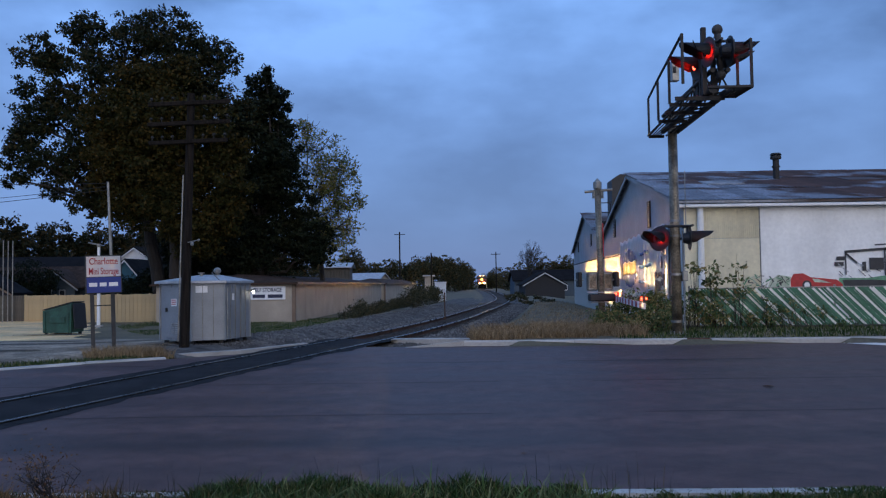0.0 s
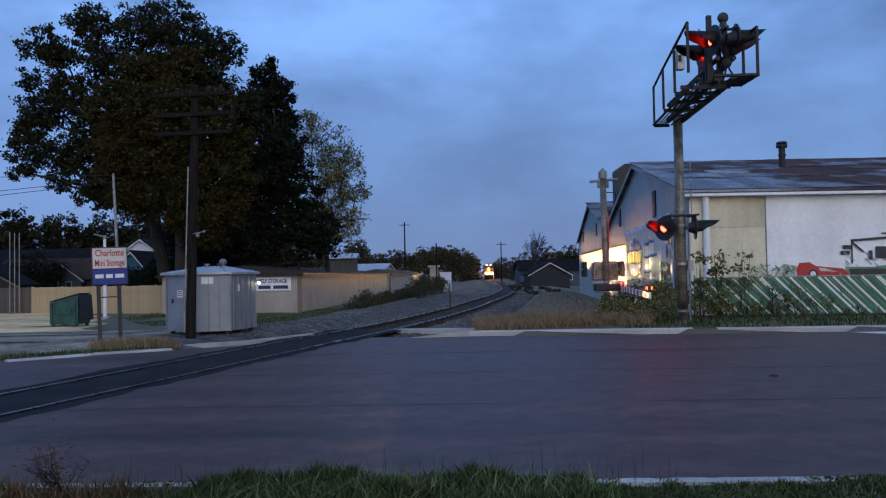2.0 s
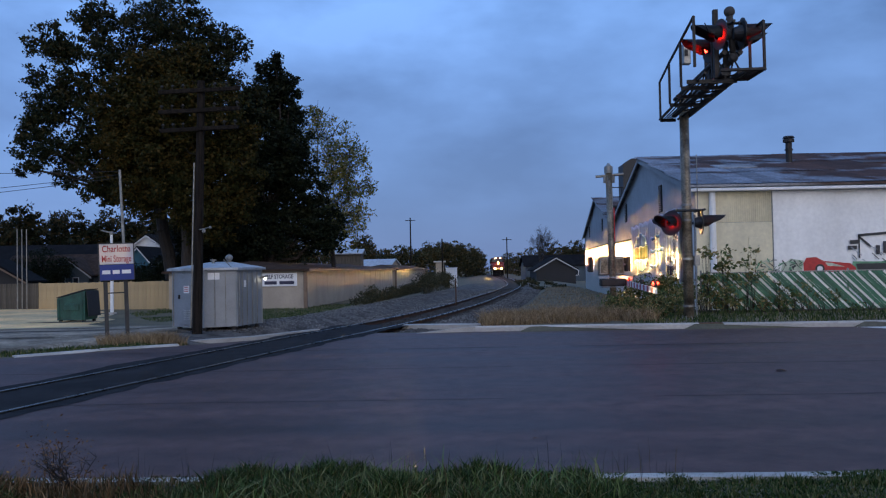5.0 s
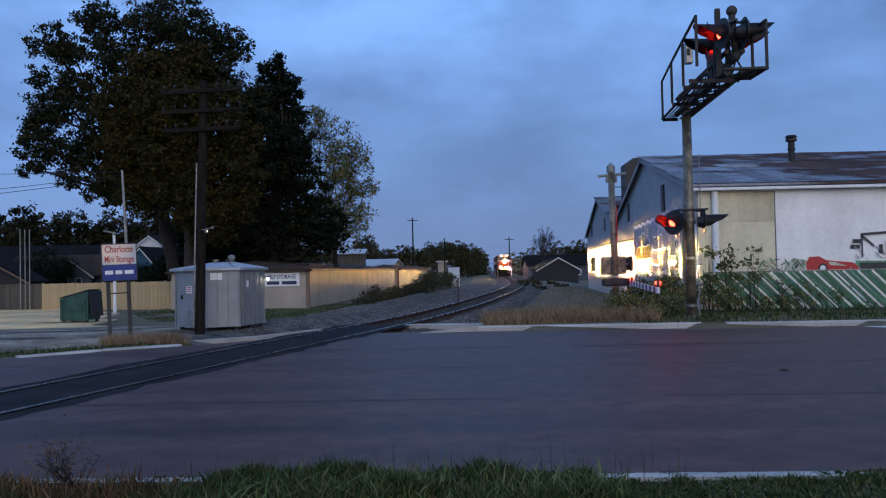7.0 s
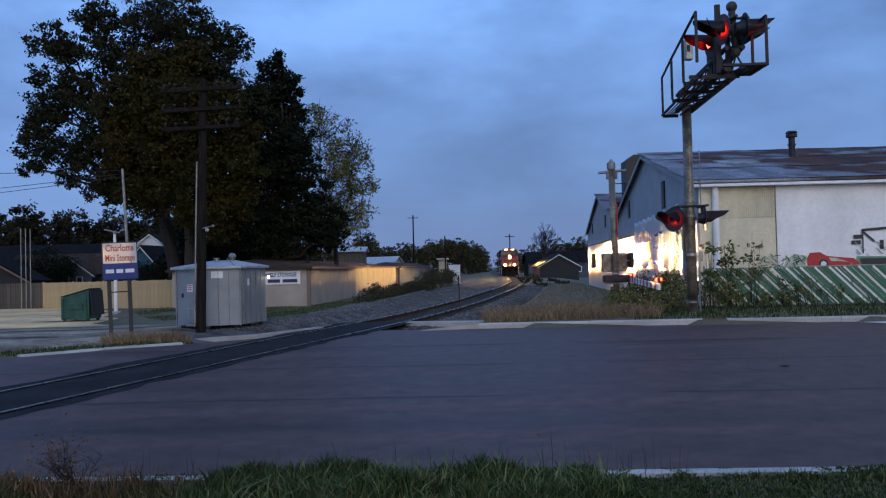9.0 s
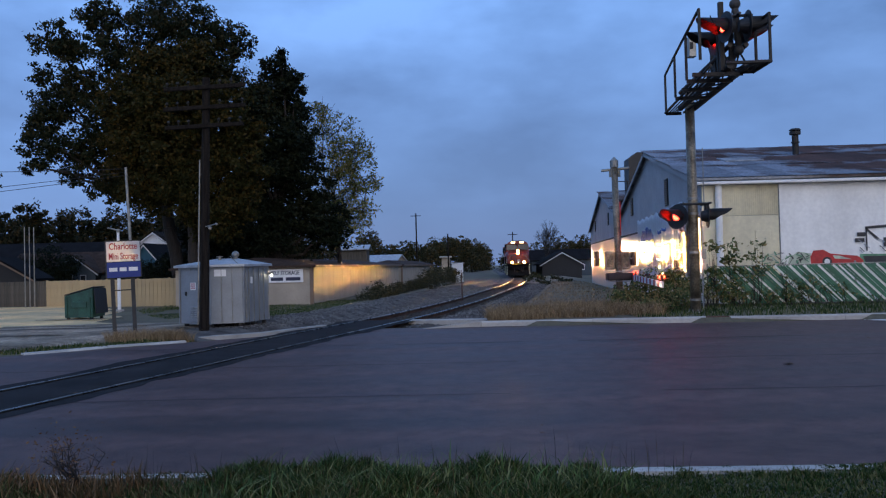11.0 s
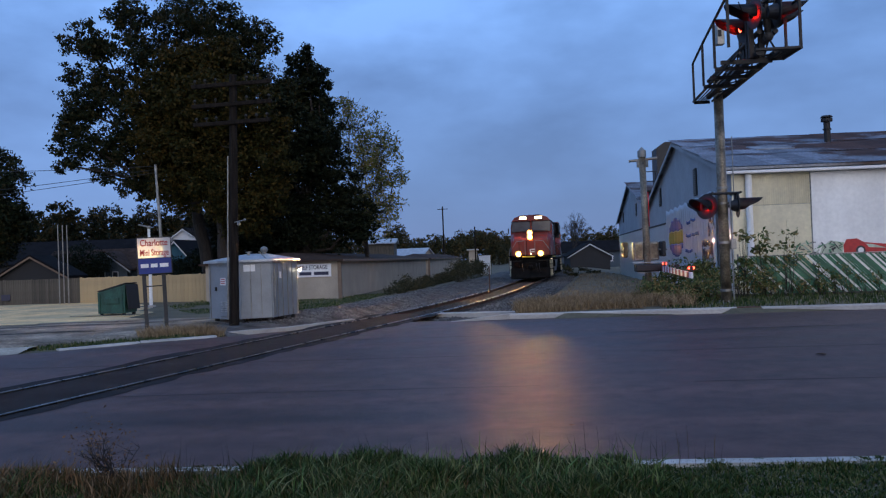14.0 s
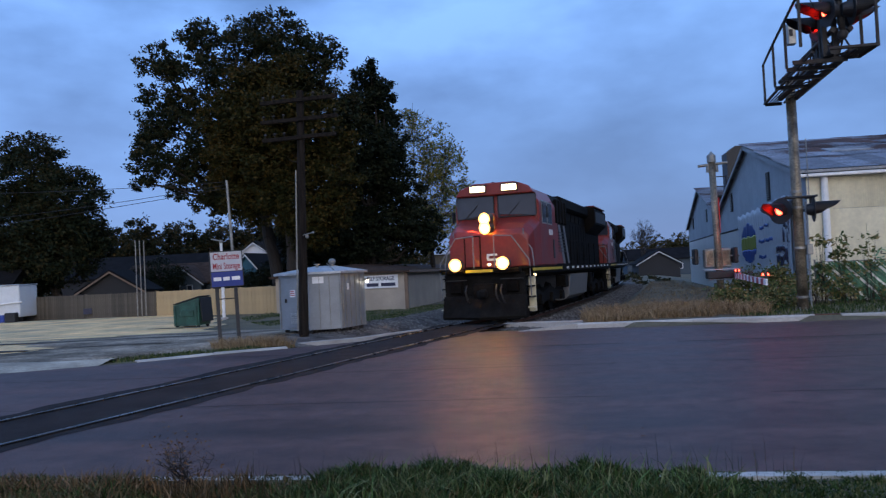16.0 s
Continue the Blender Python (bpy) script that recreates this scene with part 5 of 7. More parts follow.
# ---------------- slatted chain-link fence ----------------
def slat_fence():
    root = thing("slatted_fence", pose(0, 0, 0), "chain-link fence woven with green and white diagonal slats", "fence")
    y = lambda x: 26.95 - 0.03 * (x - 8.6)
    z0, z1 = 0.18, 1.42
    run = 1.24
    g = B()
    ang = math.degrees(math.atan2(z1 - z0, run))
    box(g, (0, 0, 0), (math.hypot(run, z1 - z0), 0.012, 0.062))
    me_g = mesh_of("slat", g, SLATGREEN)
    w = B()
    box(w, (0, 0, 0), (math.hypot(run, z1 - z0), 0.014, 0.07))
    me_w = mesh_of("slat", w, SLATWHITE)
    rng = random.Random(8)
    for i in range(250):
        x = 7.95 + i * 0.094
        white = i % 5 == 0 or (x > 13.5 and i % 5 == 1 and rng.random() < 0.35)
        if not white and rng.random() < 0.04:
            continue
        o = new("slat", me_w if white else me_g)
        o.parent = root
        cx = x + run / 2
        short = 1.0
        if x < 8.6:
            short = max(0.15, 1 - (8.6 - x) / run)
            cx = 8.6 + (x + run - 8.6) / 2
        zc = z0 + (z1 - z0) / 2 * short
        o.matrix_basis = pose(cx, y(cx) - 0.004 * (i % 2), zc + rng.uniform(-0.008, 0.008), 0, ang + rng.uniform(-0.6, 0.6), -1.7) @ Matrix.Diagonal((short, 1, 1, 1))
    for i in range(11):
        x = 8.6 + i * 2.4
        b = B()
        rod(b, (x, y(x) + 0.06, 0.0), (x, y(x) + 0.06, 1.5), 0.03, n=10)
        ball(b, (x, y(x) + 0.06, 1.5), 0.035, 8)
        part("post", b, GALV, root)
    x1 = 8.6 + 25
    for z, r in ((1.44, 0.022), (0.15, 0.006)):
        b = B()
        rod(b, (8.6, y(8.6) + 0.03, z), (x1, y(x1) + 0.03, z), r, n=8)
        part("rail", b, GALV, root)
    b = B()
    box(b, ((7.6 + x1) / 2, y(20) - 0.06, 0.12), (x1 - 7.6, 0.12, 0.16), -1.7, bevel=0.01)
    part("foot_board", b, POSTGREY, root, "weathered timber board at the foot")


slat_fence()


# ---------------- crossing signals ----------------
LENSES = []          # (lens, whether it belongs to the first of the alternating pair)


def flasher(root, at, first, size=0.19, disc=0.36, visor=0.68):
    """A flashing signal head facing local -x: round black target, deep hood, red lens."""
    head = new("signal_head")
    head.parent, head.matrix_basis = root, at
    b = B()
    bmesh.ops.create_cone(b, cap_ends=True, segments=28, radius1=disc, radius2=disc, depth=0.02, matrix=pose(0.03, 0, 0, 0, 90, 0))
    part("target_disc", b, BLACK, head, "round black target disc")
    b = B()
    bmesh.ops.create_cone(b, cap_ends=True, segments=18, radius1=size * 1.05, radius2=size * 0.7, depth=0.2, matrix=pose(0.14, 0, 0, 0, 90, 0))
    part("housing", b, BLACK, head)
    # hood: upper two thirds of a tube, longer on top
    b = B()
    n = 18
    rows = []
    for k in range(n + 1):
        a = math.radians(-35 + 250 * k / n)
        c, s = math.cos(a), math.sin(a)
        le = visor * (0.46 + 0.54 * max(0.0, s) ** 0.6) if s > 0 else visor * 0.46 * (1 + s)
        rows.append((b.verts.new((0.0, c * size * 1.12, s * size * 1.12)), b.verts.new((-le, c * size * 1.16, s * size * 1.16 - 0.02 * le))))
    for p, q in zip(rows[:-1], rows[1:]):
        b.faces.new((p[0], q[0], q[1], p[1]))
    bmesh.ops.solidify(b, geom=b.faces[:], thickness=0.008)
    part("hood", b, BLACK, head, "long black hood")
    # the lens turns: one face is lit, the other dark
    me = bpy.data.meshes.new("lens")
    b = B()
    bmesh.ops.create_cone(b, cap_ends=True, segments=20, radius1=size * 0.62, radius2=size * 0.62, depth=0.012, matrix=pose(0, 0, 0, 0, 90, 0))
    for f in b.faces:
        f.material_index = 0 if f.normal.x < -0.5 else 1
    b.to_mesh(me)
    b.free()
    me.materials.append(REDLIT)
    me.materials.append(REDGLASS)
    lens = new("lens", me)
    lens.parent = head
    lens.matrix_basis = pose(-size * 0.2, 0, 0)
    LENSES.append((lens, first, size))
    b = B()
    ball(b, (0.02, -size * 1.05, size * 0.2), 0.016, 8)
    part("side_jewel", b, REDGLASS, head)
    return head


def cantilever_signal():
    X, Y, Z = 7.36, 24.3, 0.12
    root = thing("cantilever_signal", pose(X, Y, Z), "tall galvanised crossing signal mast with a railed cantilever over the road", "crossing signal")
    L = lambda x, y, z: (x - X, y - Y, z - Z)
    b = B()
    rod(b, (0, 0, -0.15), (0, 0, 6.6), 0.15, 0.135, 20)
    mast = part("mast", b, WEATHERED, root, "weathered galvanised steel mast", smooth=True)
    for z in (0.35, 1.75, 2.9, 3.35):
        b = B()
        rod(b, (0, 0, z), (0, 0, z + 0.07), 0.175, n=20)
        part("band", b, GALV, mast)
    b = B()
    for k in range(8):
        a = k * math.pi / 4
        rod(b, (0.2 * math.cos(a), 0.2 * math.sin(a), -0.1), (0.2 * math.cos(a), 0.2 * math.sin(a), 0.1), 0.02, n=6)
    rod(b, (0, 0, -0.15), (0, 0, 0.03), 0.26, n=20)
    part("base_flange", b, GALV, mast)
    # box high on the mast
    b = B()
    box(b, L(7.43, 24.15, 8.0), (0.22, 0.22, 0.62), bevel=0.02)
    part("junction_box", b, GALV, root, "pale grey junction box")
    b = B()
    box(b, L(7.40, 24.03, 8.02), (0.1, 0.02, 0.2), bevel=0.01)
    part("box_plate", b, DARKSTEEL, root)
    # two chords and their lacing
    p0, p1 = (7.36, 24.5), (7.02, 19.2)
    for dx, z, r in ((-0.22, 6.24, 0.075), (0.2, 6.24, 0.085), (-0.2, 6.72, 0.06), (0.18, 6.72, 0.06)):
        b = B()
        rod(b, L(p0[0] + dx, p0[1], z), L(p1[0] + dx, p1[1], z + 0.02), r, n=10)
        part("chord", b, DARKSTEEL, root)
    n = 9
    for k in range(n):
        f0, f1 = k / n, (k + 1) / n
        q0 = (p0[0] + (p1[0] - p0[0]) * f0, p0[1] + (p1[1] - p0[1]) * f0)
        q1 = (p0[0] + (p1[0] - p0[0]) * f1, p0[1] + (p1[1] - p0[1]) * f1)
        for dx in (-0.21, 0.19):
            b = B()
            rod(b, L(q0[0] + dx, q0[1], 6.24 if k % 2 else 6.72), L(q1[0] + dx, q1[1], 6.72 if k % 2 else 6.24), 0.022, n=6)
            part("lacing", b, DARKSTEEL, root)
        b = B()
        rod(b, L(q0[0] - 0.21, q0[1], 6.24), L(q1[0] + 0.19, q1[1], 6.24), 0.02, n=6)
        part("lacing", b, DARKSTEEL, root)
    # main pipe, ending in an elbow and an upright with a ball cap
    b = B()
    rod(b, L(7.38, 24.4, 6.5), L(7.06, 19.35, 6.62), 0.09, n=12)
    ball(b, L(7.06, 19.3, 6.64), 0.12, 12)
    rod(b, L(7.06, 19.3, 6.64), L(6.98, 19.25, 7.7), 0.075, n=12)
    ball(b, L(6.98, 19.25, 7.72), 0.13, 14)
    part("arm_pipe", b, POSTGREY, root, "dull dark steel pipe arm", smooth=True)
    # walkway of open bars
    for k in range(5):
        b = B()
        rod(b, L(6.80 + 0.075 * k, 24.65, 6.18), L(6.30 + 0.13 * k, 19.6, 6.18), 0.026, n=4)
        part("tread_bar", b, DARKSTEEL, root)
    for x, y in ((6.74, 24.62), (6.38, 22.3), (6.24, 21.2), (6.07, 20.2), (6.0, 19.5)):
        b = B()
        box(b, L((x + 7.2) / 2, y, 6.12), (7.2 - x, 0.06, 0.09))
        part("walkway_bracket", b, DARKSTEEL, root)
    for x, y, z0, z1, w in ((7.05, 21.2, 6.2, 7.25, 0.09), (6.95, 20.6, 6.2, 7.7, 0.1), (6.82, 20.0, 6.2, 7.5, 0.1), (6.72, 19.5, 6.2, 7.85, 0.11), (7.2, 20.1, 6.2, 7.0, 0.09), (6.98, 19.6, 6.2, 7.5, 0.1)):
        b = B()
        box(b, L(x, y, (z0 + z1) / 2), (w, w, z1 - z0))
        part("upright", b, DARKSTEEL, root)
    for xo, y0, x1, y1 in ((6.74, 24.7, 6.2, 18.75), (7.3, 24.7, 7.12, 18.75)):
        b = B()
        rod(b, L(xo, y0, 6.16), L(x1, y1, 6.16), 0.035, n=6)
        part("walkway_edge", b, DARKSTEEL, root)
    for k in range(5):
        xx = 7.16 + k * 0.075
        b = B()
        box(b, L(xx, 19.07, 6.2), (0.03, 1.0, 0.04))
        part("tread_bar", b, DARKSTEEL, root)
    for (xa, ya), (xb, yb) in (((6.55, 19.62), (7.5, 19.55)), ((6.5, 18.6), (7.52, 18.55)), ((7.5, 19.6), (7.5, 18.53))):
        b = B()
        rod(b, L(xa, ya, 6.17), L(xb, yb, 6.17), 0.04, n=6)
        part("platform_edge", b, DARKSTEEL, root)
    # handrails
    rail_pts = [(6.74, 24.6), (6.38, 22.3), (6.07, 20.2), (5.77, 18.15)]
    for x, y in rail_pts + [(7.5, 19.4), (7.5, 18.55)]:
        b = B()
        box(b, L(x, y, 6.72), (0.055, 0.055, 1.14))
        part("rail_post", b, DARKSTEEL, root)
    for pts in (rail_pts, [(7.5, 19.4), (7.5, 18.55)]):
        for (xa, ya), (xb, yb) in zip(pts[:-1], pts[1:]):
            b = B()
            rod(b, L(xa, ya, 7.28), L(xb, yb, 7.28), 0.034, n=8)
            part("handrail", b, DARKSTEEL, root)
    # crossarms carrying the heads, and cables
    b = B()
    rod(b, L(6.98, 18.95, 7.42), L(6.99, 20.5, 7.42), 0.035, n=8)
    rod(b, L(6.7, 19.2, 7.42), L(7.35, 19.15, 7.42), 0.035, n=8)
    rod(b, L(6.85, 20.35, 7.3), L(7.55, 19.95, 7.3), 0.03, n=8)
    part("crossarm", b, BLACK, root)
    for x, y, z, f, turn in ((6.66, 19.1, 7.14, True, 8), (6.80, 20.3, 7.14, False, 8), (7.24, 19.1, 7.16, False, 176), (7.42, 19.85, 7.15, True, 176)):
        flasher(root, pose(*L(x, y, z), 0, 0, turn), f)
        b = B()
        rod(b, L(x + (0.08 if turn < 90 else -0.08), y, z + 0.1), L(x + (0.08 if turn < 90 else -0.08), y, 7.44), 0.03, n=8)
        part("bracket", b, BLACK, root)
    b = B()
    pts = [(6.2, 18.7, 7.3), (6.35, 18.85, 7.12), (6.6, 19.0, 7.1), (6.8, 19.1, 7.3), (6.9, 19.2, 7.6)]
    for p, q in zip(pts[:-1], pts[1:]):
        rod(b, L(*p), L(*q), 0.012, n=5)
    part("cable", b, WIRE, root)
    # heads on the mast; the third is added, hidden behind the first, to redden the gate post
    b = B()
    rod(b, L(6.95, 24.2, 3.34), L(7.8, 24.15, 3.34), 0.04, n=8)
    rod(b, L(6.98, 23.9, 3.34), L(6.98, 24.85, 3.34), 0.035, n=8)
    rod(b, L(7.76, 23.85, 3.34), L(7.76, 24.8, 3.34), 0.035, n=8)
    part("crossarm", b, BLACK, root)
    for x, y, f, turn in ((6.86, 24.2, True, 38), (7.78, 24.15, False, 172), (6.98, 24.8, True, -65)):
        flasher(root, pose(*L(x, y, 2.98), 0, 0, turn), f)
        b = B()
        rod(b, L(x + (0.08 if turn < 90 else -0.08), y + 0.05, 3.05), L(x + (0.08 if turn < 90 else -0.08), y + 0.05, 3.36), 0.03, n=8)
        part("bracket", b, BLACK, root)
    b = B()
    box(b, L(7.58, 24.2, 1.85), (0.16, 0.2, 0.3), bevel=0.02)
    part("mast_box", b, GALV, root)
    b = B()
    rod(b, L(7.53, 24.12, 0.15), L(7.53, 24.12, 3.2), 0.022, n=6)
    part("conduit", b, GALV, root)
    return root


cantilever_signal()


def crossing_gate():
    X, Y, Z = 5.62, 26.85, 0.12
    root = thing("crossing_gate", pose(X, Y, Z), "galvanised crossing gate post with its striped arm lowered", "crossing gate")
    L = lambda x, y, z: (x - X, y - Y, z - Z)
    b = B()
    rod(b, (0.04, 0, -0.15), (-0.03, 0, 4.75), 0.115, 0.105, 16)
    post = part("post", b, WEATHERED, root, smooth=True)
    b = B()
    rod(b, (-0.03, 0, 4.68), (-0.03, 0, 4.9), 0.14, n=12)
    rod(b, (-0.03, 0, 4.9), (-0.03, 0, 5.02), 0.12, 0.02, n=12)
    part("cap", b, GALV, post)
    b = B()
    rod(b, (-0.45, 0.05, 4.58), (0.45, -0.05, 4.64), 0.045, n=10)
    for x in (-0.16, 0.12):
        rod(b, (x, 0, 4.58), (x, 0, 4.36), 0.05, n=8)
    part("crossarm", b, GALV, root, "short pipe crossarm")
    # narrow glossy red strip up the post's right side
    b = B()
    box(b, (0.112, -0.02, 2.98), (0.02, 0.1, 1.12), bevel=0.004)
    part("reflector_strip", b, REDSTRIP, post, "bright red strip on the right of the post")
    # mechanism: two cases, clamp ring, counterweights
    for x in (-0.24, 0.26):
        b = B()
        box(b, (x, 0.2, 1.62), (0.34, 0.3, 0.62), bevel=0.04)
        case = part("mechanism_case", b, GALV, root, "scuffed silver mechanism case")
        b = B()
        box(b, (x, 0.04, 1.62), (0.22, 0.02, 0.46), bevel=0.01)
        part("cover", b, WEATHERED, case)
    b = B()
    box(b, (0.06, 0.05, 1.25), (1.06, 0.4, 0.03), bevel=0.006)
    box(b, (0.0, 0.05, 0.93), (0.7, 0.36, 0.03), bevel=0.006)
    part("support_plate", b, ALUROOF, root, "pale mounting plates")
    b = B()
    box(b, (0.05, -0.05, 1.08), (0.9, 0.4, 0.24), bevel=0.03)
    part("drive_case", b, BLACK, root)
    for x in (-0.72, 0.5):
        b = B()
        box(b, (x, -0.08, 1.68), (0.13, 0.45, 0.5), bevel=0.03)
        w = part("counterweight", b, DARKSTEEL, root, "dark iron counterweight")
        b = B()
        rod(b, (x - 0.14, -0.1, 1.66), (x + 0.14, -0.1, 1.66), 0.025)
        part("bolt", b, GALV, w)
    b = B()
    for p, q in zip([(-0.1, 0.1, 0.8), (-0.2, -0.1, 0.55), (0.0, -0.25, 0.42), (0.18, -0.25, 0.25), (0.2, -0.2, 0.0)][:-1], [(-0.2, -0.1, 0.55), (0.0, -0.25, 0.42), (0.18, -0.25, 0.25), (0.2, -0.2, 0.0)]):
        rod(b, p, q, 0.035, n=6)
    part("hose", b, WIRE, root, "bent black cable hose")
    # arm
    a, t = Vector(L(6.05, 26.6, 1.17)), Vector(L(4.63, 17.6, 1.12))
    d = t - a
    ang = math.degrees(math.atan2(d.y, d.x))
    base = Matrix.Translation(a) @ pose(0, 0, 0, 0, 0, ang)
    n = 18
    w = d.length / n
    for i in range(n):
        b = B()
        h = 0.17 - 0.045 * i / n
        prism(b, [(i * w, -h / 2), ((i + 1) * w, -h / 2), ((i + 1) * w, h / 2), (i * w, h / 2)], -0.02, 0.02, "y")
        part("arm_section", b, SIGNRED if i % 2 == 0 else SIGNWHITE, root, at=base, label="red arm stripe" if i % 2 == 0 else "white arm stripe")
    for i, f in enumerate((0.12, 0.6, 0.985)):
        b = B()
        box(b, (d.length * f, 0, 0.14), (0.1, 0.07, 0.13), bevel=0.01)
        lampb = part("arm_lamp", b, BLACK, root, at=base)
        b = B()
        ball(b, (d.length * f, 0.04, 0.16), 0.03, 10)
        ball(b, (d.length * f, -0.04, 0.16), 0.03, 10)
        part("lamp_lens", b, REDLIT if i != 1 else REDGLASS, lampb, "red lamp lens")


crossing_gate()

# ---------------- trees ----------------
OAK = [(-26.5, 56, 17.8, 1.5), (-23.6, 56, 19.4, 1.6), (-20.5, 56, 19.4, 1.9), (-17.8, 56, 19.0, 2.0), (-14.3, 56, 17.5, 1.45), (-27.6, 56, 15.6, 0.9), (-27.0, 56, 13.1, 1.7), (-28.3, 56, 12.0, 0.9),
       (-27.4, 56, 10.6, 1.6), (-24.9, 56, 14.6, 1.7), (-24.7, 56, 10.2, 2.0), (-22.2, 56, 16.4, 2.0), (-19.4, 57, 16.2, 2.6), (-16.4, 57, 15.4, 2.6), (-22.6, 56, 12.6, 2.2), (-14.2, 57, 13.6, 2.2),
       (-22.6, 56, 8.2, 1.3), (-26.0, 56, 8.7, 0.9), (-16.2, 56, 18.0, 1.3), (-25.0, 56, 17.0, 1.2), (-28.0, 56, 9.2, 0.8), (-21.4, 57, 10.6, 2.4), (-18.0, 58, 11.0, 2.6), (-22.6, 56, 6.9, 0.7), (-24.2, 56, 7.6, 0.8)]
RUST = [(-18.6, 53, 14.6, 2.3), (-16.2, 53, 15.6, 1.5), (-20.4, 53, 12.6, 2.1), (-17.2, 53, 12.2, 2.6), (-14.6, 53, 12.2, 1.9), (-20.6, 53, 9.8, 1.9), (-18.0, 53, 9.4, 2.5), (-14.8, 53, 9.2, 2.1),
        (-12.8, 53, 8.2, 1.5), (-19.4, 53, 7.0, 1.7), (-16.4, 53, 6.8, 2.0), (-13.6, 53, 6.3, 1.5), (-13.0, 53, 10.6, 1.3), (-15.0, 53, 4.8, 1.6)]
DARK = [(-12.4, 60, 15.8, 1.9), (-11.6, 60, 13.3, 1.87), (-12.8, 60, 10.4, 2.91), (-10.8, 60, 9.1, 2.08), (-11.6, 60, 5.4, 2.91), (-9.1, 60, 5.3, 1.87), (-12.0, 60, 17.3, 0.8), (-13.2, 60, 13.8, 2.0), (-10.7, 60, 11.4, 1.6), (-11.0, 60, 15.2, 1.2), (-9.6, 60, 7.4, 1.5),
        (-14.1, 60, 4.6, 2.91), (-17.8, 60, 4.6, 2.08), (-8.3, 60, 4.1, 1.25), (-16.2, 61, 2.6, 2.4), (-19.6, 61, 2.2, 1.9), (-15.0, 61, 7.0, 2.4)]
PALE = [(-9.7, 64, 14.0, 1.55), (-8.8, 64, 12.2, 2.22), (-7.0, 64, 10.9, 1.77), (-7.1, 64, 8.2, 1.99), (-8.4, 64, 9.6, 2.22), (-6.6, 64, 6.0, 1.55), (-8.8, 64, 6.4, 1.77), (-5.6, 64, 8.6, 1.0), (-8.0, 64, 4.6, 1.5)]
WEST = [(-45.8, 70, 13.1, 3.39), (-42.1, 70, 9.7, 3.39), (-48.3, 70, 8.0, 4.36), (-42.8, 70, 6.1, 3.88), (-39.5, 70, 6.4, 1.94), (-46.2, 70, 3.7, 2.91)]
tree("oak_tree", (-18.4, 57, -0.5), OAK, 0.5, 82000, 0.12, OAKLEAF, 1, "large oak with dark green autumn leaves", thick=0.15, twigs=8, clump=40)
tree("oak_tree", (-16.6, 53.4, -0.5), RUST, 0.45, 95000, 0.115, RUSTLEAF, 6, "oak with olive brown and rusty autumn leaves", thick=0.15, clump=50)
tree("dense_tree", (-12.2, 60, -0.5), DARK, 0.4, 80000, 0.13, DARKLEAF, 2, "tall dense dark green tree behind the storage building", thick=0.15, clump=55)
tree("pale_tree", (-8.6, 64, -0.5), PALE, 0.22, 9500, 0.09, PALELEAF, 3, "thin tree with sparse yellowing leaves", thick=0.1, twigs=40, aspect=1.5, droop=0.5, clump=22)
tree("broad_tree", (-44, 70, -0.5), WEST, 0.5, 80000, 0.14, OAKLEAF, 4, "broad dark tree with reddish autumn tips beyond the fence", thick=0.3, clump=60)

# ---------------- yard and background things ----------------
def dumpster():
    root = thing("dumpster", pose(-17.45, 39.2, -0.42, 0, 0, -3) @ Matrix.Diagonal((0.8, 1, 1, 1)), "dark green steel dumpster with a sloping black lid", "dumpster")
    b = B()
    prism(b, [(-0.84, 0.12), (0.84, 0.12), (0.86, 1.5), (-0.86, 1.14)], -0.62, 0.62, "y")
    part("bin", b, DUMPGREEN, root)
    for y in (-0.63, 0.63):
        b = B()
        box(b, (0.05, y, 0.72), (0.9, 0.08, 0.3), bevel=0.02)
        part("lift_pocket", b, DUMPGREEN, root)
    for x in (-0.7, 0.7):
        b = B()
        box(b, (x, -0.645, 0.62), (0.05, 0.05, 0.95))
        part("rib", b, DUMPGREEN, root)
    for y in (-0.32, 0.32):
        b = B()
        box(b, (0, 0, 0), (1.8, 0.62, 0.04), m=pose(0, y, 1.37, 0, -11.8, 0), bevel=0.01)
        part("lid", b, BLACK, root, "black plastic lid")
    b = B()
    box(b, (0, 0, 0), (0.05, 1.2, 1.2), m=pose(0.98, 0, 0.88, 0, -6, 0), bevel=0.01)
    part("hanging_lid", b, BLACK, root, "black lid hanging down the end")
    for x in (-0.7, 0.7):
        for y in (-0.5, 0.5):
            b = B()
            box(b, (x, y, 0.06), (0.14, 0.14, 0.14))
            part("foot", b, DARKSTEEL, root)


dumpster()


def plain_pole(name, x, y, z0, top, r, material, label, lean=0.0, arm=False):
    root = thing(name, pose(x, y, z0), label, "pole")
    b = B()
    rod(b, (0, 0, -0.1), (lean, 0, top - z0), r, r * 0.75, 10)
    part("pole", b, material, root)
    if arm:
        b = B()
        box(b, (lean, -0.1, top - z0 - 0.5), (1.9, 0.1, 0.12))
        part("crossarm", b, material, root)
    return root


def lot_lamp():
    root = thing("lot_lamp", pose(-18.7, 46.4, -0.42), "white solar lot lamp on a slim pole, unlit", "lamp post")
    b = B()
    rod(b, (0, 0, -0.1), (0, 0, 4.6), 0.1, 0.075, 12)
    part("pole", b, SIGNWHITE, root)
    b = B()
    rod(b, (0, 0, 0), (0, 0, 0.12), 0.26, n=16)
    part("base", b, CONCRETE, root)
    b = B()
    box(b, (0, 0, 0), (0.75, 0.28, 0.07), m=pose(-0.2, 0, 4.68, 0, 14, 0), bevel=0.02)
    rod(b, (0, 0, 4.5), (0, 0, 4.7), 0.1, n=10)
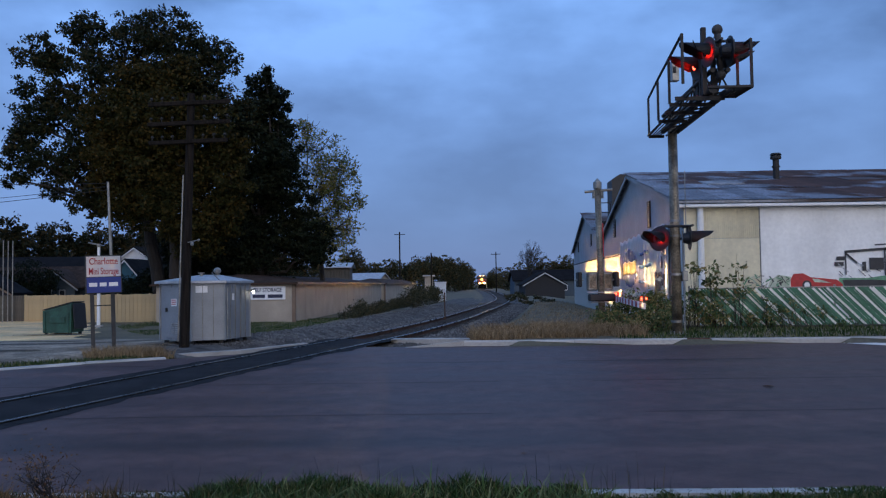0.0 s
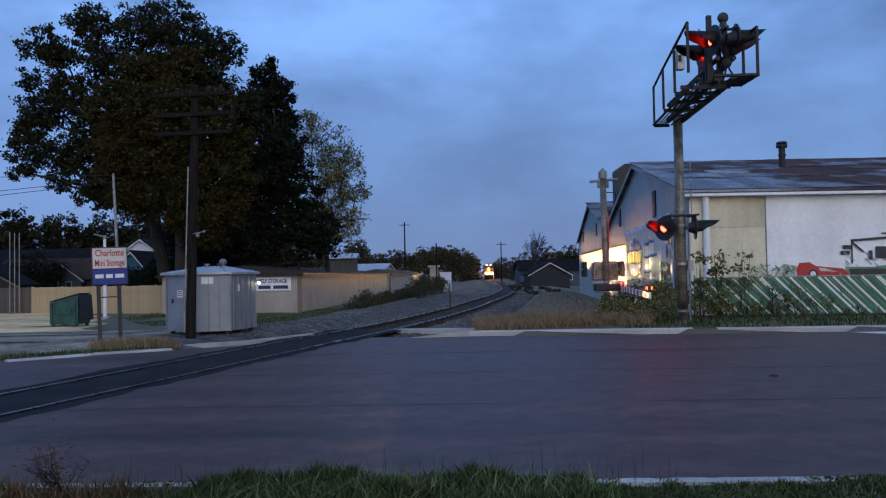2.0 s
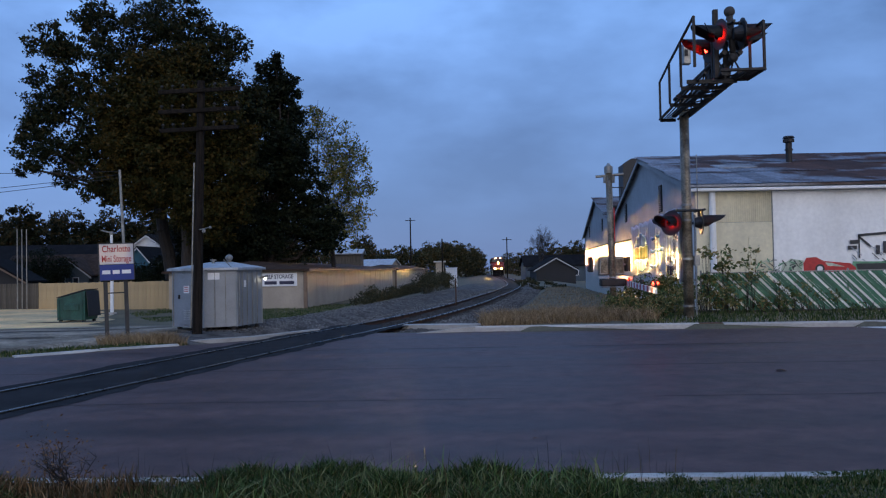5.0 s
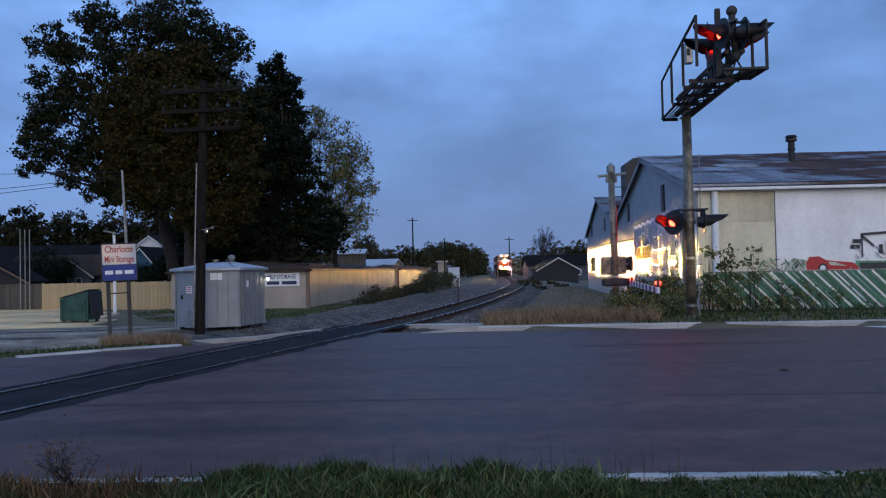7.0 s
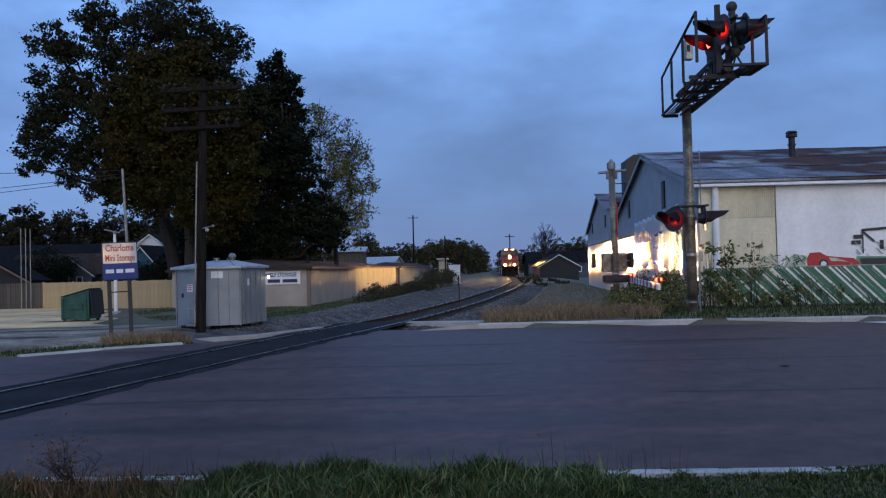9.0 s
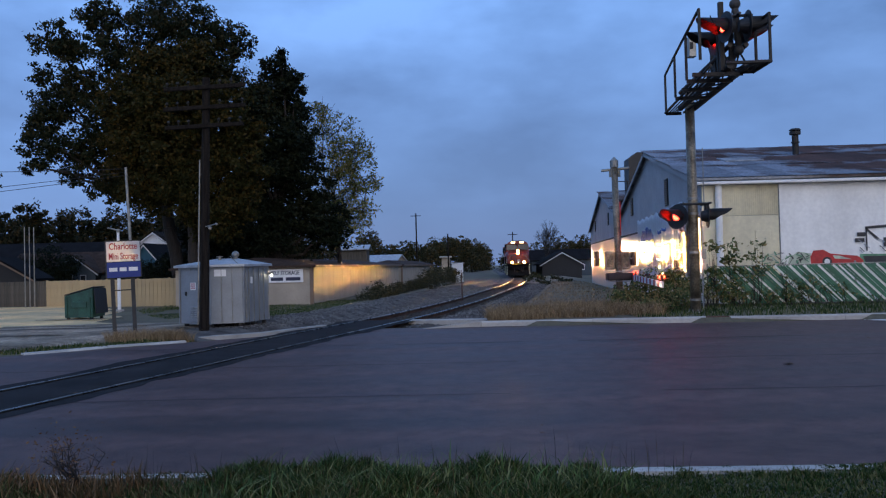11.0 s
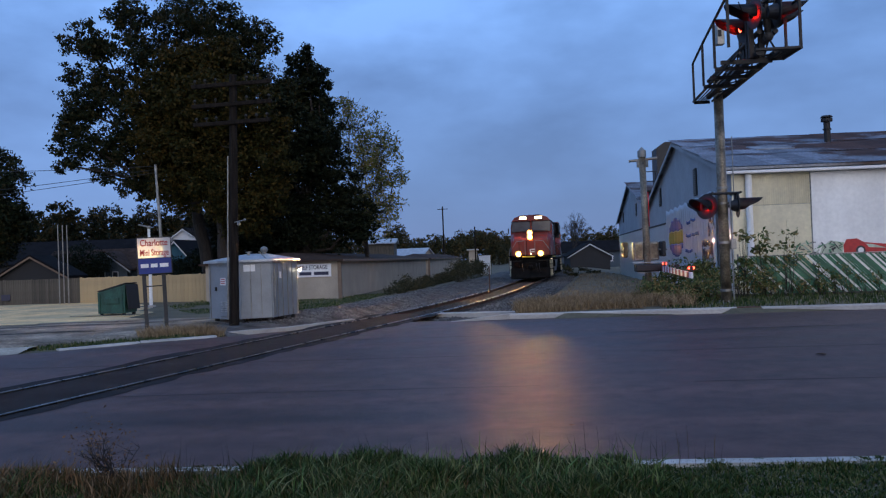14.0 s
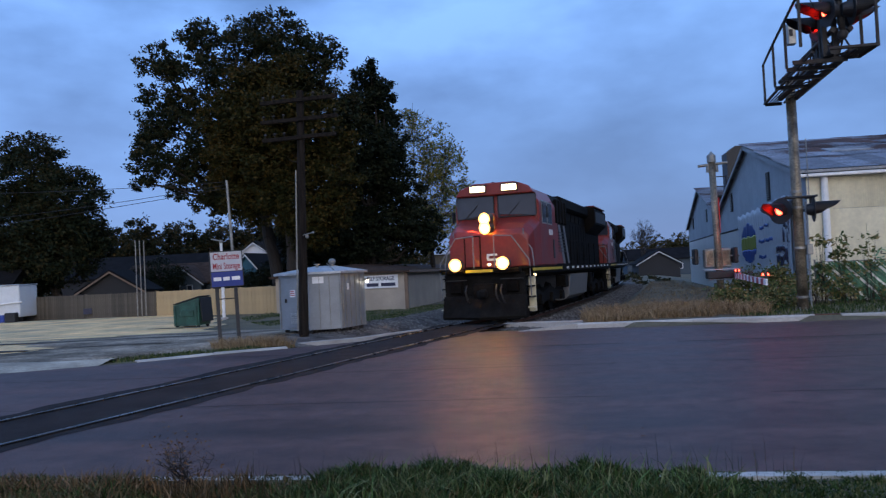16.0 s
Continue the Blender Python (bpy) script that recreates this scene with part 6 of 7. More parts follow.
    part("lamp_head", b, GALV, root, "flat grey lamp head")


lot_lamp()
plain_pole("slim_pole", -19.6, 51.0, -0.42, 8.4, 0.11, GALV, "slim grey metal pole behind the yard", lean=-0.4)
for k, dx in enumerate((0.0, 0.24, 0.47)):
    plain_pole("flag_pole", -28.1 + dx, 54.2 + 0.15 * k, -0.42, 5.0, 0.04, GALV, "slim bare grey pole by the fence")
plain_pole("far_utility_pole", -5.5, 150, -0.3, 11.5, 0.16, POLEWOOD, "dark wooden utility pole far down the track", arm=True)
plain_pole("far_utility_pole", 0.2, 110, -0.3, 6.0, 0.12, POLEWOOD, "dark wooden utility pole far down the track")
plain_pole("far_utility_pole", 17.0, 210, -0.3, 5.2, 0.12, POLEWOOD, "dark wooden utility pole far down the track", arm=True)
plain_pole("far_utility_pole", 13.0, 160, -0.3, 8.0, 0.13, POLEWOOD, "dark wooden utility pole far down the track", arm=True)


def marker_post():
    root = thing("marker_post", pose(0.74, 42.0, -0.2), "thin rusty marker post beside the track", "post")
    b = B()
    rod(b, (0, 0, -0.1), (0, 0, 1.5), 0.035, 0.03, 8)
    part("post", b, RAILSIDE, root)


marker_post()


def white_cabinet():
    root = thing("equipment_cabinet", pose(1.2, 95, -0.35), "pale equipment cabinet beside the track", "cabinet")
    b = B()
    box(b, (0, 0, 1.2), (1.3, 1.0, 2.2), bevel=0.03)
    body = part("body", b, TRAILER, root)
    b = B()
    box(b, (0, 0, 2.33), (1.45, 1.15, 0.07), bevel=0.02)
    part("roof", b, TRAILER, root)
    b = B()
    box(b, (0.1, -0.51, 1.2), (0.7, 0.02, 1.7), bevel=0.01)
    part("door", b, TRAILER, root)
    b = B()
    box(b, (0, 0, 0.05), (1.4, 1.1, 0.12))
    part("plinth", b, CONCRETE, root)


white_cabinet()


def house(x, y, z0, w, d, eave, ridge, rz, wallmat, roofmat, label, windows=(), along="x", trim=SIGNWHITE):
    """A gabled house; along: the ridge's way. Windows: (u, z, width, height) on the front."""
    root = thing("house", pose(x, y, z0, 0, 0, rz), label, "house")
    b = B()
    if along == "y":
        prism(b, [(-w / 2, 0), (w / 2, 0), (w / 2, eave), (0, ridge), (-w / 2, eave)], -d / 2, d / 2, "y")
    else:
        prism(b, [(-d / 2, 0), (d / 2, 0), (d / 2, eave), (0, ridge), (-d / 2, eave)], -w / 2, w / 2, "x")
    part("wall", b, wallmat, root)
    span, run = (w, d) if along == "y" else (d, w)
    rise = ridge - eave
    sl = math.hypot(span / 2 + 0.4, rise * (1 + 0.8 / span))
    for s in (-1, 1):
        b = B()
        o = 0.35
        k = rise / (span / 2)
        prof = [(0, ridge + 0.04), (s * (span / 2 + 0.4), eave - 0.4 * k + 0.04), (s * (span / 2 + 0.4), eave - 0.4 * k + 0.18), (0, ridge + 0.18)]
        prism(b, prof, -run / 2 - o, run / 2 + o, "y" if along == "y" else "x")
        part("roof", b, roofmat, root)
        if along == "y":
            b = B()
            prism(b, [(u, v - 0.16) for u, v in prof[:2]] + [(u, v - 0.01) for u, v in reversed(prof[:2])], -run / 2 - o - 0.03, -run / 2 - o + 0.02, "y")
            part("barge_board", b, trim, root)
    f = -d / 2 if along == "y" else -d / 2
    for u, z, ww, hh in windows:
        b = B()
        box(b, (u, f - 0.02, z), (ww + 0.16, 0.08, hh + 0.16), bevel=0.01)
        win = part("window", b, trim, root)
        b = B()
        box(b, (u, f - 0.05, z), (ww, 0.05, hh))
        part("pane", b, GLASS, win)
    return root


house(-45, 101, -1, 30, 11, 4.0, 6.6, 4, HOUSEDARK, ROOFDARK, "large house with a dark shingle roof behind the fence", [(3.5, 3.2, 1.0, 1.0)], "x")
house(-38, 83.5, -1, 10.5, 7, 3.0, 4.9, 2, HOUSEBLUE, BROWNROOF, "blue-grey bungalow with a brown roof behind the fence", [(3.2, 1.6, 0.7, 1.0), (4.3, 1.6, 0.6, 1.0)], "x", GREYWALL)
house(-36.2, 80.5, -1, 4.2, 3, 3.0, 4.6, 0, HOUSEBLUE, BROWNROOF, "blue-grey gabled porch of a bungalow", [(-0.4, 2.2, 0.45, 0.9), (0.9, 2.2, 0.45, 0.9)], "y", GREYWALL)
house(-35.6, 104, -1, 5.2, 8, 5.9, 7.7, -5, SIGNWHITE, ROOFDARK, "white gabled house beyond the yard", [(0.1, 4.9, 0.9, 1.1)], "y")
house(-30.2, 86, -1, 3.0, 7, 3.9, 5.6, -6, HOUSETEAL, ROOFDARK, "small teal house behind the fence", [(0.2, 2.6, 0.6, 0.8)], "y")
house(-52, 66, -1, 13, 6, 2.6, 4.6, 8, HOUSEDARK, ROOFDARK, "low dark house with a pale gable edge behind the fence", [], "x")
house(-34.9, 64.5, -1, 5, 3.5, 2.6, 4.1, 6, HOUSEDARK, ROOFDARK, "dark gabled outbuilding with tan barge boards", [], "y", TANTRIM)
house(15.5, 114, -1.2, 5.3, 8, 2.8, 4.3, 0, HOUSEDARK, ROOFDARK, "dark gabled garage with pale barge boards", [], "y", ALUROOF)
house(20.5, 144, -1, 12, 8, 3.2, 4.9, 0, HOUSEBLUE, ROOFDARK, "pale house with a grey roof beyond the track", [(-2, 2.0, 1.0, 1.0), (2.5, 2.0, 1.0, 1.0)], "x")
house(-12.5, 112, -1, 3.4, 4, 5.2, 5.7, 0, FENCEWOOD, ALUROOF, "weathered wooden loft shed with a pale roof", [], "x")
house(-9.6, 128, -1, 5.0, 6, 3.0, 4.5, -20, TAN, ALUROOF, "low storage building with a pale metal roof", [], "x")
house(-0.2, 135, -1, 1.3, 3, 4.0, 4.1, 0, TAN, TAN, "plain grey block building beside the track", [], "x")


def trailer():
    root = thing("trailer", pose(-42.8, 56.2, -0.36, 0, 0, 4), "white box trailer parked in the yard", "trailer")
    b = B()
    box(b, (0, 0, 1.5), (10, 2.4, 2.3), bevel=0.06)
    part("body", b, TRAILER, root)
    for k in range(9):
        b = B()
        box(b, (0, -1.21, 0.55 + 0.25 * k), (9.9, 0.02, 0.02))
        part("siding_line", b, TRAILER, root)
    b = B()
    box(b, (0, 0, 2.7), (10.1, 2.5, 0.08), bevel=0.03)
    part("roof", b, ALUROOF, root)
    b = B()
    box(b, (0, -0.9, 0.2), (10, 0.1, 0.3))
    part("skirt", b, DARKSTEEL, root)
    for x in (-1.5, 0.2, 3.8):
        b = B()
        rod(b, (x, -1.15, 0.33), (x, -0.85, 0.33), 0.34, n=16)
        part("wheel", b, BLACK, root)
    b = B()
    rod(b, (0, -1.4, 1.05), (5.3, -1.4, 1.45), 0.06)
    part("side_pipe", b, SIGNWHITE, root)
    b = B()
    box(b, (-33.0, 56.2, 0.15), (0.6, 0.04, 0.42), 14, bevel=0.01)
    tagged(part("fence_notice", b, SIGNNAVY), "dark blue notice board on the wooden fence", "sign")
    b = B()
    box(b, (-39.4, 55.6, -0.1), (1.1, 0.8, 0.62), bevel=0.06)
    tagged(part("storage_tub", b, SIGNBLUE), "blue plastic tub on the yard gravel", "tub")
    b = B()
    box(b, (4.6, -1.6, 0.35), (0.8, 0.5, 0.7), bevel=0.05)
    tagged(part("waste_bin", b, BLACK, None, at=root.matrix_basis.copy()), "black plastic bin on the yard gravel", "bin")


trailer()


def far_wood(name, lobes, count, size, material, label, seed):
    root = thing(name, pose(0, 0, 0), label, "tree line")
    rng = random.Random(seed)
    b = B()
    for x, y, z, r in lobes:
        rod(b, (x, y, -1.5), (x + rng.uniform(-0.5, 0.5), y, z), 0.3, 0.12, 6)
    tagged(part("trunks", b, BARK, root), kind="stuff")
    more = []
    for x, y, z, r in lobes:
        more.append((x, y, z - 0.3 * r, r))
        for k in range(4):
            more.append((x + rng.uniform(-1, 1) * r, y + rng.uniform(-1, 1) * r, max(1.0, z - rng.uniform(0.2, 1.2) * r), r * rng.uniform(0.4, 0.75)))
        more.append((x, y, max(1.2, z - 1.7 * r), r * 1.1))
    for (x, y, z, r), (x2, y2, z2, r2) in zip(lobes[:-1], lobes[1:]):
        if abs(x2 - x) < 9:
            for f in (0.33, 0.66):
                more.append((x + (x2 - x) * f, y + (y2 - y) * f, max(1.2, (z + (z2 - z) * f) * rng.uniform(0.45, 0.8)), (r + r2) * 0.45))
    leaves("crown", more, count * 3, size * 0.6, material, seed, root, 0.3, clump=14)


far_wood("wood", [(-24, 180, 6.5, 2.4), (-17, 180, 8.6, 2.4), (-12.5, 178, 5.5, 2.6), (-8.2, 170, 6.4, 2.1), (-5, 176, 5.5, 2.0), (-2.6, 190, 7.0, 2.4), (0.5, 200, 7.6, 2.6), (3.5, 210, 7.4, 2.8),
                  (7, 230, 7.2, 3.0), (10.2, 250, 6.4, 3.0), (12.8, 275, 5.6, 2.8), (-30, 178, 5.5, 3.0), (-36, 175, 6, 3.0)], 22000, 0.4, FARLEAF, "dark row of trees beyond the storage sheds", 21)
far_wood("wood", [(20.5, 200, 4.8, 2.4), (24, 205, 5.6, 2.6), (28, 200, 6.4, 2.8), (33, 200, 6.8, 2.8), (38, 200, 6.5, 3), (44, 200, 6.5, 3), (22.5, 300, 5, 3), (27, 320, 6, 4)], 13000, 0.4, FARLEAF, "dark row of trees beyond the far houses", 22)
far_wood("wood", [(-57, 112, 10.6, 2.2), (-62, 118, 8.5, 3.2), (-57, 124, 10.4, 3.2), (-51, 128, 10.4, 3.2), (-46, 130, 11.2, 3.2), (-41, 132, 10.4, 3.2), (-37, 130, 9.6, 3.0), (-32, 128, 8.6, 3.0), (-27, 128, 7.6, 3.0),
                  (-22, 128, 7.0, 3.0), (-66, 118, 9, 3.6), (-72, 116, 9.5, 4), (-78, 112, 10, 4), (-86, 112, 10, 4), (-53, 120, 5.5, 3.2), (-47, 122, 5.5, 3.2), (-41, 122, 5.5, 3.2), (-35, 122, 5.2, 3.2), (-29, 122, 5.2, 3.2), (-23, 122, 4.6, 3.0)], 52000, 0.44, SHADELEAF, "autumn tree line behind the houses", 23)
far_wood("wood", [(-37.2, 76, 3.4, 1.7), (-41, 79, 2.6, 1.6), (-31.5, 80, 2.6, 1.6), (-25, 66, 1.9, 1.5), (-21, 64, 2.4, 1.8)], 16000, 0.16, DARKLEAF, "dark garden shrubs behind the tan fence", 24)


def bare_tree(x, y, z0, h, seed, label, r0=0.2):
    """A leafless tree with a rounded head of fine twigs."""
    root = thing("bare_tree", pose(x, y, z0), label, "tree")
    rng = random.Random(seed)
    verts, faces = [], []

    def bar(p, q, ra, rb):
        d = (q - p).normalized()
        u = d.orthogonal().normalized()
        v, k = d.cross(u), len(verts)
        for c, r in ((p, ra), (q, rb)):
            verts.extend(tuple(c + (u * math.cos(w) + v * math.sin(w)) * r) for w in (0.0, 2.094, 4.189))
        faces.extend((k + i, k + (i + 1) % 3, k + 3 + (i + 1) % 3, k + 3 + i) for i in range(3))

    def grow(p, d, ln, r, depth):
        m = p + d * ln * 0.5 + Vector((rng.gauss(0, 0.06), rng.gauss(0, 0.06), rng.gauss(0, 0.03))) * ln
        q = p + d * ln
        bar(p, m, r, r * 0.82)
        bar(m, q, r * 0.82, r * 0.64)
        if depth >= 7:
            return
        for k in range(3 if depth < 6 else 2):
            nd = (d + Vector((rng.gauss(0, 0.34), rng.gauss(0, 0.34), rng.gauss(0.12, 0.18)))).normalized()
            grow(m.lerp(q, rng.uniform(0.2, 1.0)) if k else q, nd, ln * rng.uniform(0.6, 0.82), max(0.008, r * 0.56), depth + 1)
    grow(Vector((0, 0, -0.2)), Vector((0, 0, 1)), h * 0.3, r0, 0)
    ob = new("branchwork", raw("branchwork", verts, faces, BARK))
    ob.parent = root
    tagged(ob, kind="stuff")


bare_tree(14.4, 120, -1.0, 9.0, 31, "bare leafless tree beyond the garage")
bare_tree(-30.5, 95, -1.0, 8.5, 32, "bare grey tree behind the houses")


def cables():
    for i, (a, c, sag) in enumerate((((-20, 51, 8.3), (-75, 62, 12.5), 0.8), ((-20, 51, 7.9), (-75, 60, 6.0), 0.7), ((-20, 51, 8.1), (-75, 70, 9.0), 0.9))):
        a, c = Vector(a), Vector(c)
        n, r, rows, b = 14, 0.018, [], B()
        for k in range(n + 1):
            f = k / n
            q = a.lerp(c, f) - Vector((0, 0, sag * 4 * f * (1 - f)))
            rows.append([b.verts.new((q.x, q.y + r * math.cos(w), q.z + r * math.sin(w))) for w in (0.0, 1.571, 3.142, 4.712)])
        for p, q in zip(rows[:-1], rows[1:]):
            for k in range(4):
                b.faces.new((p[k], p[(k + 1) % 4], q[(k + 1) % 4], q[k]))
        ob = part("overhead_cable", b, WIRE)
        tagged(ob, "thin black overhead cable strung between poles", "cable", "overhead cables")


cables()


def small_ground_things():
    # concrete strips at the crossing's edges
    for name, pts in (("pavement_slab", [(-1.25, 25.6), (1.42, 25.2), (1.45, 25.75), (-1.15, 26.2)]), ("pavement_slab", [(-6.95, 21.9), (-6.6, 21.75), (-5.2, 22.65), (-3.75, 25.2), (-3.9, 25.4), (-5.35, 22.95)]),
                      ):
        b = B()
        prism(b, pts, -0.25, 0.012 if pts[0][0] > -3 else -0.03, "z")
        tagged(part(name, b, CONCRETE), "worn pale concrete slab at the crossing edge", "slab", kind="structure")
    # storm inlet in the kerb
    root = thing("storm_inlet", pose(7.25, far_edge(7.25) + 0.05, 0.0, 0, 0, -4.6), "rusty iron storm drain inlet in the kerb", "drain")
    b = B()
    box(b, (0, 0.1, 0.115), (0.62, 0.2, 0.075), bevel=0.012)
    part("hood", b, IRON, root)
    b = B()
    box(b, (0, 0.13, 0.03), (0.62, 0.14, 0.1))
    part("throat", b, BLACK, root)
    for k in range(6):
        b = B()
        box(b, (-0.25 + 0.1 * k, -0.12, 0.004), (0.03, 0.3, 0.012))
        part("grate_bar", b, IRON, root)
    # painted stop line far along the road
    b = B()
    prism(b, [(10.9, 21.5), (11.7, 21.5), (13.2, 19.4), (12.3, 19.4)], 0.003, 0.007, "z")
    tagged(part("road_marking", b, WHITEPAINT), "white painted road marking", "road marking", kind="structure")
    # fallen leaves
    rng = random.Random(77)
    b = B()
    v = [b.verts.new(q) for q in ((-0.07, 0, 0.004), (-0.02, -0.045, 0.012), (0.05, -0.02, 0.02), (0.07, 0.03, 0.006), (0.0, 0.05, 0.016))]
    b.faces.new(v)
    bmesh.ops.solidify(b, geom=b.faces[:], thickness=0.002)
    me = mesh_of("fallen_leaf", b, DEADLEAF)
    for k in range(26):
        x, y = ((5.35, 12.99), (0.95, 8.6), (6.0, 9.0))[k] if k < 3 else (rng.uniform(-6, 9), rng.uniform(7.2, 20))
        o = new("fallen_leaf", me)
        s = 1.5 if k == 0 else rng.uniform(0.25, 0.6)
        o.matrix_basis = pose(x, y, 0.003, 0, 0, rng.uniform(0, 360)) @ Matrix.Diagonal((s, s, s, 1))
        tagged(o, "dry curled fallen leaf on the asphalt", "leaf", "fallen leaves")


small_ground_things()


# ---------------- grass and weeds ----------------
def scatter(rng, n, x0, x1, y0, y1):
    return np.stack([rng.uniform(x0, x1, n), rng.uniform(y0, y1, n)], 1)


def grass_patch(name, xy, hfun, material, label, cat, seed, width=0.01, lean=0.45):
    rng = np.random.default_rng(seed)
    pts, hs = [], []
    for x, y in xy:
        h = hfun(x, y) * (0.5 + 0.8 * rng.random())
        if h > 0.015:
            pts.append((x, y, ground_z(x, y) - 0.01))
            hs.append(h)
    ob = blades(name, pts, hs, material, seed, width, lean)
    return tagged(ob, label, cat, kind="stuff")


rngg = np.random.default_rng(5)


def verge_h(x, y):
    if x < -1.75:
        low = 0.28 if y > near_edge(x) - 0.4 else 0.85
        wild = 0.09 * step(-2.9, -3.6, x) + 0.06 * math.exp(-((x + 2.1) / 0.25) ** 2)
        return (0.065 + 0.16 * max(0.0, noise.noise((x * 1.7, y * 1.7, 4.0))) + wild) * low
    tuft = 0.10 * math.exp(-((x + 0.8) / 0.35) ** 2) + 0.05 * math.exp(-((x - 0.25) / 0.2) ** 2) + 0.05 * math.exp(-((x + 1.6) / 0.5) ** 2)
    clump = max(0.0, noise.noise((x * 1.6, y * 1.6, 4.0))) + 0.5 * max(0.0, noise.noise((x * 5.0, y * 5.0, 1.0)))
    base = 0.045
    return (base + 0.17 * clump + tuft) * (0.75 if x > 1.3 else 1.0) * (0.4 if x > 1.1 and y > near_edge(x) - 0.3 else 1.0)


xy = scatter(rngg, 150000, -5.4, 5.4, 4.2, 6.5)
xy = [(x, y) for x, y in xy if y < near_edge(x) - 0.02]
grass_patch("verge_grass", [p for p in xy if p[0] > -1.9 or rngg.random() < 0.3], verge_h, GRASS, "dark green uncut roadside grass", "grass", 41, 0.0055, 1.0)
grass_patch("dry_verge_grass", [(x, y) for x, y in scatter(rngg, 46000, -5.6, 5.0, 4.2, 6.5) if y < near_edge(x) - 0.02 and rngg.random() < (0.9 if x < -1.6 else 0.2 if x < 0.5 else 0.04)], lambda x, y: verge_h(x, y) * 1.05, DRYVERGE,
            "straw-coloured dead grass on the verge", "grass", 42, 0.004, 1.2)
grass_patch("brown_weeds", [(x, y) for x, y in scatter(rngg, 5200, -5.4, -1.9, 5.1, 6.1) if noise.noise((x * 1.4, y * 1.4, 11.0)) > 0.02], lambda x, y: 0.17 + 0.12 * noise.noise((x * 2.0, y * 2.0, 6.0)), DRYVERGE,
            "reddish brown dead weeds on the verge", "grass", 58, 0.005, 0.8)
grass_patch("pale_blades", [(x, y) for x, y in scatter(rngg, 900, -1.6, 1.2, 5.3, 6.2)], lambda x, y: 0.2, PALEBLADE, "long pale green bent grass blades", "grass", 59, 0.0045, 1.4)
grass_patch("seed_stems", [(x, y) for x, y in scatter(rngg, 150, -2.4, 1.8, 5.5, 6.3)], lambda x, y: 0.30, WEEDS, "thin dark seed stems standing above the verge grass", "grass", 57, 0.0022, 0.3)
grass_patch("verge_lawn", [(x, y) for x, y in scatter(rngg, 9000, -12, 14, 2.0, 4.2)], lambda x, y: 0.08, GRASS, "short grass around the near verge", "grass", 43, 0.015)
grass_patch("dry_grass", [(x, y) for x, y in scatter(rngg, 14000, 1.2, 6.2, 23.2, 27.2) if noise.noise((x * 0.9, y * 0.9, 2)) > -0.35 and x - track_x(y) > 3.0], lambda x, y: 0.34 + 0.3 * noise.noise((x * 1.3, y, 1)), DRYGRASS,
            "tall straw-coloured dry grass by the kerb", "grass", 44, 0.007, 1.1)
grass_patch("dry_grass", [(x, y) for x, y in scatter(rngg, 2600, -8.9, -6.6, 20.2, 21.6) if (x + 7.6) ** 2 / 1.4 + (y - 20.9) ** 2 / 0.4 < 1.0], lambda x, y: 0.3, DRYGRASS, "dead grass tuft at the sign's foot", "grass", 45, 0.006, 1.2)
grass_patch("roadside_grass", [(x, y) for x, y in scatter(rngg, 9000, 5.2, 22, 22.0, 27.6) if y > far_edge(x) + 0.25], lambda x, y: 0.12 + 0.1 * noise.noise((x, y, 5)), GRASS, "dark grass strip behind the far kerb", "grass", 46, 0.014)
grass_patch("yard_grass", [(x, y) for x, y in scatter(rngg, 22000, -18, -5.6, 31, 54) if noise.noise((x * 0.3, y * 0.3, 8)) > -0.25 and x - track_x(y) < -5 and x > np.interp(y, [31, 40, 46, 54], [-8.5, -14.6, -17.5, -21])], lambda x, y: 0.09 + 0.05 * noise.noise((x, y, 2)), GRASS,
            "patchy short grass around the yard", "grass", 47, 0.016)
grass_patch("kerb_grass", [(x, y) for x, y in scatter(rngg, 4500, -10.4, -6.6, 17.6, 21.4) if y > far_edge(x) + 0.35 and y < far_edge(x) + 1.6 + noise.noise((x, y, 3))], lambda x, y: 0.10, GRASS, "thin grass behind the yard kerb", "grass", 48, 0.012)
grass_patch("embankment_grass", [(x, y) for x, y in scatter(rngg, 16000, 2, 14, 27, 75) if x - track_x(y) > 3.2 and x < 8.6 + 0.09 * (y - 29)], lambda x, y: 0.05 + 0.16 * max(0, noise.noise((x * 0.5, y * 0.5, 2))), DRYGRASS,
            "thin dead grass on the bank beside the track", "grass", 49, 0.016, 0.7)


def weed_bank(name, lobes, count, size, material, label, seed, stems=0):
    root = thing(name, pose(0, 0, 0), label, "bush")
    leaves("foliage", lobes, count, size, material, seed, root, 0.1)
    rng = random.Random(seed)
    b = B()
    for x, y, z, r in lobes:
        for k in range(3):
            rod(b, (x + rng.uniform(-0.3, 0.3) * r, y + rng.uniform(-0.3, 0.3) * r, ground_z(x, y) - 0.05), (x + rng.uniform(-1, 1) * r, y + rng.uniform(-1, 1) * r, z + rng.uniform(0, 1) * r), 0.012, 0.004, 4)
    tagged(part("stalk", b, BARK, root), kind="stuff")


rb = random.Random(9)
weed_bank("weed_bank", [(-6.4 + 0.075 * (yy - 49) + 1.2 + rb.uniform(-0.4, 0.9), yy, -0.05 + rb.uniform(-0.2, 0.3), rb.uniform(0.4, 0.75)) for yy in np.arange(48, 86, 0.9)] +
          [(-1.6 + 0.07 * (yy - 60) + rb.uniform(-0.8, 0.6), yy, 0.6 + rb.uniform(-0.2, 0.5), rb.uniform(0.6, 1.0)) for yy in np.arange(62, 92, 1.6)], 30000, 0.055, WEEDS, "rank dark weeds along the storage wall", 51)
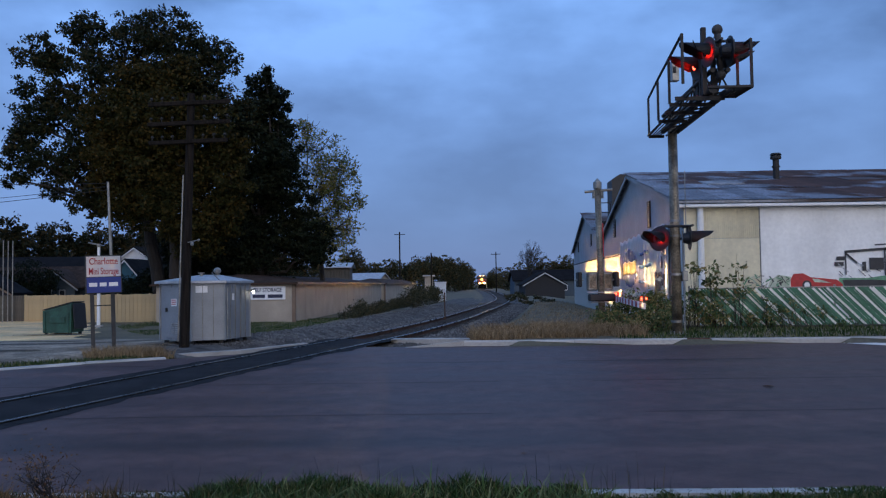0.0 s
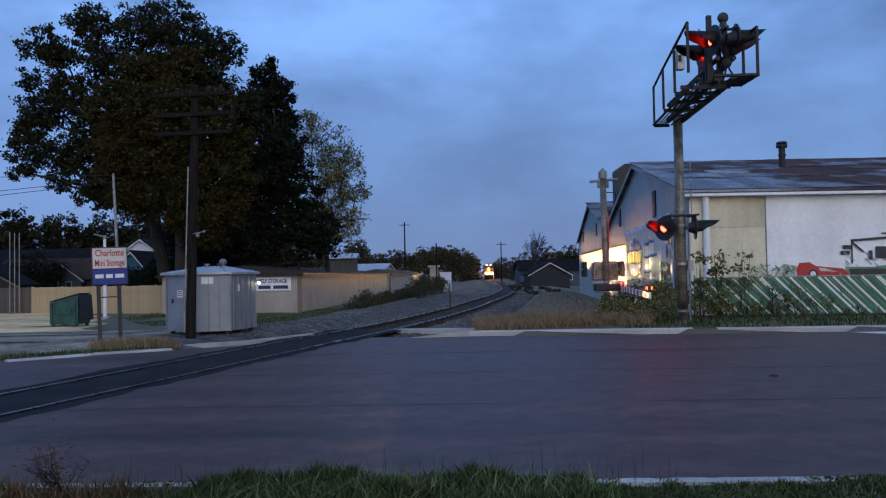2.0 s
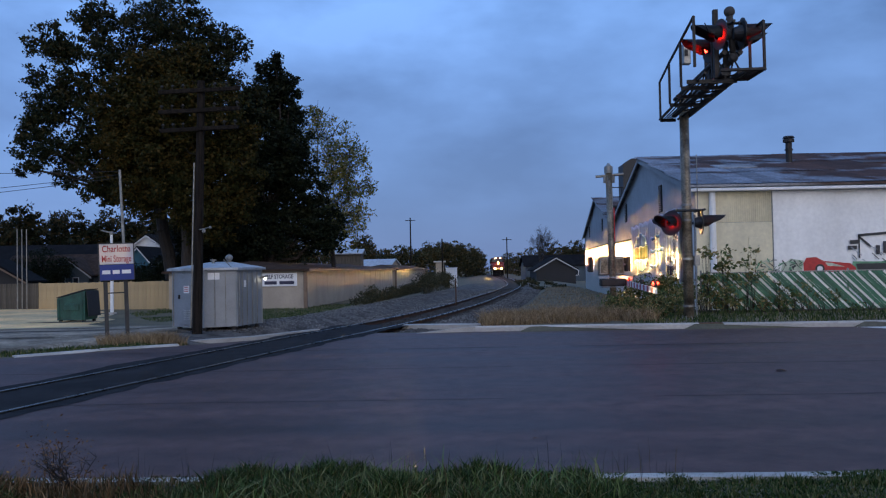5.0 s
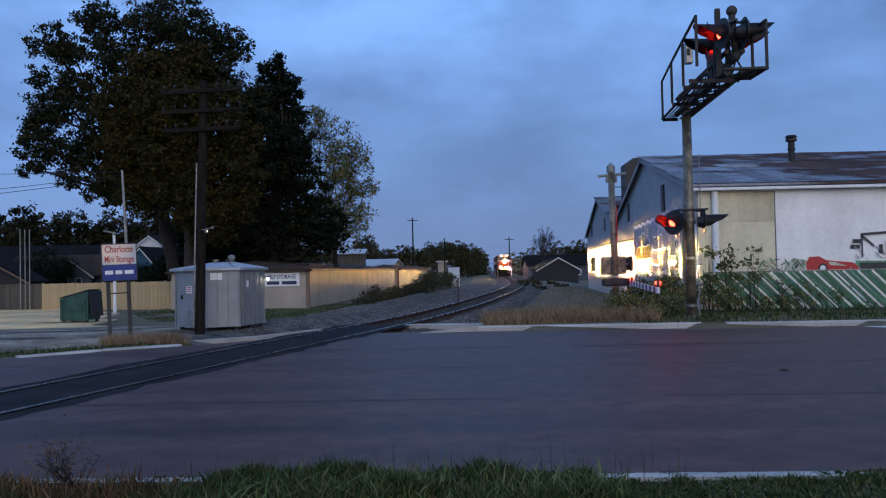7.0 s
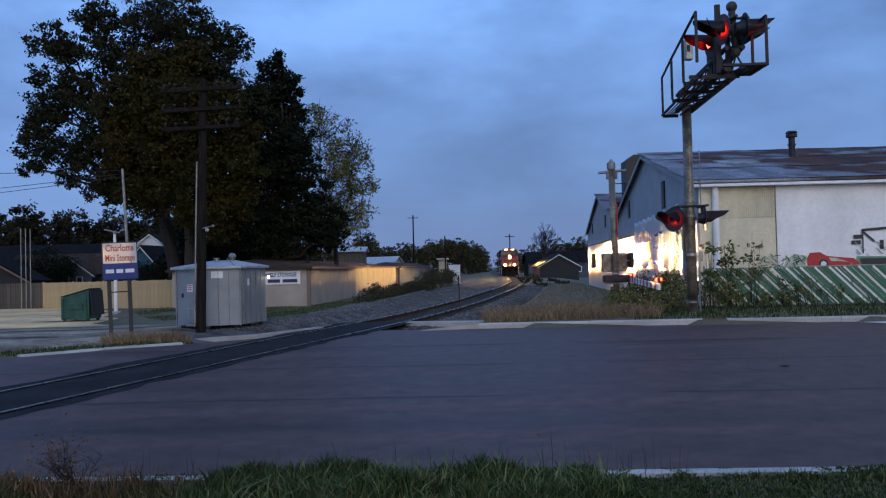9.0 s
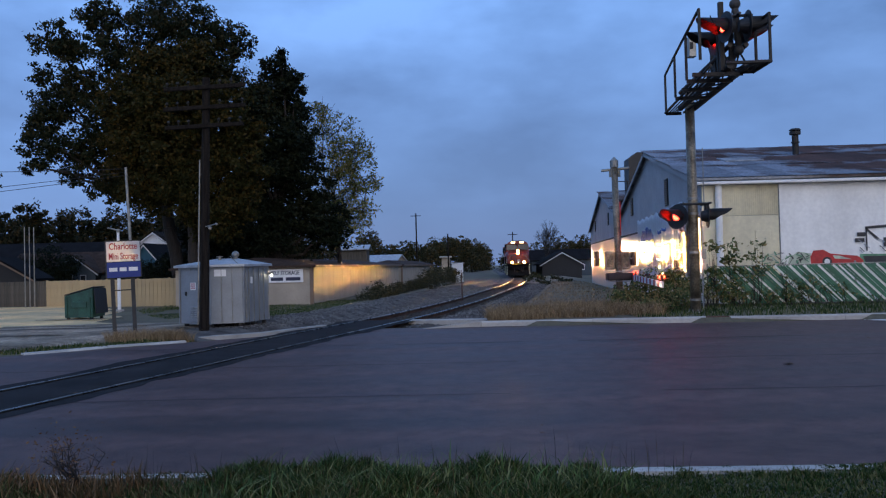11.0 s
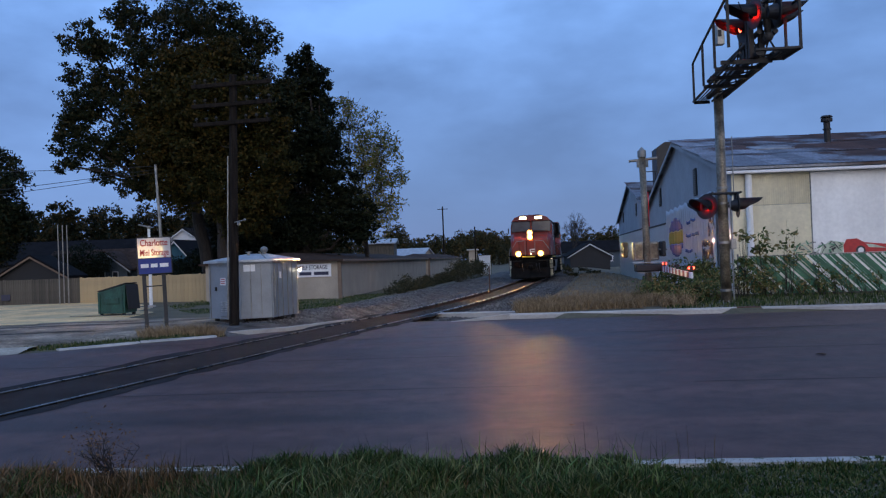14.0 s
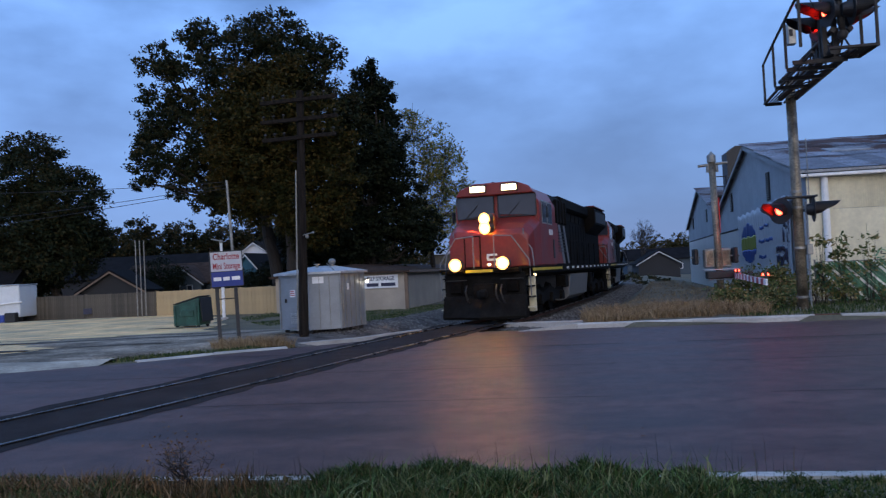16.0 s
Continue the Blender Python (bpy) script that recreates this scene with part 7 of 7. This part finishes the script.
weed_bank("weed_bank", [(x, 25.5 + rb.uniform(-0.5, 0.5), 0.35 + rb.uniform(-0.1, 0.2), rb.uniform(0.3, 0.5)) for x in np.arange(5.3, 7.3, 0.22)], 5200, 0.05, SHRUBLEAF, "green weeds around the signal masts", 52)
weed_bank("weed_bank", [(6.4 + 0.25 * k, 27.6 + rb.uniform(-0.3, 0.3), 0.8 + rb.uniform(-0.2, 0.3), 0.45) for k in range(7)], 2600, 0.06, SHRUBLEAF, "tangled weeds below the banner", 53)
weed_bank("vine", [(8.2 + 0.28 * k, 26.72, 0.75 + rb.uniform(-0.4, 0.5), 0.30) for k in range(16)] + [(8.0 + 0.5 * k, 26.7, 0.35 + rb.uniform(-0.1, 0.25), 0.22) for k in range(20)], 2300, 0.055, SHRUBLEAF, "yellowing vine over the slatted fence", 54)
weed_bank("sapling", [(8.75, 26.75, 2.0, 0.22), (8.7, 26.75, 2.35, 0.16), (9.25, 26.8, 1.7, 0.28), (9.35, 26.8, 2.0, 0.2), (10.05, 26.8, 1.75, 0.16), (10.25, 26.8, 2.1, 0.13), (8.6, 26.7, 1.2, 0.35), (9.7, 26.8, 1.4, 0.25)], 420, 0.08, SHRUBLEAF,
          "leafy saplings rising behind the fence end", 55)
weed_bank("weed_bank", [(10.0 + rb.uniform(-2.5, 1.2) + 0.06 * (yy - 70), yy, -0.5 + rb.uniform(-0.2, 0.3), rb.uniform(0.5, 0.8)) for yy in np.arange(64, 118, 1.6)], 9000, 0.12, WEEDS, "dark scrub beyond the far shed", 56)


def twig_bush():
    root = thing("twig_bush", pose(-2.75, 6.05, 0.1), "small bare reddish twiggy bush by the near kerb", "bush")
    rng = random.Random(61)
    b, pts = B(), []
    for k in range(16):
        an, le = rng.uniform(0, 6.28), rng.uniform(0.22, 0.38)
        tip = Vector((math.cos(an) * 0.24 * rng.random() ** 0.5, math.sin(an) * 0.15, le))
        ps = limb(b, (0, 0, 0), tip, 0.006, 0.002, rng, 0.4, 4, 4)
        for q in ps[1:]:
            for j in range(3):
                e = q + Vector((rng.gauss(0, 0.05), rng.gauss(0, 0.05), rng.uniform(0.0, 0.07)))
                rod(b, q, e, 0.0025, 0.0012, 3)
                pts.append((*e, 0.012))
    tagged(part("brushwood", b, BARK, root), kind="stuff")
    leaves("leaves", pts, 420, 0.012, DEADLEAF, 62, root, 0.1).data.transform(Matrix.Identity(4))


twig_bush()

# ---------------- train ----------------
def headlamp(root, x, y, z, tilt=0.0, gap=(-0.0004, 0.0045), sides=(-0.04, 0.06), turn=0.0):
    """A round lamp facing local -y: a glowing lens deep in a tube, and before it a bulb behind a flat slot that shapes the beam."""
    lamp = new("headlamp")
    lamp.parent, lamp.matrix_basis = root, pose(x, y, z, tilt, 0, turn)
    b = B()
    bmesh.ops.create_cone(b, cap_ends=False, segments=24, radius1=0.2, radius2=0.18, depth=0.3, matrix=pose(0, 0.155, 0, 90, 0, 0))
    wide, tall = sides[1] - sides[0] + 0.03, gap[1] - gap[0] + 0.02
    for zz in (gap[0] - 0.004, gap[1] + 0.004):
        box(b, ((sides[0] + sides[1]) / 2, 0.155, zz), (wide, 0.27, 0.008))
    for xx in sides:
        box(b, (xx, 0.155, (gap[0] + gap[1]) / 2), (0.004, 0.27, tall))
    bmesh.ops.create_circle(b, cap_ends=True, segments=24, radius=0.18, matrix=pose(0, 0.362, 0, 90, 0, 0))
    part("housing", b, BLACK, lamp)
    return lamp


def lamp_lit(lamp, beam, wide=0.08):
    b = B()
    bmesh.ops.create_circle(b, cap_ends=True, segments=24, radius=0.058, matrix=pose(0, 0.35, 0, 90, 0, 0))
    part("lens", b, HEADGLOW, lamp, "glowing yellow headlamp lens")

    def ring(b, r0, y0, r1, y1, n=28):
        vs = [(b.verts.new((math.cos(a) * r0, y0, math.sin(a) * r0)), b.verts.new((math.cos(a) * r1, y1, math.sin(a) * r1))) for a in [2 * math.pi * k / n for k in range(n)]]
        for k in range(n):
            p, q = vs[k], vs[(k + 1) % n]
            b.faces.new((p[0], q[0], q[1], p[1]))
    # cup and outer ring glow to imitate glare and halo round the lens
    b = B()
    ring(b, 0.15, -0.002, 0.088, 0.012)
    bmesh.ops.create_cone(b, cap_ends=False, segments=24, radius1=0.088, radius2=0.088, depth=0.33, matrix=pose(0, 0.178, 0, 90, 0, 0))
    part("reflector", b, HEADCUP, lamp, "reflector cup with the lamp's glare put in as emission")
    b = B()
    ring(b, 0.205, -0.012, 0.15, -0.002)
    part("rim", b, HEADHALO, lamp, "amber glowing ring imitating the lamp's halo")
    b = B()
    box(b, (0, 0.285, 0), (wide, 0.004, 0.006))
    part("bulb", b, beam, lamp, "dazzling bulb")


def locomotive(lit):
    root = thing("locomotive", pose(0, 0, 0), "red and black diesel freight locomotive with lit headlamps" if lit else "red and black diesel freight locomotive coupled behind another",
                 "locomotive", "train")

    def bx(name, c, s, m, parent=root, bevel=0.03, label=""):
        b = B()
        box(b, c, s, bevel=bevel)
        return part(name, b, m, parent, label)
    # frame and walkway
    frame_ = bx("frame", (0, 11.2, 1.55), (2.5, 21.6, 0.36), UNDER)
    bx("walkway", (0, 11.2, 1.71), (3.08, 21.9, 0.07), LOCOBLACK, bevel=0.01)
    for s in (-1, 1):
        bx("sill", (s * 1.53, 11.4, 1.6), (0.05, 20.9, 0.2), LOCOBLACK, bevel=0.01)
        for k in range(15):
            yy = 1.2 + k * 1.35 if k < 4 else 2.0 + k * 1.3
            bx("sill_stripe", (s * 1.558, yy, 1.64), (0.012, 1.33 if k < 4 else 0.5, 0.09), YELLOW if k < 4 else WHITEPAINT, bevel=0, label="reflective sill stripe")
    # pilot, plough and coupler
    b = B()
    rows = []
    for i in range(13):
        u = -1.38 + 2.76 * i / 12
        fwd = -0.55 * (1 - abs(u) / 1.38) ** 1.2
        rows.append([b.verts.new((u, fwd * k + y, z)) for y, z, k in ((0.02, 0.12, 1.0), (-0.04, 0.2, 1.0), (0.06, 0.5, 0.55), (0.2, 0.86, 0.12), (0.34, 0.86, 0.0), (0.34, 0.12, 0.0))])
    for p, q in zip(rows[:-1], rows[1:]):
        for k in range(6):
            b.faces.new((p[k], p[(k + 1) % 6], q[(k + 1) % 6], q[k]))
    b.faces.new(rows[0])
    b.faces.new(rows[-1])
    bmesh.ops.recalc_face_normals(b, faces=b.faces[:])
    part("plough", b, UNDER, root, "grimy black snow plough")
    bx("pilot_plate", (0, 0.3, 1.2), (2.7, 0.12, 0.75), UNDER, bevel=0.02)
    for x in (-0.95, 0.95):
        bx("pilot_box", (x, 0.2, 1.15), (0.42, 0.14, 0.4), LOCOBLACK)
        bx("cut_lever", (x, 0.1, 1.38), (0.75, 0.03, 0.03), DARKSTEEL, bevel=0)
    bx("draft_gear", (0, 0.18, 1.0), (0.7, 0.2, 0.5), UNDER)
    bx("anticlimber", (0, 0.2, 1.64), (2.5, 0.3, 0.16), LOCOBLACK)
    bx("pilot_stripe", (-0.1, 0.04, 1.66), (0.9, 0.02, 0.09), YELLOW, bevel=0, label="yellow edge strip")
    b = B()
    box(b, (0, -0.05, 0.92), (0.26, 0.5, 0.24), bevel=0.05)
    box(b, (0.08, -0.3, 0.92), (0.3, 0.22, 0.3), bevel=0.07)
    part("coupler", b, UNDER, root)
    for x in (-0.55, 0.45, 0.62):
        b = B()
        pts = [(x, 0.05, 1.2), (x, -0.12, 1.0), (x + 0.05, -0.1, 0.75), (x + 0.1, 0.02, 0.6)]
        for p, q in zip(pts[:-1], pts[1:]):
            rod(b, p, q, 0.025, n=6)
        part("air_hose", b, BLACK, root)
    # corner steps
    for s in (-1, 1):
        for k in range(4):
            bx("step", (s * (1.36 + 0.02 * (3 - k)), 0.62 + 0.03 * k, 0.42 + 0.34 * k), (0.3, 0.42, 0.05), CREAM if k < 1 else UNDER, bevel=0.01)
        bx("step_side", (s * 1.42, 0.92, 0.85), (0.24, 0.05, 1.15), CREAM, bevel=0.01, label="pale cream step panel")
    # short hood
    b = B()
    sec = [(0.95, 1.34, 1.75, 2.85), (1.02, 1.38, 1.75, 3.0), (1.45, 1.46, 1.75, 3.22), (2.35, 1.5, 1.75, 3.5)]
    rows = []
    for y, hw, z0, z1 in sec:
        rows.append([b.verts.new(p) for p in ((-hw, y, z0), (hw, y, z0), (hw, y, z1 - 0.25), (hw - 0.22, y, z1), (-hw + 0.22, y, z1), (-hw, y, z1 - 0.25))])
    b.faces.new(rows[0])
    b.faces.new(rows[-1])
    for p, q in zip(rows[:-1], rows[1:]):
        for k in range(6):
            b.faces.new((p[k], p[(k + 1) % 6], q[(k + 1) % 6], q[k]))
    bmesh.ops.recalc_face_normals(b, faces=b.faces[:])
    bmesh.ops.bevel(b, geom=[e for e in b.edges], offset=0.03, segments=1, affect="EDGES")
    nose = part("short_hood", b, LOCORED, root, "red nose")
    bx("nose_door", (-0.55, 0.935, 2.3), (0.5, 0.03, 1.0), LOCORED, nose, 0.02)
    bx("door_frame", (-0.55, 0.945, 2.3), (0.58, 0.02, 1.08), LOCOBLACK, nose, 0.01)
    bx("nose_emblem", (0.12, 0.935, 2.18), (0.34, 0.02, 0.07), WHITEPAINT, nose, 0, "plain white emblem stroke")
    bx("nose_emblem", (0.12, 0.935, 2.02), (0.34, 0.02, 0.07), WHITEPAINT, nose, 0, "plain white emblem stroke")
    bx("nose_emblem", (-0.03, 0.935, 2.1), (0.07, 0.02, 0.2), WHITEPAINT, nose, 0, "plain white emblem stroke")
    bx("lamp_box", (0, 1.26, 3.2), (0.44, 0.5, 0.74), LOCORED, root, 0.05)
    # cab
    outl = [(-1.5, 1.75), (1.5, 1.75), (1.5, 3.95), (1.22, 4.45), (0.75, 4.66), (-0.75, 4.66), (-1.22, 4.45), (-1.5, 3.95)]
    b = B()
    prism(b, outl, 2.3, 5.3, "y")
    bmesh.ops.bevel(b, geom=b.edges[:], offset=0.04, segments=1, affect="EDGES")
    cab = part("cab", b, LOCORED, root, "red cab")
    b = B()
    prism(b, [(-1.4, 4.26), (1.4, 4.26), (1.2, 4.52), (0.75, 4.69), (-0.75, 4.69), (-1.2, 4.52)], 2.02, 2.34, "y")
    bmesh.ops.bevel(b, geom=b.edges[:], offset=0.03, segments=1, affect="EDGES")
    part("cab_brow", b, LOCORED, root, "red roof brow")
    for x0, x1 in ((-1.4, -0.09), (0.09, 1.4)):
        b = B()
        quad_panel(b, [(x0, 2.26, 3.5 + (0.0 if x0 < 0 else 0.1)), (x1, 2.26, 3.6 if x0 < 0 else 3.5), (x1, 2.26, 4.24), (x0, 2.26, 4.24)], 0.03)
        w = part("windscreen", b, GLASS, cab, "dark windscreen")
        b = B()
        for p, q in (((x0, 3.5), (x1, 3.5)), ((x0, 4.25), (x1, 4.25)), ((x0, 3.5), (x0, 4.25)), ((x1, 3.5), (x1, 4.25))):
            rod(b, (p[0], 2.25, p[1]), (q[0], 2.25, q[1]), 0.028, n=6)
        part("gasket", b, BLACK, w)
        b = B()
        rod(b, (x0 + 0.3, 2.2, 3.5), (x0 + 0.75, 2.2, 3.95), 0.012, n=5)
        part("wiper", b, BLACK, w)
    for x in (-0.56, 0.56):
        bx("board_frame", (x, 2.0, 4.50), (0.60, 0.1, 0.28), BLACK, cab, 0.02)
        bx("number_board", (x, 1.945, 4.49), (0.52, 0.02, 0.20), BOARDLIT if lit else SIGNWHITE, cab, 0.005, "lit blank number board" if lit else "blank number board")
    for s in (-1, 1):
        for y0, y1 in ((2.75, 3.5), (3.7, 4.5)):
            bx("cab_window", (s * 1.505, (y0 + y1) / 2, 3.62), (0.03, y1 - y0, 0.72), GLASS, cab, 0.01, "dark side window")
            bx("window_frame", (s * 1.5, (y0 + y1) / 2, 3.62), (0.03, y1 - y0 + 0.1, 0.82), GALV, cab, 0.01)
        bx("cab_vent", (s * 1.51, 4.7, 2.35), (0.03, 0.25, 0.7), BLACK, cab, 0.01)
        bx("mirror", (s * 1.7, 2.7, 3.6), (0.06, 0.22, 0.4), BLACK, cab, 0.02)
        bx("side_bar", (s * 1.512, 4.2, 2.95), (0.012, 0.7, 0.2), WHITEPAINT, cab, 0, "plain pale lettering bar")
    for x, y, ss in ((0.35, 3.0, (0.5, 0.3, 0.12)), (-0.5, 3.6, (0.3, 0.3, 0.14)), (0.2, 4.2, (0.9, 0.9, 0.16)), (-0.1, 2.5, (0.12, 0.3, 0.1))):
        bx("roof_fitting", (x, y, 4.7), ss, LOCOBLACK, cab, 0.02)
    # cabinets behind the cab with tall intakes and grey stripes
    b = B()
    prism(b, [(-1.46, 1.75), (1.46, 1.75), (1.46, 4.1), (1.1, 4.5), (-1.1, 4.5), (-1.46, 4.1)], 5.32, 8.2, "y")
    aux = part("auxiliary_cabin", b, LOCOBLACK, root)
    for s in (-1, 1):
        b = B()
        prism(b, [(5.33, 1.8), (6.75, 1.8), (5.75, 3.35), (5.33, 3.35)], s * 1.462, s * 1.47, "x")
        part("side_panel", b, LOCORED, aux, "red slanting side panel")
    for s in (-1, 1):
        for k in range(4):
            bx("intake", (s * 1.47, 5.65 + 0.66 * k, 3.8), (0.12, 0.36, 0.9), LOCOBLACK, aux, 0.03)
        for k in range(7):
            bx("louvre", (s * 1.47, 6.6, 3.0 - 0.12 * k), (0.05, 1.5, 0.03), BLACK, aux, 0)
        for y0, w, m in ((5.9, 0.5, LOCOGREY), (6.5, 0.4, LOCOBLACK), (7.0, 0.4, LOCOGREY)):
            b = B()
            prism(b, [(y0 + 0.9, 1.8), (y0 + 0.9 + w, 1.8), (y0 + w, 3.3), (y0, 3.3)], s * 1.464, s * 1.472, "x")
            part("side_stripe", b, m, aux, "slanting pale grey stripe")
    # long hood
    b = B()
    prism(b, [(-0.98, 1.75), (0.98, 1.75), (0.98, 4.1), (0.72, 4.45), (-0.72, 4.45), (-0.98, 4.1)], 8.22, 21.4, "y")
    bmesh.ops.bevel(b, geom=b.edges[:], offset=0.03, segments=1, affect="EDGES")
    hood = part("long_hood", b, LOCOBLACK, root)
    for s in (-1, 1):
        for k in range(11):
            bx("hood_door", (s * 0.985, 8.8 + 0.8 * k, 2.75), (0.03, 0.72, 1.6), LOCOBLACK, hood, 0.015)
    bx("brake_housing", (0, 12.3, 4.35), (2.4, 8.0, 0.52), LOCOBLACK, hood, 0.1)
    bx("exhaust", (0, 13.2, 4.62), (0.9, 1.0, 0.2), UNDER, hood, 0.05)
    b = B()
    prism(b, [(-1.0, 3.3), (1.0, 3.3), (1.5, 3.75), (1.5, 4.5), (1.3, 4.68), (-1.3, 4.68), (-1.5, 4.5), (-1.5, 3.75)], 16.4, 20.8, "y")
    part("radiator_wing", b, LOCOBLACK, hood, "black flared radiator housing")
    for s in (-1, 1):
        bx("radiator_screen", (s * 1.51, 18.6, 4.12), (0.03, 4.0, 0.55), BLACK, hood, 0.01)
    # grilles, dynamic brake intake and roof gear along the long hood
    for s in (-1, 1):
        for k in range(6):
            bx("hood_grille", (s * 0.99, 9.0 + 1.15 * k, 3.85), (0.03, 0.9, 0.34), UNDER, hood, 0.01)
        bx("brake_grille", (s * 1.21, 11.0, 4.35), (0.03, 5.0, 0.36), UNDER, hood, 0.01)
        bx("wing_edge", (s * 1.32, 18.6, 4.66), (0.34, 4.4, 0.06), LOCORED, hood, 0.01, "red edge of the radiator housing")
    for yy in (14.6, 15.5, 17.4, 18.9, 20.2):
        bx("roof_fan", (0, yy, 4.66 if yy < 16.4 else 4.74), (1.1, 0.8, 0.12), UNDER, hood, 0.04)
    bx("rear_end", (0, 21.45, 2.9), (1.9, 0.12, 2.2), LOCORED, hood, 0.03, "red rear end")
    # tank, trucks, wheels
    b = B()
    prism(b, [(-1.3, 0.45), (-1.0, 0.28), (1.0, 0.28), (1.3, 0.45), (1.42, 1.36), (-1.42, 1.36)], 8.6, 13.6, "y")
    part("fuel_tank", b, LOCOGREY, root, "grimy grey fuel tank")
    for c in (4.9, 17.3):
        tr = bx("truck", (0, c, 0.75), (1.9, 4.6, 0.3), UNDER, root, 0.03)
        for s in (-1, 1):
            b = B()
            prism(b, [(c - 2.75, 0.55), (c - 2.6, 0.95), (c - 1.3, 0.8), (c, 1.0), (c + 1.3, 0.8), (c + 2.6, 0.95), (c + 2.75, 0.55), (c + 1.6, 0.42), (c, 0.5), (c - 1.6, 0.42)], s * 1.08, s * 1.26, "x")
            part("side_frame", b, UNDER, tr)
            for k in (-2.05, 0, 2.05):
                b = B()
                bmesh.ops.create_cone(b, cap_ends=True, segments=24, radius1=0.535, radius2=0.535, depth=0.14, matrix=pose(s * 0.77, c + k, 0.535, 0, 90, 0))
                bmesh.ops.create_cone(b, cap_ends=True, segments=24, radius1=0.57, radius2=0.57, depth=0.03, matrix=pose(s * 0.7, c + k, 0.545, 0, 90, 0))
                part("wheel", b, UNDER, tr, "worn steel wheel")
                bx("axle_box", (s * 1.3, c + k, 0.58), (0.16, 0.42, 0.36), UNDER, tr, 0.03)
    for yy in (7.5, 14.4):
        bx("equipment_box", (1.25, yy, 1.1), (0.4, 0.7, 0.5), UNDER, root, 0.03)
        bx("equipment_box", (-1.25, yy, 1.1), (0.4, 0.7, 0.5), UNDER, root, 0.03)
    # handrails
    def rail(name, pts, r=0.02, m=LOCOGREY):
        b = B()
        for p, q in zip(pts[:-1], pts[1:]):
            rod(b, p, q, r, n=6)
        return part(name, b, m, root, "pale painted handrail")
    for s in (-1, 1):
        rail("handrail", [(s * 1.5, 0.4, 0.75), (s * 1.5, 0.35, 1.5), (s * 1.5, 0.32, 1.95), (s * 0.95, 0.32, 2.75), (s * 0.35, 0.32, 2.8)])
        rail("handrail", [(s * 1.52, 0.95, 0.75), (s * 1.52, 0.9, 1.9), (s * 1.46, 1.0, 2.3), (s * 1.2, 1.0, 2.7), (s * 1.2, 0.95, 3.0)])
        rail("handrail", [(s * 0.35, 0.32, 1.75), (s * 0.35, 0.32, 2.8)])
        rail("handrail", [(s * 1.5, 8.4, 2.75), (s * 1.5, 20.9, 2.75)], 0.018, LOCOBLACK)
        for k in range(8):
            rail("stanchion", [(s * 1.5, 8.4 + 1.78 * k, 1.75), (s * 1.5, 8.4 + 1.78 * k, 2.75)], 0.016, LOCOBLACK)
        rail("handrail", [(s * 1.5, 21.7, 0.8), (s * 1.5, 21.75, 1.9), (s * 1.3, 21.8, 2.7), (s * 0.5, 21.8, 2.7)])
    # lamps
    for x, y, z in ((0.0, 0.60, 3.06), (0.0, 0.60, 3.36), (-0.78, -0.34, 1.88), (0.78, -0.34, 1.88)):
        # the ditch lamps look level ahead, the nose lamps down at the trackside, on the outside of the curve
        if z < 2:
            la, beam = headlamp(root, x, y, z), HEADLIT
        elif z > 3.2:
            la, beam = headlamp(root, x, y, z, 2.0, (-0.004, 0.004), (-0.022, 0.022), -14.5), HEADHIGH
        else:
            la, beam = headlamp(root, x, y, z, 5.0, (-0.013, 0.013), (-0.05, 0.05), -13), HEADLOW
        if lit:
            lamp_lit(la, beam, 0.024 if beam is HEADHIGH else 0.08)
        if z < 2:
            bx("lamp_bracket", (x, 0.0, 1.70), (0.2, 0.5, 0.06), BLACK, root, 0.01)
    if lit:
        for x, y, z in ((0.02, 0.9, 1.86), (1.46, 1.25, 1.46)):
            b = B()
            ball(b, (x, y - 0.02, z), 0.05, 10)
            part("small_lamp", b, BOARDLIT, root, "small lit step lamp")
    return root


loco = locomotive(True)
trailing = locomotive(False)


# ---------------- what moves ----------------
def motions():
    # the train runs at an even pace; s is where a unit's front stands along the track
    s_end = along_of_y(26.2)

    def rows_for(gap):
        rows = []
        for i in range(33):
            t = i * 0.5
            s = s_end + (16.0 - t) * 16.0 + gap
            p, _ = track_at(s + 2.6)
            q, _ = track_at(s + 17.3)
            h = (q - p).normalized()
            f = p - h * 2.6
            rows.append((t, pose(f.x, f.y, RAIL_TOP, 0, 0, math.degrees(math.atan2(h.y, h.x)) - 90)))
        return rows
    walk(loco, rows_for(0.0))
    walk(trailing, rows_for(22.7))
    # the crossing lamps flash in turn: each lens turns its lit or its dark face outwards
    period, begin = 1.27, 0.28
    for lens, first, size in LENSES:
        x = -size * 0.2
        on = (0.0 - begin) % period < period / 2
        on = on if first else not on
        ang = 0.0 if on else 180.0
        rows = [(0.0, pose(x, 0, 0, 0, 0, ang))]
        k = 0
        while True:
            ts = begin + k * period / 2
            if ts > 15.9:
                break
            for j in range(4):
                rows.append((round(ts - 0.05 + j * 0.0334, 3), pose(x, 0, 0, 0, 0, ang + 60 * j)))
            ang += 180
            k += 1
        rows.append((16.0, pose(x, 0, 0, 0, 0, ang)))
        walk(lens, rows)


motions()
